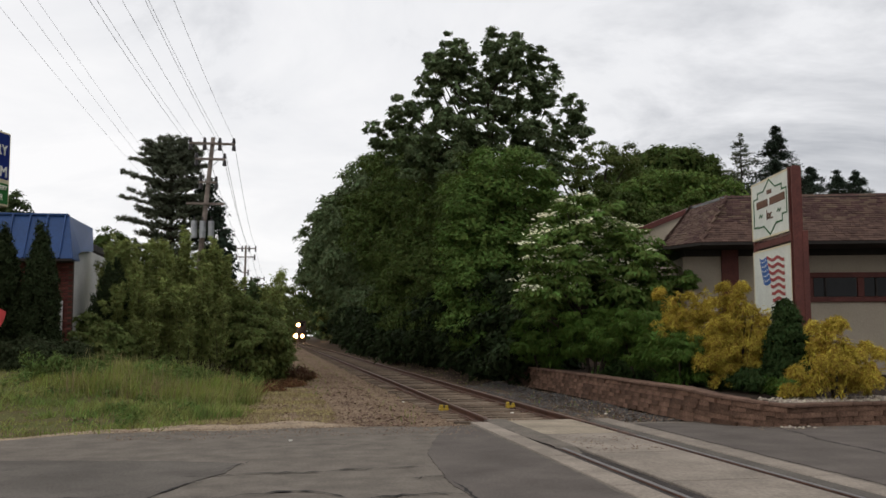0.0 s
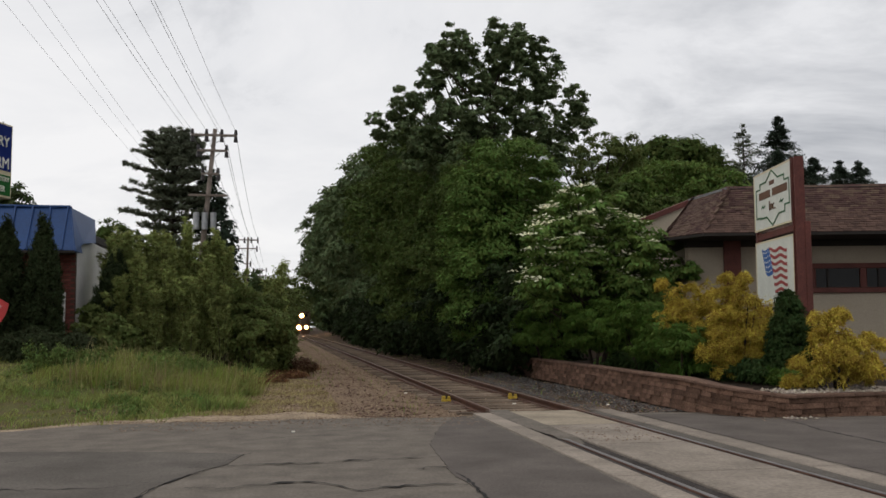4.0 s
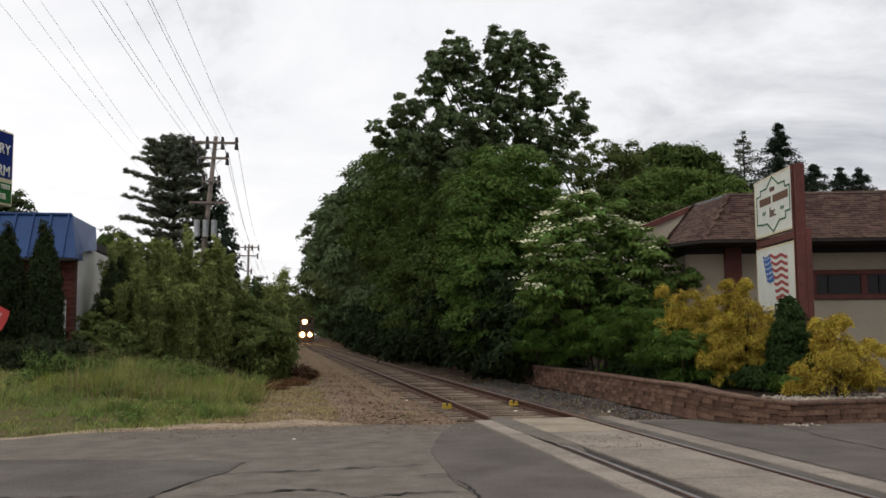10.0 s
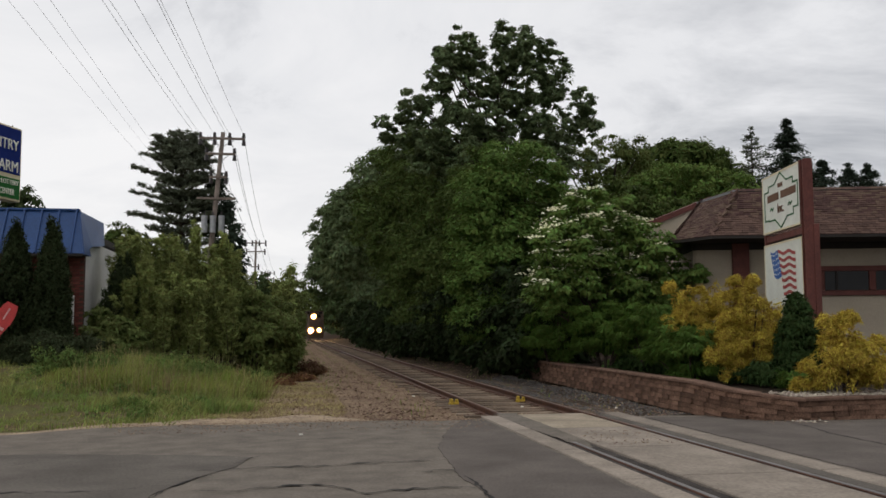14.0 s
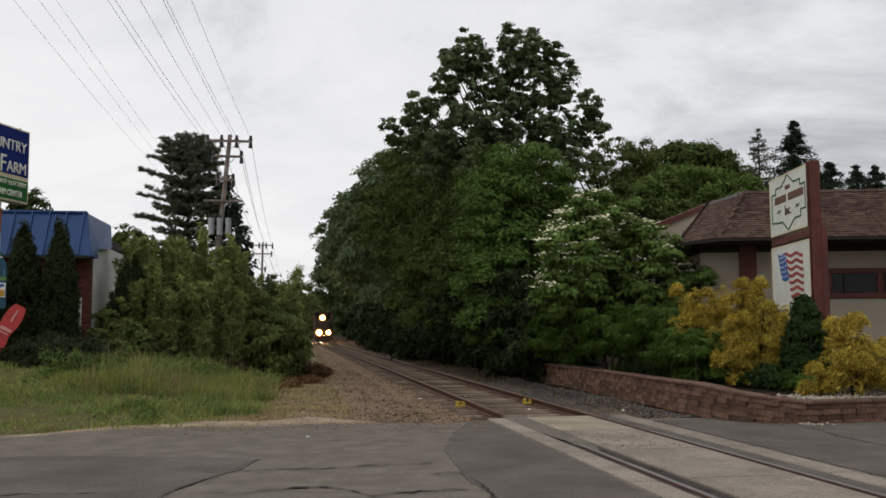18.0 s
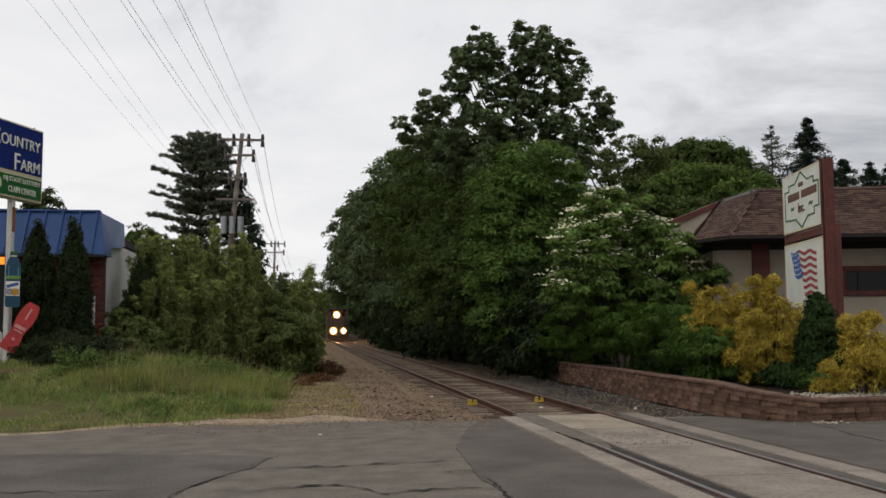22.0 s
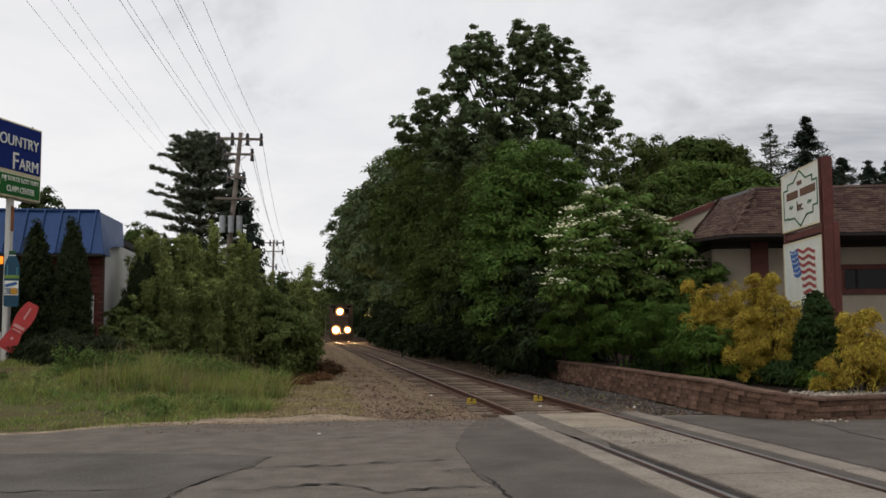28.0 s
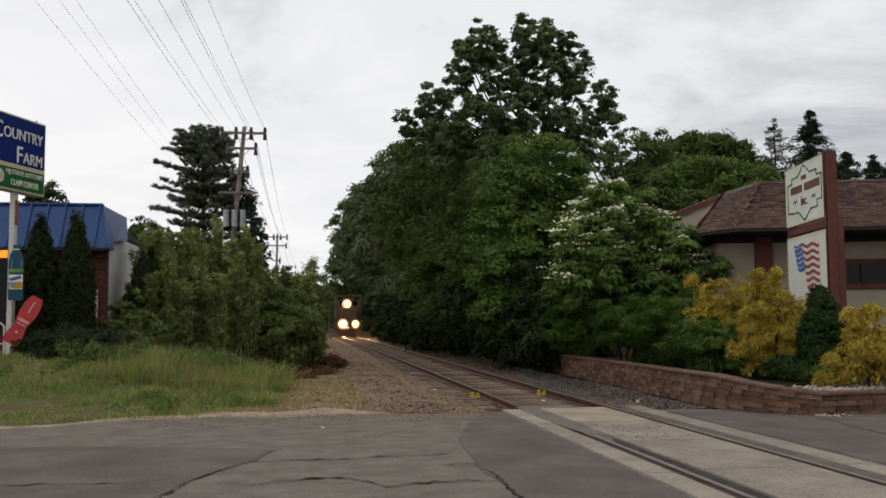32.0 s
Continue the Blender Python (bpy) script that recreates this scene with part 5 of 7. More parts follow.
# ---- trees and bushes ----
def build_trees():
    dark = "tall broadleaf tree with a dark, airy crown"
    # the tall tree that stands over the hedgerow
    lob = [(-5.2, 0, 10.6, 0.8, 1.0, 0.6), (-4.2, 0, 11.6, 0.95, 1.2, 0.75), (-3.7, 0.3, 10.2, 1.3, 1.4, 0.9), (-2.7, 0, 13.8, 0.95, 1.2, 0.95), (-1.6, 0, 14.5, 1.0, 1.2, 0.95),
           (0.6, 0, 14.85, 1.0, 1.2, 1.0), (1.6, 0, 14.4, 0.95, 1.2, 1.0), (2.7, 0, 13.7, 0.85, 1.1, 0.9), (3.6, 0, 12.0, 1.0, 1.2, 0.8), (4.2, 0, 10.9, 0.85, 1.1, 0.6), (-0.4, 0, 13.2, 1.4, 1.3, 0.9),
           (-2.2, 0, 12.3, 1.2, 1.3, 0.9), (1.6, 0, 12.6, 1.3, 1.3, 0.9), (0, 0, 11.2, 2.0, 1.8, 1.0), (-2.0, 0, 10.4, 1.8, 1.8, 1.2), (2.3, 0, 10.7, 1.4, 1.5, 0.8), (0, 0, 9.2, 4.2, 2.4, 1.3)]
    tree("tree", 9.9, 44.0, 0.2, 15.4, lob, "leaf_tall", dark, n_clumps=2450, per=46, clump=0.215, size=0.135, slim=0.6, trunk_r=0.20, fork=0.50, n_limbs=44, shell=0.42, jitter=0.15, flat=0.6, puffs=720, puff=0.24, inner=13, rise=0.0)
    # hedgerow trees along the track, from near to far
    hd, ht = "dark green hedgerow tree beside the track", "tall dark hedgerow tree beside the track"
    def hedge_tree(x, y, h, lobes, mat, n, size, label, puffs=58, up=0.6, rise=-0.5):
        tree("tree", x, y, 0.1, h, lobes, mat, label, n_clumps=int(1.15 * n), per=115 if y < 60 else (76 if y < 90 else 56), clump=size * 2.1, size=size * (0.56 if y < 60 else (0.66 if y < 90 else 0.8)), trunk_r=0.2 + h * 0.006, n_limbs=12, group="hedgerow", shell=0.78, puffs=puffs, puff=0.45, jitter=0.12, inner=5, droop=0.25, up=up, rise=rise)

    hedge_tree(8.1, 34.0, 8.4, [(-0.3, 0, 6.6, 1.7, 1.8, 1.35), (-0.9, -0.4, 5.1, 1.3, 1.5, 1.4), (0.9, -0.4, 5.0, 1.6, 1.5, 1.5), (-0.9, -0.6, 3.3, 1.2, 1.4, 1.4), (0.7, -0.6, 3.1, 1.5, 1.4, 1.4),
                                (-0.7, -0.5, 1.5, 1.2, 1.3, 1.1)], "leaf_maple", 1150, 0.15, "fresh green maple in the trackside hedgerow", 84, 1.15, 0.1)
    hedge_tree(8.9, 38.5, 8.6, [(-0.8, 0, 6.4, 2.0, 2.0, 1.8), (-1.4, 0, 3.6, 1.8, 2.0, 2.0), (1.4, 0, 5.4, 2.2, 2.2, 2.0)], "leaf_row", 620, 0.17, hd)
    hedge_tree(9.2, 45.0, 10.2, [(-1.2, 0, 7.6, 2.0, 2.2, 2.0), (-1.6, 0, 4.4, 1.9, 2.2, 2.0), (1.5, 0, 6.0, 2.4, 2.4, 2.2), (-1.4, 0, 1.8, 1.7, 2.2, 1.6)], "leaf_row", 620, 0.19, hd)
    hedge_tree(9.6, 53.0, 12.4, [(-0.6, 0, 9.6, 2.4, 2.6, 2.1), (-1.6, 0, 6.4, 2.3, 2.6, 2.2), (-1.4, 0, 3.0, 2.0, 2.6, 2.2)], "leaf_row", 560, 0.22, hd)
    hedge_tree(10.0, 64.0, 15.0, [(-0.4, 0, 12.0, 2.7, 3.0, 2.4), (-1.8, 0, 8.4, 2.6, 3.0, 2.6), (-1.6, 0, 4.2, 2.2, 3.0, 2.8)], "leaf_row", 560, 0.26, ht)
    hedge_tree(10.6, 78.0, 17.4, [(-0.4, 0, 14.4, 3.0, 3.4, 2.6), (-2.0, 0, 10.2, 3.2, 3.6, 3.2), (-0.6, 0, 4.6, 2.2, 3.6, 3.6)], "leaf_row", 560, 0.30, ht)
    hedge_tree(11.4, 95.0, 19.6, [(-1.2, 0, 16.0, 3.6, 4.2, 3.2), (-2.8, 0, 11.0, 3.8, 4.4, 3.8), (0.2, 0, 5.0, 2.6, 4.4, 4.0)], "leaf_tall", 540, 0.36, ht)
    hedge_tree(11.6, 116.0, 21.8, [(-1.4, 0, 17.6, 4.2, 4.6, 3.8), (-3.0, 0, 12.4, 4.2, 4.8, 4.0), (0.6, 0, 5.2, 2.8, 4.6, 4.4)], "leaf_tall", 540, 0.43, ht)
    hedge_tree(12.0, 140.0, 20.4, [(-1.6, 0, 16.0, 5.0, 5.2, 4.0), (-2.8, 0, 11.4, 4.4, 5.4, 3.6), (1.6, 0, 5.0, 2.8, 5.4, 4.6)], "leaf_tall", 500, 0.5, "tall dark tree leaning over the track")
    hedge_tree(11.8, 168.0, 22.8, [(-1.6, 0, 17.6, 6.0, 5.6, 4.8), (-3.0, 0, 12.6, 4.8, 5.6, 3.6), (2.2, 0, 5.6, 3.0, 6.0, 5.0)], "leaf_tall", 500, 0.56, "tall dark tree leaning over the track")
    hedge_tree(13.0, 200.0, 22.0, [(-1.0, 0, 16.0, 6.4, 7.0, 5.6), (-1.0, 0, 8.0, 4.6, 7.0, 7.0)], "leaf_far", 400, 0.7, "tall distant tree beside the track")
    # low growth that closes the hedgerow down to the ballast, its leaves darkened for shade
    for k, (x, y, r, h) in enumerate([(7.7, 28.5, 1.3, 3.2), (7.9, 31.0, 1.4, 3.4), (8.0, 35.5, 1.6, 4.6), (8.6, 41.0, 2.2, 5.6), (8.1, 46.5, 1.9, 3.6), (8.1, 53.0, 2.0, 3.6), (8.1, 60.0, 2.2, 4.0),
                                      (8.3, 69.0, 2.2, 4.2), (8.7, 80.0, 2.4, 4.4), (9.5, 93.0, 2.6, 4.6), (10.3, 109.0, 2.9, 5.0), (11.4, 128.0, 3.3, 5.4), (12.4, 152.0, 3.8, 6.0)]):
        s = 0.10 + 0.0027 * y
        bush("undergrowth", x, y, -0.05, [(0, 0, h * 0.45, r, r * 1.7, h * 0.5), (-r * 0.25, -r * 0.5, h * 0.25, r * 0.9, r * 1.3, h * 0.3)], "leaf_under_shade",
             "dense undergrowth at the foot of the hedgerow, coloured for shade", "undergrowth", n_clumps=180, per=64, clump=s * 2.2, size=s * 0.79, group="hedgerow undergrowth", shell=0.7, puffs=30, puff=0.4)
    # trees behind the office
    def back(x, y, h, lobes, mat, label, size=0.32, n=280, **k):
        tree("tree", x, y, 0.3, h, lobes, mat, label, n_clumps=int(1.25 * n), per=72, clump=size * 1.9, size=size * 0.60, trunk_r=0.28, n_limbs=16, shell=0.62, puffs=120, puff=0.30, inner=3, **k)

    bt = "dark broadleaf tree behind the office building"
    back(23.6, 57, 13.2, [(0.2, 0, 10.9, 2.0, 2.4, 1.7), (-1.9, 0, 10.2, 1.6, 2.2, 1.5), (2.0, 0, 9.8, 1.8, 2.4, 1.8), (0, 0, 7.6, 3.6, 2.4, 2.4)], "leaf_row", bt, n=520)
    back(26.8, 56.5, 13.6, [(-1.4, 0, 11.0, 1.6, 2.4, 1.6), (0.8, 0, 9.8, 1.8, 2.4, 1.6), (0, 0, 8.0, 3.6, 2.6, 2.4)], "leaf_row", bt, n=520)
    back(19.9, 46, 9.6, [(0, 0, 7.8, 2.6, 2.2, 1.6), (2.6, 0, 7.3, 2.2, 2.2, 1.5), (-2.3, 0, 6.8, 2.2, 2.2, 1.8), (0.6, 0, 5.2, 4.6, 2.4, 2.2)], "leaf_lime", "yellow-green leafy tree behind the office building", 0.22, 620)
    back(17.3, 50, 12.2, [(0.2, 0, 10.8, 1.4, 1.6, 0.9), (1.7, 0, 10.5, 1.2, 1.5, 0.9), (-1.6, 0, 10.0, 1.5, 1.5, 1.0), (0.6, 0, 8.6, 2.6, 2.0, 1.3), (0, 0, 7.0, 2.8, 2.0, 1.6)], "leaf_bush", "thin airy tree behind the hedgerow", 0.17, 260)
    back(15.0, 44, 8.6, [(0, 0, 6.0, 2.6, 2.4, 2.2), (2.4, 0, 5.2, 2.4, 2.4, 2.2), (0, 0, 3.4, 3.4, 2.4, 2.4)], "leaf_row", "dark green tree behind the flowering shrub", 0.2, 520)
    back(11.3, 31.5, 5.6, [(-0.4, 0, 3.8, 1.6, 1.6, 1.6), (0.4, 0, 2.4, 1.8, 1.5, 1.6)], "leaf_row", "dark green bush behind the flowering shrub", 0.14, 360)
    back(31, 62, 9.5, [(0, 0, 7.4, 4.0, 3.0, 2.2), (5, 0, 7.0, 4.0, 3.0, 2.4), (9, 0, 7.0, 4.0, 3.0, 2.4)], "leaf_far", "dark tree line behind the office roof", 0.3, 420)


def conifer(name, x, y, z, height, spread, material, label, tiers, needle, per, thin=1.0, drop=0.25, trunk_r=0.2, start=0.12, group=""):
    """A spruce: a straight trunk with whorls of drooping boughs, set with needle sprays."""
    t = root(name, x, y, z, label, "conifer tree", group)
    part("trunk", tube((0, 0, -0.1), (0, 0, height), trunk_r, 0.02, 8), "bark", t)
    at, facing, along = [], [], []
    bm = bmesh.new()
    for k in range(tiers):
        f = k / (tiers - 1)
        h = height * (start + (1 - start) * f)
        reach = spread * (1 - f) ** 0.9 + 0.2
        m = max(3, int(6 * (1 - 0.5 * f) * thin))
        for j in range(m):
            a = 2 * math.pi * (j + RNG.random()) / m
            ln = reach * (0.5 + 0.75 * RNG.random())
            tip = np.array([math.cos(a) * ln, math.sin(a) * ln, h - drop * ln])
            hj = h + RNG.normal() * 0.9 * height * (1 - start) / tiers
            tip[2] += hj - h
            s = np.array([0, 0, hj])
            add_tube(bm, s, tip, 0.03, 0.008, 4, cap=False)
            q = RNG.random(per) ** 0.7
            p = s + (tip - s) * q[:, None] + RNG.normal(size=(per, 3)) * np.array([0.17, 0.17, 0.14]) * (0.4 + 0.3 * ln)
            at.append(p)
            w = RNG.normal(size=(per, 3)) * 0.5
            w[:, 2] += 0.9
            facing.append(w)
            along.append(np.tile((tip - s) / ln, (per, 1)) + RNG.normal(size=(per, 3)) * 0.5)
    tagged(part("boughs", bm, "bark", t), kind="stuff")
    at, facing, along = map(np.concatenate, (at, facing, along))
    part("crown", leaf_mesh("crown", material, at, facing, needle * (0.6 + 0.8 * RNG.random(len(at))), 0.35, along), material, t)
    return t


def build_conifers():
    # the old white pine by the pole: flat plates of needles on bare limbs, longest on the side away from the track
    t = root("pine_tree", -6.6, 61.0, 0.4, "old white pine with flat layered boughs", "pine tree")
    part("trunk", trunk_shape(0, 0, -0.1, 13.0, 0.22), "bark", t, smooth=True)
    tiers = ((5.0, 2.4, 2.2), (5.8, 2.0, 2.4), (6.6, 2.6, 2.4), (7.4, 2.4, 2.4), (8.2, 3.5, 2.4), (8.9, 2.2, 2.3), (9.75, 3.2, 2.5), (10.4, 1.5, 2.0), (11.0, 3.3, 2.3), (11.6, 2.1, 2.0), (12.1, 2.6, 2.1), (12.6, 1.8, 2.1), (13.0, 2.0, 1.7),
             (13.35, 0.9, 1.0))
    at, facing, along = [], [], []
    fill = [(6.5 + 6.4 * RNG.random() ** 0.7, 1.5, 1.9) for k in range(9)]
    for z, far_side, near_side in list(tiers) + fill:
        count = 8 if z < 13.2 else 5
        for j in range(count):
            a0 = 2 * math.pi * (j + 0.5 * RNG.random()) / count + z
            side = 0.5 - 0.5 * math.cos(a0)
            ln = (near_side + (far_side - near_side) * side) * (0.72 + 0.30 * RNG.random())
            s0 = np.array([0.06 * math.sin(z), 0, z - 0.30 - 0.12 * ln + 0.08 * RNG.normal()])
            tip = np.array([math.cos(a0) * ln, math.sin(a0) * ln, z + 0.06 * RNG.normal()])
            mid = s0 * 0.5 + tip * 0.5 + np.array([0, 0, 0.04])
            part("bough", path_tube([s0, mid, tip], 0.055, 0.012, 4), "bark", t)
            way = (tip - s0) / np.linalg.norm(tip - s0)
            across = np.array([-way[1], way[0], 0])
            for f in np.arange(0.30, 1.03, 0.20 / max(ln, 1.0)):
                for off in (-1, 0, 1):
                    if RNG.random() < 0.22:
                        continue
                    c = s0 + (tip - s0) * f + across * off * (0.18 + 0.30 * (1 - f) + 0.10 * RNG.random()) + np.array([0, 0, 0.05 + 0.04 * RNG.normal()])
                    n = 26
                    w = RNG.normal(size=(n, 3)) * np.array([0.9, 0.9, 0.5]) + way * 0.8 + np.array([0, 0, 0.55])
                    w /= np.linalg.norm(w, axis=1, keepdims=True)
                    at.append(c + w * (0.13 * RNG.random((n, 1)) + 0.04))
                    along.append(w)
                    facing.append(RNG.normal(size=(n, 3)) + np.array([0, 0, 0.6]))
    at, facing, along = map(np.concatenate, (at, facing, along))
    part("crown", leaf_mesh("crown", "needle", at, facing, 0.22 * (0.6 + 0.8 * RNG.random(len(at))), 0.20, along), "needle", t)
    # ivy-dark tree by the pine
    tree("tree", -4.05, 63, 0.3, 11.4, [(-0.5, 0, 9.3, 1.0, 1.0, 1.7), (-0.05, 0, 6.9, 1.25, 1.3, 2.0), (0.1, 0, 4.4, 1.35, 1.4, 2.4), (0.1, 0, 2.4, 1.35, 1.4, 2.2)], "leaf_spruce", "dark narrow tree beside the pine", n_clumps=420, per=60, clump=0.5, size=0.2,
         trunk_r=0.2, n_limbs=10)
    sp = "dark spruce rising behind the office roof"
    conifer("spruce_tree", 28.5, 50.7, 0.4, 12.8, 2.9, "leaf_spruce", sp, 27, 0.14, 190, thin=1.3, start=0.5, drop=0.12)
    conifer("spruce_tree", 27.4, 52.9, 0.4, 12.7, 2.9, "needle", "thin spruce with sparse boughs behind the office", 26, 0.14, 62, thin=1.1, drop=-0.1, start=0.5)
    conifer("spruce_tree", 30.6, 50.6, 0.4, 10.6, 3.4, "leaf_spruce", sp, 24, 0.14, 170, thin=1.3, start=0.5, drop=0.16)
    conifer("spruce_tree", 33.8, 53.1, 0.4, 10.8, 3.2, "leaf_spruce", sp, 24, 0.14, 170, thin=1.3, start=0.5, drop=0.16)
    conifer("spruce_tree", 35.0, 53.0, 0.4, 10.9, 3.2, "leaf_spruce", sp, 24, 0.14, 170, thin=1.3, start=0.5, drop=0.16)
    # clipped dwarf spruce behind the wall
    bush("dwarf_spruce", 9.26, 16.30, 0.38, [(0, 0, 0.38, 0.48, 0.46, 0.5), (0, 0, 0.8, 0.41, 0.40, 0.5), (-0.02, 0, 1.15, 0.29, 0.28, 0.42), (-0.04, 0, 1.45, 0.16, 0.16, 0.27)], "leaf_dwarf", "dense dark green dwarf spruce in the bed", "shrub",
         n_clumps=1100, per=40, clump=0.085, size=0.06, stems=3, shell=0.85, slim=0.3, jitter=0.03)

    # arborvitae beside the shop
    taper = ((0.08, 0.98), (0.2, 1.02), (0.35, 1.02), (0.5, 0.92), (0.63, 0.78), (0.75, 0.60), (0.85, 0.42), (0.93, 0.24))
    cone = ((0.08, 1.0), (0.2, 0.95), (0.35, 0.80), (0.5, 0.64), (0.63, 0.50), (0.75, 0.36), (0.85, 0.24), (0.93, 0.14))

    def arb(x, y, z, h, r, lab="dark columnar arborvitae against the shop front", shape=()):
        lob = [(0, 0, h * f, r * w, r * w, h * 0.15) for f, w in shape]
        bush("arborvitae", x, y, z, lob, "leaf_arb", lab, "shrub", n_clumps=1100, per=56, clump=0.10, size=0.075, stems=3, shell=0.75, slim=0.32, flat=1.8, up=0.1, jitter=0.02, rise=1.0,
             group="arborvitae by the shop")

    arb(-6.82, 25.6, 0.62, 3.36, 0.62, shape=taper)
    arb(-5.92, 25.5, 0.62, 3.46, 0.53, shape=taper)
    arb(-4.66, 28.7, 0.50, 3.05, 1.15, "dark conical arborvitae at the shop's side wall", cone)


def build_shrubs():
    def gold(x, y, z, lobes, n, np_, label):
        bush("golden_cypress", x, y, z, lobes, "leaf_gold", label, "shrub", n_clumps=int(0.8 * n), per=104, clump=0.105, size=0.056, slim=0.15, flat=0.8, up=0.35, droop=0.7, shell=0.72, jitter=0.14, rough=0.6, inner=9,
             puffs=int(0.62 * np_), puff=0.36, stems=6, group="golden cypresses")

    gold(8.78, 17.35, 0.40, [(0.05, 0, 1.25, 0.62, 0.55, 0.55), (-0.05, 0, 0.75, 0.72, 0.6, 0.55), (0.12, 0.1, 1.75, 0.34, 0.34, 0.36), (0.32, -0.05, 0.95, 0.45, 0.45, 0.45), (-0.45, 0.05, 0.85, 0.36, 0.4, 0.4)], 1150, 84,
         "golden thread-leaf cypress behind the retaining wall")
    gold(8.25, 18.5, 0.42, [(0.1, 0, 1.15, 0.62, 0.45, 0.55), (-0.35, 0, 1.75, 0.20, 0.25, 0.34), (0.32, 0, 1.75, 0.22, 0.28, 0.36), (-0.4, 0, 1.2, 0.3, 0.3, 0.4)], 480, 36,
         "golden thread-leaf cypress among green shrubs")
    gold(9.36, 15.05, 0.34, [(0.0, 0, 0.72, 0.50, 0.42, 0.45), (0.03, 0.1, 1.08, 0.26, 0.26, 0.30), (-0.1, 0, 0.38, 0.68, 0.42, 0.34), (0.55, 0, 0.5, 0.4, 0.4, 0.4)], 760, 50,
         "golden thread-leaf cypress at the wall's corner")
    jun = "bright green spreading juniper behind the retaining wall"
    def juniper(x, y, lobes, n):
        bush("juniper", x, y, 0.36, [(a, b, c + (0.02 if c > 0.3 else 0), d, e_, f) for a, b, c, d, e_, f in lobes], "leaf_juniper", jun, "shrub", n_clumps=int(1.0 * n), per=104, clump=0.19, size=0.080, slim=0.16, flat=0.26, up=1.1, droop=-0.3, group="junipers", shell=0.78, stems=8, puffs=36, puff=0.38, inner=7)

    juniper(8.1, 20.4, [(0, 0, 1.0, 0.95, 0.85, 0.45), (0.4, -0.6, 0.85, 0.85, 0.7, 0.36), (-0.3, -0.2, 1.2, 0.6, 0.6, 0.34)], 400)
    juniper(7.65, 22.6, [(0, 0, 1.05, 0.78, 1.0, 0.52), (0.2, 0, 1.3, 0.6, 0.7, 0.38)], 340)
    juniper(7.35, 25.6, [(0, 0, 1.0, 0.80, 1.1, 0.9), (0.1, -0.2, 1.8, 0.65, 0.8, 0.65), (0.3, -0.4, 2.2, 0.5, 0.6, 0.4)], 480)
    juniper(8.9, 19.0, [(0, 0, 0.7, 0.8, 0.5, 0.36)], 220)
    # low growth between the shrubs and the wall, with shade put into its leaf colour
    for x, y, r in ((8.05, 21.6, 0.42), (8.3, 20.2, 0.42), (8.55, 18.9, 0.40), (8.62, 17.7, 0.36), (8.75, 16.7, 0.34)):
        bush("juniper", x, y, 0.36, [(0, 0, 0.16, r, 0.6, 0.20), (0.05, 0.2, 0.3, r * 0.8, 0.45, 0.16)], "leaf_dwarf", "low juniper behind the retaining wall, coloured dark for shade", "shrub", n_clumps=130, per=70, clump=0.15, size=0.075, slim=0.18,
             flat=0.4, shell=0.7, stems=4, group="junipers", puffs=18, puff=0.4)
    juniper(8.78, 15.6, [(0, 0, 0.13, 0.17, 0.18, 0.13)], 40)
    juniper(7.85, 17.9, [(0, 0, 0.5, 0.42, 0.6, 0.42), (-0.05, 0.6, 0.75, 0.5, 0.6, 0.4)], 250)
    # flowering dogwood, with flat sprays and cream bracts on top of them
    d = root("flowering_dogwood", 8.0, 23.8, 0.34, "large flowering shrub with layered sprays and cream blossom", "shrub")
    lob = [(0.0, 0, 3.55, 1.1, 1.2, 1.0), (-0.85, 0, 2.95, 0.9, 1.1, 0.8), (1.0, -0.2, 3.0, 0.95, 1.0, 0.85), (1.65, -0.4, 2.35, 0.75, 0.8, 0.75), (-1.25, -0.1, 2.25, 0.55, 0.9, 0.5), (0.4, -0.2, 2.1, 1.5, 1.0, 0.8),
           (1.2, -0.3, 1.5, 0.9, 0.8, 0.6)]
    me, c = leafy("foliage", "leaf_dogwood", lob, 1050, 84, 0.20, 0.082, flat=0.32, shell=0.75, up=1.1, droop=0.2, puffs=110, puff=0.36)
    part("foliage", me, "leaf_dogwood", d)
    top = c[(c[:, 2] > 2.1) & (c[:, 0] < 1.0 + 0.5 * RNG.random(len(c)))]
    top = top[RNG.choice(len(top), min(len(top), 290), replace=False)]
    i = np.repeat(np.arange(len(top)), 12)
    at = top[i] + RNG.normal(size=(len(i), 3)) * np.array([0.13, 0.13, 0.02]) + np.array([0, -0.03, 0.11])
    w = RNG.normal(size=(len(i), 3)) * 0.25 + np.array([0, -0.25, 1.0])
    part("blossom", leaf_mesh("blossom", "petal", at, w, 0.085 * (0.6 + 0.7 * RNG.random(len(i))), 0.8), "petal", d, "cream blossom")
    for limb in limbs_to(c, (0, 0, 0), (0, 0, 0.6), 0.05, 30):
        part("limb", limb, "bark", d)
    bush("bush", 9.6, 24.5, 0.3, [(0, 0, 1.6, 1.3, 1.2, 1.5), (-0.6, 0, 1.0, 1.2, 1.0, 1.0)], "leaf_dogwood", "leafy green bush between shrub and office", n_clumps=260, per=60, clump=0.24, size=0.10)
    # the big willow-like thicket on the far side of the grass
    wl = "tall olive-green willow thicket with upright plumes"
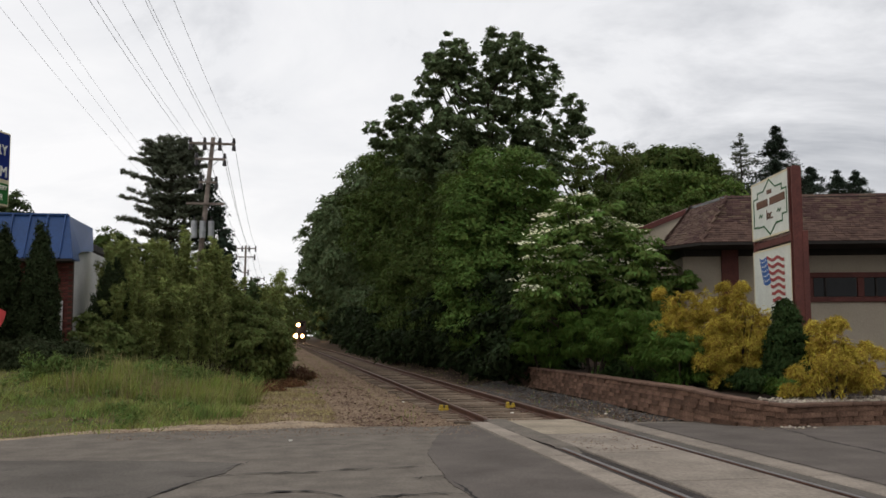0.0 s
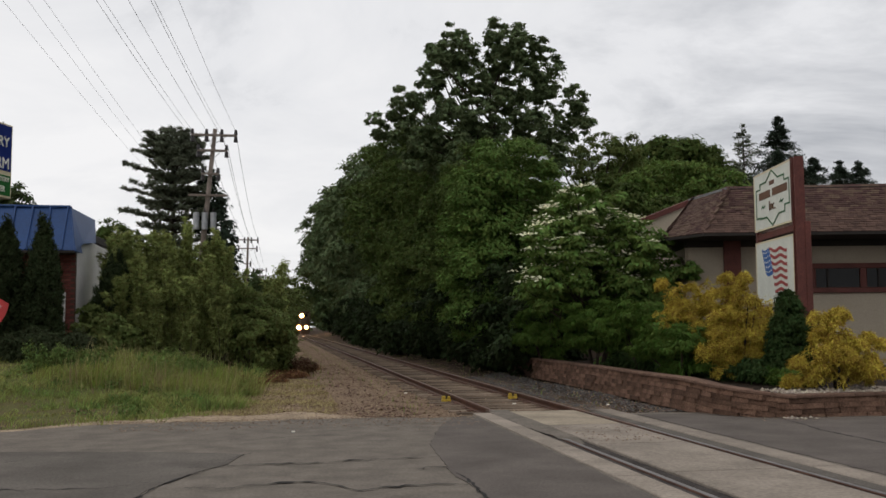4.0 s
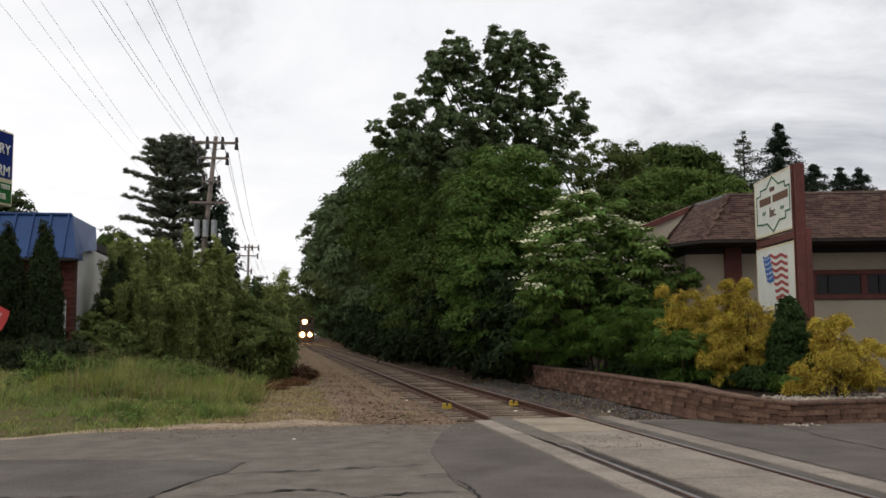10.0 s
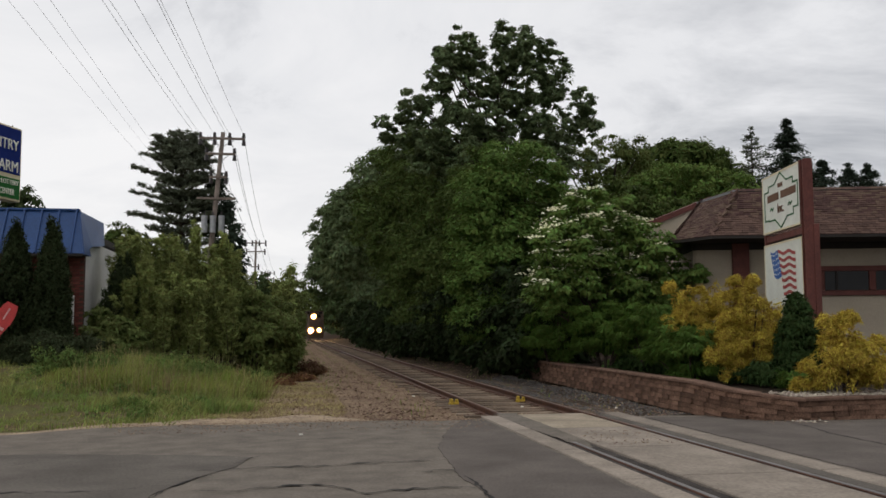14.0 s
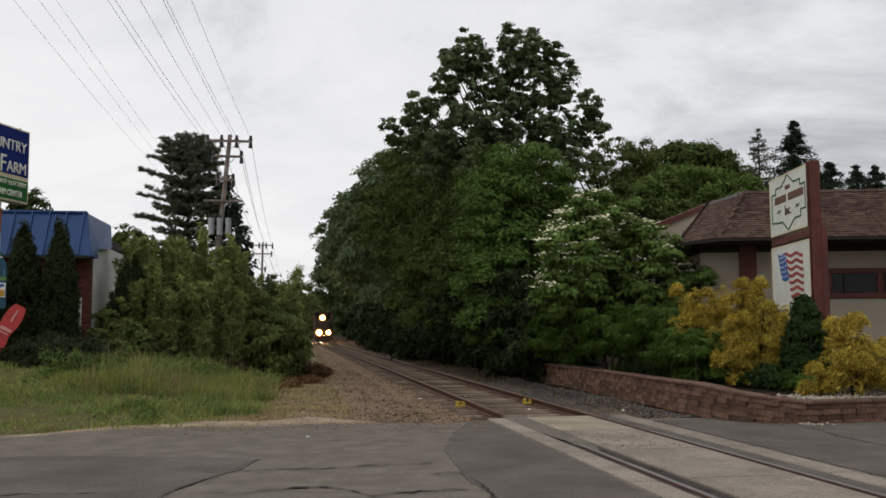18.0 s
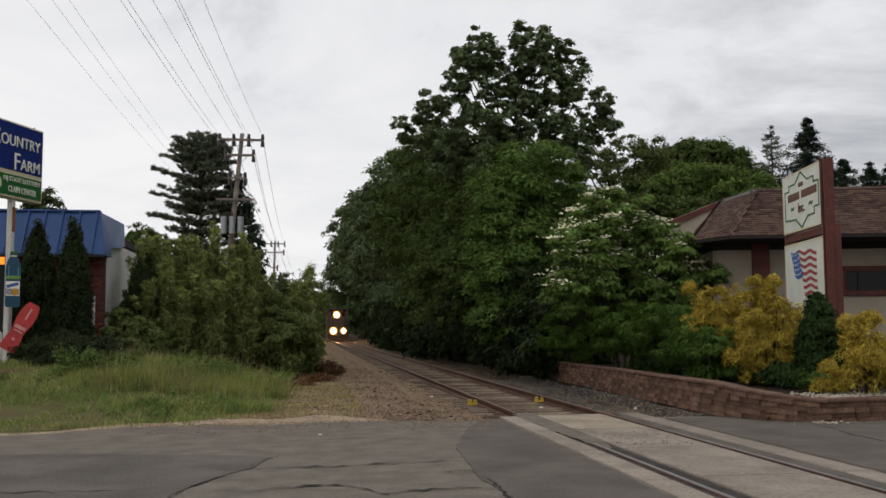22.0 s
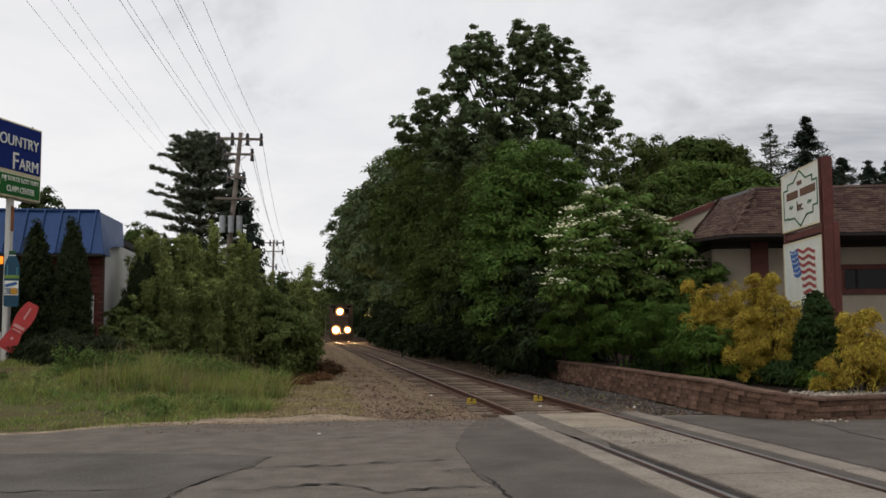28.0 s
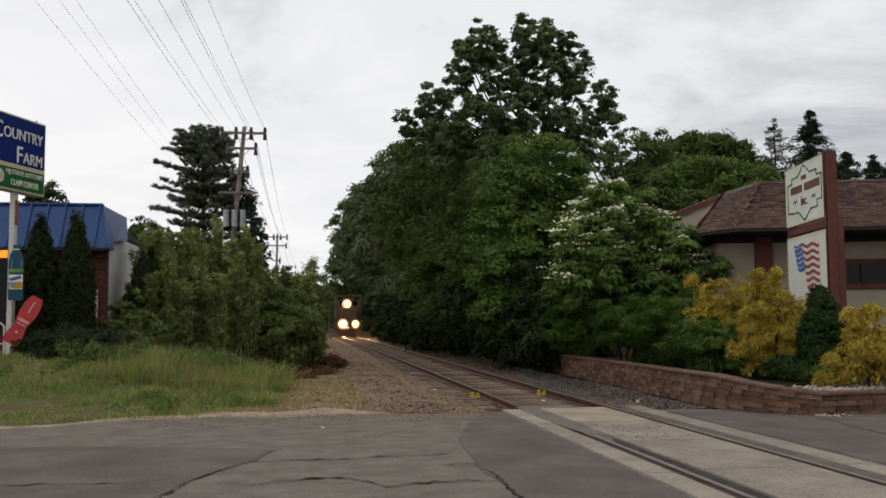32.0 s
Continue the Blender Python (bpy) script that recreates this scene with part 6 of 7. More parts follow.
    plumes = [(-5.0, 30.3, 3.9, 0.40), (-4.72, 29.9, 3.95, 0.42), (-4.75, 29.4, 3.5, 0.48), (-4.35, 29.0, 4.0, 0.46), (-3.9, 29.7, 3.9, 0.46), (-3.5, 29.1, 4.1, 0.46), (-3.1, 29.6, 3.8, 0.46), (-2.72, 29.0, 4.55, 0.42), (-2.35, 29.5, 3.9, 0.46), (-1.95, 29.0, 3.95, 0.42), (-1.65, 28.8, 3.6, 0.44),
              (-1.3, 29.2, 3.0, 0.5), (-4.45, 28.0, 2.7, 0.42), (-3.85, 27.8, 3.1, 0.42), (-3.45, 27.3, 2.2, 0.40), (-3.0, 27.8, 3.3, 0.42), (-2.45, 27.4, 2.5, 0.42), (-2.1, 27.9, 3.1, 0.42), (-1.6, 27.5, 2.2, 0.44)]
    for x, y, h, r in plumes:
        h *= 0.93 + 0.1 * RNG.random()
        b = root("willow_bush", x, y, 0.45, wl, "bush", "willow thicket")
        at, along = [], []
        for k in range(13):
            a0, lean = 2.4 * k + RNG.random(), r * (0.1 + 1.15 * RNG.random())
            tall = h * (1.02 - 0.62 * RNG.random() * min(1, lean / r))
            foot = np.array([0.25 * lean * math.cos(a0), 0.25 * lean * math.sin(a0), -0.05])
            tip = np.array([lean * math.cos(a0), lean * math.sin(a0), tall])
            mid = foot * 0.5 + tip * 0.5 - np.array([0.2 * lean * math.cos(a0), 0.2 * lean * math.sin(a0), 0.0])
            part("stem", path_tube([foot, mid, tip], 0.016, 0.003, 4), "bark", b)
            # side twigs that rise from the stem, each with its leaves round it
            nt = int(9 * tall)
            f = 0.1 + 0.88 * (np.arange(nt) + RNG.random(nt)) / nt
            p = foot + (tip - foot) * f[:, None] + 4 * (mid - (foot + tip) / 2) * (f * (1 - f))[:, None]
            ta = RNG.random(nt) * 6.283
            twig = np.stack([0.40 * np.cos(ta), 0.40 * np.sin(ta), 1.0 + 0.6 * RNG.random(nt)], 1) * (0.40 * np.clip(1.12 - f, 0.1, 1) ** 0.45 * (0.5 + 0.7 * RNG.random(nt)))[:, None]
            j = RNG.integers(nt, size=int(255 * tall))
            g = RNG.random((len(j), 1)) ** 0.7
            droop = np.array([0, 0, -0.06]) * g * g
            side = unit(len(j)) * np.array([1, 1, 0.6])
            at.append(p[j] + twig[j] * g + droop + side * 0.065)
            along.append(twig[j] * 1.6 + side * 0.6)
        at, along = np.concatenate(at), np.concatenate(along)
        w = RNG.normal(size=at.shape) * 0.6 + np.array([0, -0.2, 0.9])
        part("foliage", leaf_mesh("foliage", "leaf_willow", at, w, 0.115 * (0.6 + 0.8 * RNG.random(len(at))), 0.22, along), "leaf_willow", b)
    for x, y, r, h in ((-4.95, 26.9, 0.55, 1.5), (-4.35, 27.0, 0.5, 1.2)):
        bush("bush", x, y, 0.55, [(0, 0, h * 0.5, r, r, h * 0.5), (0.1, -0.2, h * 0.3, r * 1.1, r, h * 0.3)], "leaf_bush", "leafy green bush between the thicket and the shop", n_clumps=260, per=70, clump=0.16, size=0.085, shell=0.7,
             puffs=26, puff=0.4)
    bl = "dense green bush at the edge of the trackside gravel"
    for x, y, h, r in [(-0.75, 28.2, 2.3, 0.95), (-0.35, 30.6, 1.9, 0.7), (-0.5, 33.4, 2.3, 0.8), (-0.5, 37.5, 2.2, 0.9), (-0.7, 43.0, 2.6, 1.1), (-0.8, 51.0, 2.8, 1.3), (-0.9, 62.0, 3.2, 1.5), (-0.9, 77.0, 3.6, 1.7),
                       (-1.0, 95.0, 4.4, 2.0), (-1.0, 118.0, 5.6, 2.4), (-0.9, 146.0, 7.0, 2.8), (-0.9, 175.0, 8.6, 3.0), (-0.6, 205.0, 10.5, 3.2), (1.0, 235.0, 12.0, 5.0), (6.0, 262.0, 14.0, 6.0), (14.5, 250.0, 15.0, 6.0)]:
        s = 0.085 + 0.0022 * max(0, y - 28)
        bush("bush", x, y, 0.0 if x > -0.4 else 0.08, [(0, 0, h * 0.42, r, r * 1.3, h * 0.42), (-0.1, 0, h * 0.75, r * 0.6, r * 0.8, h * 0.28)], "leaf_bush", bl, n_clumps=280 if y < 40 else 160, per=90 if y < 40 else 60, clump=s * 2.4, size=s * 0.8,
             group="bushes along the track", shell=0.75, puffs=30, puff=0.4)
    # slender plume of leaves against the sky
    bush("sapling", -0.3, 35.3, 0.0, [(0.0, 0, 1.8, 0.5, 0.4, 1.0), (0.15, 0, 2.8, 0.35, 0.3, 0.6), (0.38, 0, 3.5, 0.14, 0.15, 0.4)], "leaf_willow", "slender leafy sapling at the track's edge", n_clumps=130, per=40, clump=0.2, size=0.13,
         slim=0.3, flat=1.3, up=0.2)
    for x, y in ((-0.35, 26.6), (0.25, 28.4), (-0.9, 24.9), (0.75, 33.5)):
        bush("dead_brush", x, y, float(ground_z(x, y)) - 0.03, [(0, 0, 0.12, 0.55, 0.5, 0.14)], "russet", "low tangle of russet dead weeds beside the gravel", "brush", n_clumps=90, per=44, clump=0.13, size=0.085, slim=0.2,
             group="dead weeds")
    bush("dead_brush", 0.62, 31.0, -0.05, [(0, 0, 0.22, 0.5, 0.6, 0.28)], "dead_brush", "low heap of dead brown brush by the gravel", "brush", n_clumps=120, per=40, clump=0.14, size=0.10, slim=0.2)
    # yews below the arborvitae
    for x, y, r, h in [(-6.35, 24.5, 0.6, 0.8), (-5.75, 24.4, 0.75, 0.95), (-5.15, 24.9, 0.65, 0.85)]:
        bush("yew", x, y, 0.58, [(0, 0, h * 0.4, r, r * 0.8, h * 0.5)], "leaf_yew", "low dark yew shrub in front of the shop", "shrub", n_clumps=240, per=46, clump=0.16, size=0.07, slim=0.3, shell=0.7, group="yews")
    tree("tree", -16.6, 63.0, 0.5, 10.6, [(0, 0, 8.6, 1.2, 1.2, 1.5), (-0.9, 0, 7.0, 1.3, 1.2, 1.4), (0.8, 0, 6.8, 1.3, 1.2, 1.4), (0, 0, 5.0, 1.8, 1.4, 1.8)], "leaf_far", "small tree rising behind the shop roof", n_clumps=380, per=40, jitter=0.05, shell=0.4,
         clump=0.42, size=0.2, trunk_r=0.16, n_limbs=12)
    tree("tree", -10.6, 61.8, 0.5, 8.0, [(0.2, 0, 6.6, 1.2, 1.0, 1.3), (-0.9, 0, 5.6, 1.1, 1.0, 1.4), (1.3, 0, 5.8, 1.2, 1.0, 1.5), (0.3, 0, 4.4, 2.0, 1.0, 1.5)], "leaf_row", "small dark tree between the shop and the pine", n_clumps=240, per=44,
         clump=0.34, size=0.17, trunk_r=0.12, n_limbs=10, jitter=0.05, shell=0.4)
    for x, y, h in ((-6.3, 131.0, 9.0), (-4.4, 134.0, 9.4), (-3.0, 138.0, 9.6), (-1.5, 141.0, 8.6)):
        tree("tree", x, y, 0.1, h, [(0, 0, h * 0.80, 0.9, 1.2, h * 0.18), (-0.3, 0, h * 0.55, 1.2, 1.4, h * 0.22), (0.2, 0, h * 0.28, 1.3, 1.5, h * 0.24)], "leaf_far", "dark distant tree beyond the far utility pole", n_clumps=130, per=44,
             clump=0.55, size=0.36, trunk_r=0.14, n_limbs=8, group="trees beyond the poles", jitter=0.05, shell=0.35)
    # woods that close the view
    lob = [(x, 0, 4 + 2 * math.sin(x), 7, 5, 5 + 1.6 * math.sin(x * 0.7)) for x in np.arange(-70, 90, 8.0)]
    me, c = leafy("far_woods", "leaf_far", lob, 1100, 30, 1.8, 1.0, shell=0.6)
    o = part("far_woods", me, "leaf_far")
    o.matrix_basis = pose(0, 300, 0)
    tagged(o, "distant woods at the end of the railway line", "woods", kind="stuff")
    lob = [(0, y, 3.4 + math.sin(y), 3.5, 6, 4 + 0.8 * math.sin(y * 0.7)) for y in np.arange(0, 130, 8.0)]
    me, c = leafy("woodland_edge", "leaf_far", lob, 700, 30, 0.9, 0.46, shell=0.6, jitter=0.03)
    o = part("woodland_edge", me, "leaf_far")
    o.matrix_basis = pose(-9.2, 88, 0)
    tagged(o, "leafy woodland edge beyond the utility poles", "woods", kind="stuff")
    lob = [(x, 0, 3.4 + math.sin(x), 3.5, 3, 4.2 + 0.8 * math.sin(x * 0.9)) for x in np.arange(-30, 14, 4.0)]
    me, c = leafy("shop_woods", "leaf_far", lob, 700, 34, 0.6, 0.32, shell=0.6, jitter=0.02)
    o = part("shop_woods", me, "leaf_far")
    o.matrix_basis = pose(-18, 66, 0)
    tagged(o, "leafy trees behind the shop roof", "woods", kind="stuff")


def build_grass():
    def blades(name, n, place, h, material, label, width=0.006, lean=0.35):
        p = place(n)
        n = len(p)
        a = RNG.random(n) * 6.283
        hh = h * (0.45 + 0.8 * RNG.random(n))
        hh = hh * p[:, 3] if p.shape[1] > 3 else hh
        p = p[:, :3]
        s = np.stack([np.cos(a), np.sin(a), 0 * a], 1) * width
        d = np.stack([np.cos(a * 2.3), np.sin(a * 2.3), 0 * a], 1) * (lean * hh * RNG.random(n))[:, None]
        up = np.array([0, 0, 1.0]) * hh[:, None]
        v = np.stack([p - s, p + s, p + up * 0.6 + d * 0.4 + s * 0.8, p + up * 0.6 + d * 0.4 - s * 0.8, p + up + d], 1)
        q = np.arange(n)[:, None] * 5
        idx = np.concatenate([q + np.array([[0, 1, 2, 3]]), q + np.array([[3, 2, 4]])], 1).ravel()
        o = part(name, raw_mesh(name, v.reshape(-1, 3), np.tile([4, 3], n), idx, material), material)
        tagged(o, label, "grass", kind="stuff")

    def verge(n):
        k = n // 14
        ty = 14.6 + 13.5 * RNG.random(k) ** 0.9
        tx = -19 + 18.6 * RNG.random(k)
        lump = np.sin(0.9 * tx + 0.5 * ty) * np.sin(1.1 * ty - 0.3 * tx) + 0.5 * np.sin(2.3 * tx - 1.9 * ty)
        patchy = 0.55 + 0.45 * np.sin(2.1 * tx + 1.3 * ty) * np.sin(1.7 * ty - 0.8 * tx + 1)
        size = 0.05 + 0.08 * RNG.random(k) + 0.07 * lump + 0.12 * step(16.8, 18.5, ty) * step(-4.8, -3.4, tx) * patchy + (0.12 + 0.34 * RNG.random(k)) * step(18.8, 22.0, ty) * step(-5.2, -3.8, tx) * patchy
        i = np.repeat(np.arange(k), 14)
        x, y = tx[i] + 0.09 * RNG.normal(size=len(i)), ty[i] + 0.09 * RNG.normal(size=len(i))
        edge = -0.7 - 0.9 * step(19, 15, y) + 0.35 * np.sin(2.1 * y) + 0.3 * np.sin(5 * y)
        front = 15.6 - 0.55 * step(-1.6, -2.8, x) - 0.70 * step(-2.8, -5.5, x) + 0.25 * np.sin(1.3 * x) + 0.15 * np.sin(4.7 * x)
        ok = (x < edge) & (y > front) & (RNG.random(k)[i] < 0.2 + 0.8 * step(front, front + 1.6, y)) & (RNG.random(k)[i] < 0.78 + 0.55 * lump[i])
        x, y = x[ok], y[ok]
        return np.stack([x, y, ground_z(x, y), np.clip(size[i][ok], 0.05, 1) / 0.42], 1)

    blades("verge_grass", 108000, verge, 0.42, "grass", "uneven green grass on the bank before the shop", 0.008, 1.5)

    def lush(n):
        k = n // 20
        tx, ty = -5.0 + 3.9 * RNG.random(k), 20.6 + 4.6 * RNG.random(k)
        lump = 0.75 + 0.35 * np.sin(2.2 * tx + 0.9 * ty) * np.sin(1.6 * ty - 0.7 * tx) + 0.2 * RNG.normal(size=k)
        i = np.repeat(np.arange(k), 20)
        x, y = tx[i] + 0.10 * RNG.normal(size=len(i)), ty[i] + 0.10 * RNG.normal(size=len(i))
        return np.stack([x, y, ground_z(x, y), np.clip(lump[i], 0.25, 1.5) * (0.5 + 0.5 * step(-5.0, -3.6, x))], 1)

    blades("lush_grass", 13000, lush, 0.44, "grass_lush", "tall fresh green grass before the willow thicket", 0.008, 0.7)
    blades("verge_straw", 7000, verge, 0.30, "grass_dry", "dry straw among the green grass of the bank", 0.006, 0.8)
    # broad weeds before the thicket and on the bank
    lob = [(-5.0 + 4.2 * RNG.random(), 22.0 + 4.4 * RNG.random(), 0.46 + 0.2 * RNG.random(), 0.5, 0.5, 0.28) for k in range(15)]
    lob += [(-9 + 8 * RNG.random(), 16.5 + 6 * RNG.random(), 0.22 + 0.2 * RNG.random(), 0.26, 0.26, 0.12) for k in range(44)]
    me, c = leafy("weeds", "weed", [(x, y, z + float(ground_z(x, y)) - 0.35, a, b_, c_) for x, y, z, a, b_, c_ in lob], 900, 44, 0.14, 0.09, slim=0.22, up=0.3, shell=0.3, low=-0.1, flat=1.3, rise=0.8)
    tagged(part("weeds", me, "weed"), "rank green weeds before the willow thicket", "weeds", kind="stuff")

    def dry(n):
        y = 15.3 + 12 * RNG.random(n)
        x = -2.6 + 3.7 * RNG.random(n) - 0.5 * step(18, 15, y)
        ok = RNG.random(n) < 0.25 + 0.45 * np.sin(2 * x + 1.3 * y) * np.sin(1.1 * y - x) + 0.5 * step(17.5, 20.5, y) * step(0.6, -0.6, x) + 0.55 * step(16.6, 17.4, y) * step(20.6, 19.4, y) * step(0.4, -0.2, x)
        x, y = x[ok], y[ok]
        return np.stack([x, y, ground_z(x, y), 0.5 + 0 * x], 1)

    blades("dry_grass", 36000, dry, 0.10, "grass_dry", "dry straw-coloured grass at the gravel's edge", 0.007, 1.6)

    def stalks(n):
        x = -4.5 + 3.6 * RNG.random(n)
        y = 20.0 + 5.5 * RNG.random(n)
        return np.stack([x, y, ground_z(x, y), 1 + 0 * x], 1)

    blades("tall_grass", 1300, stalks, 0.58, "grass_dry", "tall seeding grass before the willow thicket", 0.0045)

    def weeds(n):
        y = np.concatenate([16.2 + 60 * RNG.random(n // 2), 24 + 50 * RNG.random(n - n // 2)])
        x = np.concatenate([TRACK_X + RNG.choice([-1.9, 1.9], n // 2) + 0.3 * RNG.normal(size=n // 2), 0.5 + 1.2 * RNG.random(n - n // 2)])
        return np.stack([x, y, ground_z(x, y), 0.5 + 0 * x], 1)

    def debris(n):
        y = 15.7 + 22 * RNG.random(n) ** 1.6
        x = -1.0 + 4.4 * RNG.random(n)
        return np.stack([x, y, ground_z(x, y) + 0.02], 1)

    at = debris(4200)
    up = RNG.normal(size=(len(at), 3)) * 0.2 + np.array([0, 0, 1.0])
    o = part("leaf_litter", leaf_mesh("leaf_litter", "dead_brush", at, up, 0.02 + 0.10 * RNG.random(len(at)) ** 3, 0.3), "dead_brush")
    tagged(o, "dead leaves and twigs scattered on the trackside gravel", "leaf litter", kind="stuff")

    blades("trackside_weeds", 1500, weeds, 0.2, "grass", "thin weeds in the trackside gravel")


build_trees()
build_conifers()
build_shrubs()
build_grass()
build_ballast()


# ---- small trackside things ----
def build_clamps():
    for x, y, rz in ((TRACK_X - 0.93, 20.0, 8), (TRACK_X + 0.62, 20.45, -6)):
        c = root("rail_clamp", x, y, -0.13, "small yellow-painted bracket clamped beside the rail", "rail bracket", "yellow rail brackets", rz)
        part("base", box(0, 0, 0.03, 0.20, 0.12, 0.06, bevel=0.01), "yellow_paint", c)
        part("lug", box(-0.055, 0.0, 0.09, 0.07, 0.10, 0.08, bevel=0.012), "yellow_paint", c)
        part("lug", box(0.06, 0.0, 0.085, 0.06, 0.10, 0.06, bevel=0.012), "yellow_paint", c)
        part("bolt", tube((0.0, 0, 0.06), (0.0, 0, 0.14), 0.018, 0.018, 6), "steel", c)
    for x, y, s in ((5.3, 17.8, 0.05), (4.7, 19.0, 0.04), (3.0, 23.0, 0.045), (-2.0, 15.9, 0.035), (0.2, 13.6, 0.03), (6.4, 18.2, 0.05)):
        o = part("litter", box(0, 0, 0, s * 1.6, s, s * 0.5, bevel=s * 0.12), "letter_white")
        o.matrix_basis = pose(x, y, (0.0 if y < 15 else float(ground_z(x, y))) + s * 0.25 + (0.03 if abs(x - TRACK_X) < 1 else 0), 0, 0, 40 * x)
        tagged(o, "small scrap of white litter on the ground", "litter", "scraps of litter")


def build_marker():
    m = root("track_marker", 2.35, 112.0, -0.05, "thin weathered wooden marker post beside the track", "marker post")
    part("post", tube((0, 0, -0.2), (0, 0, 3.3), 0.05, 0.045, 8), "wood_pole", m)
    part("collar", tube((0, 0, 3.05), (0, 0, 3.12), 0.085, 0.085, 8), "steel", m)


# ---- the locomotive ----
def build_locomotive():
    t = root("locomotive", TRACK_X, 198, 0, "dark diesel locomotive with lit headlight and ditch lights", "locomotive")
    part("underframe", box(0, 8.6, 1.25, 2.9, 17.0, 0.32, bevel=0.03), "loco_dark", t, "dark steel underframe")
    pil = part("pilot", box(0, 0.25, 0.85, 2.75, 0.16, 0.75, bevel=0.03), "loco_dark", t, "dark front pilot plate")
    part("snow_plough", prism([(-1.35, 0.12), (1.35, 0.12), (1.2, 0.55), (-1.2, 0.55)], 0.02, 0.18), "loco_dark", pil)
    part("coupler", box(0, -0.12, 0.88, 0.32, 0.6, 0.30, bevel=0.05), "steel", pil, "steel coupler")
    for s in (-1, 1):
        part("step_ladder", box(s * 1.25, 0.32, 0.75, 0.35, 0.35, 0.9, bevel=0.02), "loco_dark", t, "front steps")
        hr = tube((s * 1.32, 0.25, 1.4), (s * 1.32, 0.25, 2.45), 0.025, 0.025, 6)
        add_tube(hr, (s * 1.32, 0.25, 2.45), (s * 0.55, 0.22, 2.45), 0.025, 0.025, 6)
        add_tube(hr, (s * 1.42, 0.25, 2.35), (s * 1.42, 16.8, 2.35), 0.02, 0.02, 6)
        part("handrail", hr, "steel", t, "steel handrail")
    nose = box(0, 1.55, 2.28, 1.75, 1.7, 1.75, bevel=0.10)
    part("short_hood", nose, "loco_red", t, "low maroon nose")
    cab = part("cab", box(0, 3.35, 2.95, 2.95, 2.1, 3.05, bevel=0.12), "loco_red", t, "maroon cab")
    for s in (-1, 1):
        part("cab_window", box(s * 0.62, 2.28, 3.75, 0.70, 0.05, 0.55, bevel=0.04), "dark_glass", cab, "dark windscreen")
        part("side_window", box(s * 1.48, 3.35, 3.55, 0.05, 1.1, 0.6, bevel=0.03), "dark_glass", cab)
        part("number_board", box(s * 0.95, 2.27, 4.25, 0.55, 0.06, 0.24, bevel=0.02), "dark_glass", cab, "dark number board")
    part("cab_roof", box(0, 3.35, 4.52, 2.8, 2.3, 0.14, bevel=0.05), "loco_dark", cab)
    part("long_hood", box(0, 10.3, 2.85, 1.75, 12.0, 2.75, bevel=0.08), "loco_red", t, "long maroon engine hood")
    part("radiator", box(0, 14.2, 4.28, 1.9, 2.4, 0.35, bevel=0.04), "loco_dark", t)
    part("exhaust", box(0, 9.0, 4.32, 0.5, 0.9, 0.25, bevel=0.03), "steel", t)
    part("fuel_tank", box(0, 8.6, 0.72, 2.6, 4.2, 0.75, bevel=0.12), "loco_dark", t)
    for y in (3.1, 14.1):
        tr = part("truck", box(0, y, 0.62, 2.35, 3.6, 0.42, bevel=0.06), "steel", t, "steel wheel truck")
        for dy in (-1.35, 1.35):
            for s in (-1, 1):
                w = tube((s * 0.70, y + dy, 0.505), (s * 0.82, y + dy, 0.505), 0.50, 0.50, 24)
                add_tube(w, (s * 0.66, y + dy, 0.505), (s * 0.70, y + dy, 0.505), 0.53, 0.53, 24)
                part("wheel", w, "steel", tr, "steel wheel")
    # lamps, each with an emissive orange ring that paints its halo
    head = part("headlight", tube((-0.17, 2.22, 3.65), (-0.17, 2.00, 3.65), 0.58, 0.57, 20), "loco_dark", t, "headlight housing")
    part("reflector", tube((-0.17, 2.0, 3.65), (-0.17, 1.99, 3.65), HEAD_R + 0.20, HEAD_R + 0.20, 20), "reflector", head, "emissive ring painted as the lamp's halo")
    part("lens", tube((-0.17, 2.0, 3.65), (-0.17, 1.985, 3.65), HEAD_R, HEAD_R, 20), "lens_glass", head, "lit warm headlight lens")
    part("bulb", tube((-0.17, 1.99, 3.65), (-0.17, 1.975, 3.65), HEAD_R * 0.78, HEAD_R * 0.7, 20), "lamp", head, "glaring lamp in the headlight")
    for x, r in ((-0.69, DITCH_L), (0.69, DITCH_R)):
        d = part("ditch_light", tube((x, 0.17, 1.40), (x, -0.02, 1.40), r + 0.22, r + 0.21, 18), "loco_dark", t, "ditch light housing")
        part("reflector", tube((x, -0.02, 1.40), (x, -0.028, 1.40), r + 0.20, r + 0.20, 18), "reflector", d, "emissive ring painted as the lamp's halo")
        part("lens", tube((x, -0.02, 1.40), (x, -0.035, 1.40), r, r, 18), "lens_glass", d, "lit warm ditch light lens")
        part("bulb", tube((x, -0.03, 1.40), (x, -0.045, 1.40), r * 0.78, r * 0.7, 18), "lamp", d, "glaring lamp in the ditch light")
    return t


# lens radii, widened past true size to take in the glare
HEAD_R, DITCH_L, DITCH_R = 0.36, 0.40, 0.29


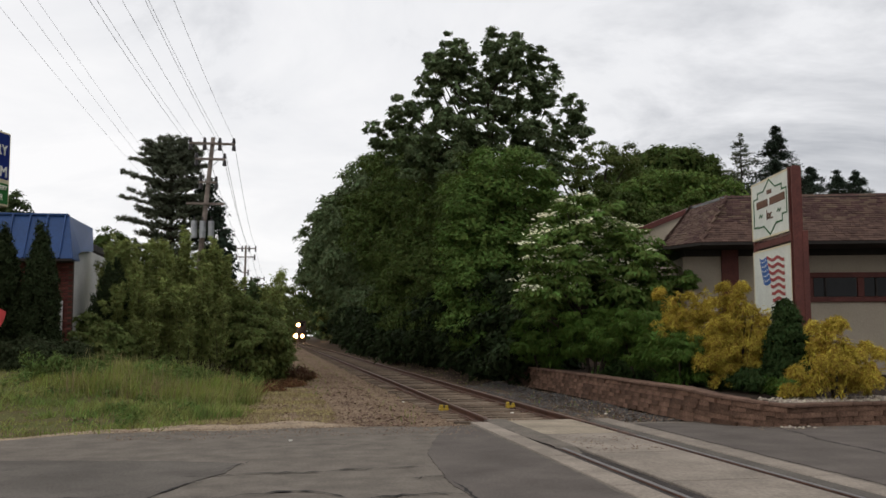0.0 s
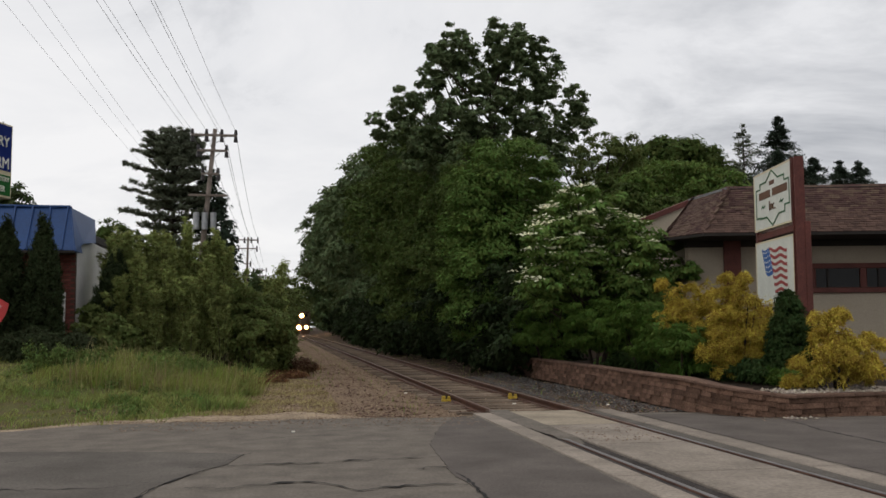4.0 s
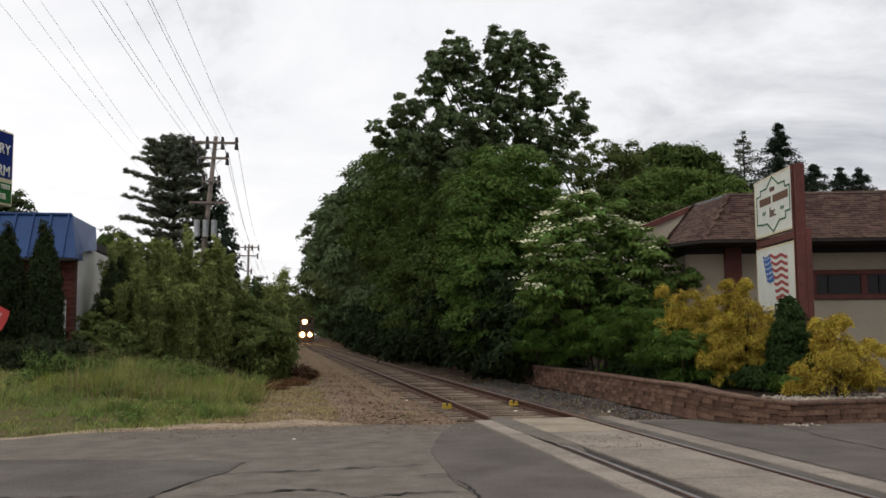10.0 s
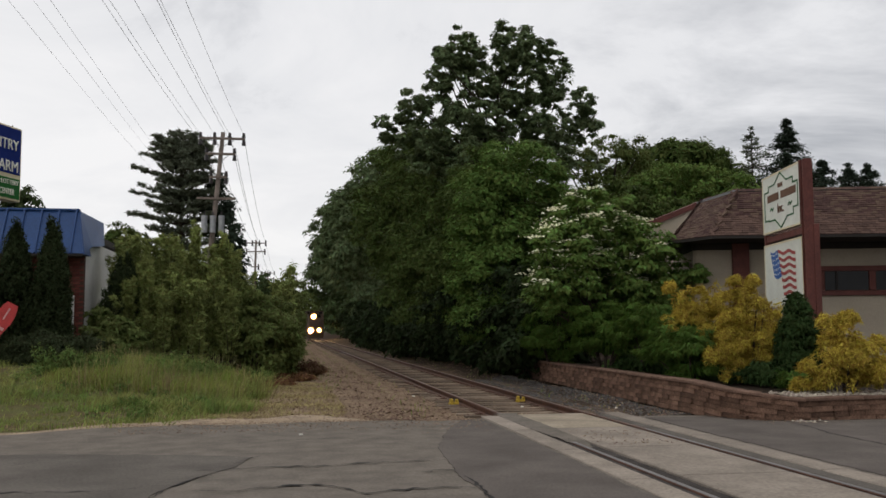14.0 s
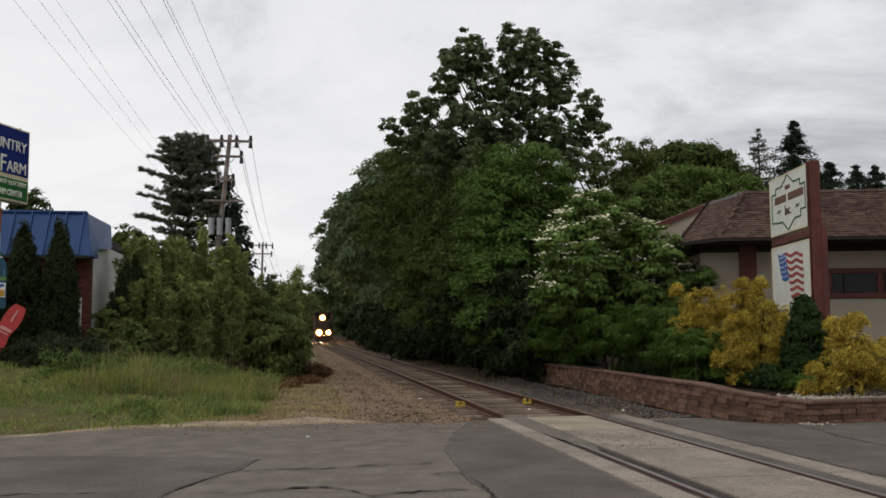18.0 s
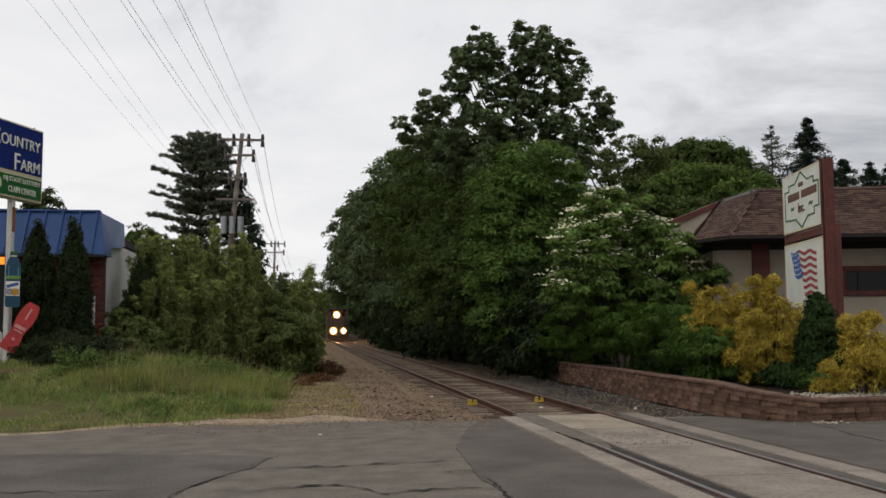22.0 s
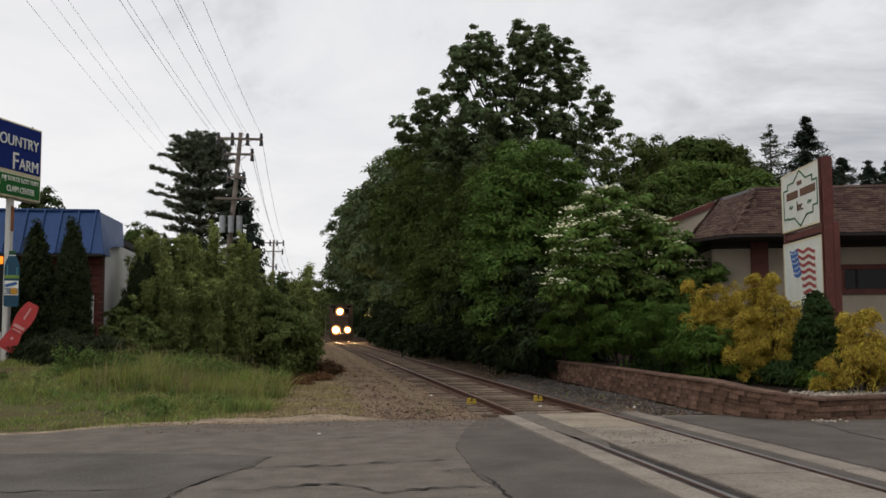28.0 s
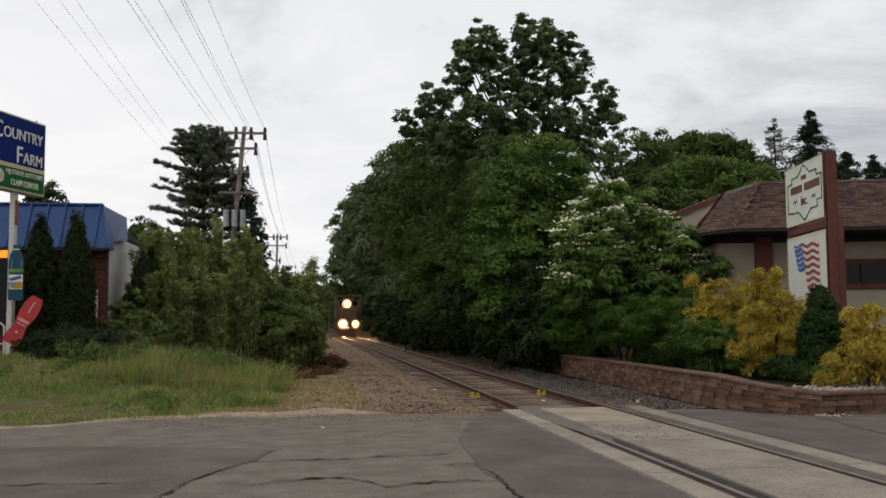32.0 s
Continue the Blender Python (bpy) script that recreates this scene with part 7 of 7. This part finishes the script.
def build_bird():
    b = root("bird", -100, 30, 12, "small dark bird flying past overhead", "bird")
    bm = bmesh.new()
    bmesh.ops.create_uvsphere(bm, u_segments=10, v_segments=6, radius=1, matrix=Matrix.Diagonal((0.085, 0.03, 0.03, 1)))
    part("body", bm, "bird", b)
    bm = bmesh.new()
    bmesh.ops.create_uvsphere(bm, u_segments=8, v_segments=5, radius=0.024, matrix=Matrix.Translation((0.088, 0, 0.012)))
    part("head", bm, "bird", b)
    part("beak", tube((0.108, 0, 0.01), (0.128, 0, 0.006), 0.006, 0.001, 5), "steel", b)
    part("tail", prism([(-0.07, 0.004), (-0.15, 0.008), (-0.15, 0.0), (-0.07, -0.006)], -0.022, 0.022), "bird", b)
    for s in (-1, 1):
        bm = bmesh.new()
        v = [bm.verts.new(p) for p in ((0.045, s * 0.015, 0.01), (-0.035, s * 0.015, 0.01), (-0.03, s * 0.09, 0.05), (-0.07, s * 0.19, 0.035), (0.02, s * 0.11, 0.055))]
        w = [bm.verts.new((p.co.x, p.co.y, p.co.z - 0.006)) for p in v]
        bm.faces.new(v)
        bm.faces.new(w[::-1])
        for i in range(5):
            j = (i + 1) % 5
            bm.faces.new((v[j], v[i], w[i], w[j]))
        bmesh.ops.recalc_face_normals(bm, faces=bm.faces)
        part("wing", bm, "bird", b)
    return b


build_clamps()
build_marker()
loco = build_locomotive()
bird = build_bird()


def motions():
    # the train comes on at about 2.9 m/s
    run = [(0.0, 198.5), (6.0, 181.0), (10.0, 168.5), (14.0, 157.0), (18.0, 145.0), (22.0, 133.5), (25.5, 124.0), (28.0, 117.3), (32.0, 106.0)]
    walk(loco, [(t, pose(TRACK_X, y, 0)) for t, y in run])
    # the bird crosses once, from the left, climbing
    walk(bird, [(t, pose(x, y, z, 0, -18, rz)) for t, x, y, z, rz in BIRD])


BIRD = [(0.0, -220.0, 60.0, 4.0, 0), (18.8, -4.49, 30.5, 8.15, 0), (19.0, -2.19, 30.1, 8.89, 0), (19.3, 1.64, 29.4, 10.85, 0), (32.0, 150.0, 20.0, 60.0, 0)]
motions()
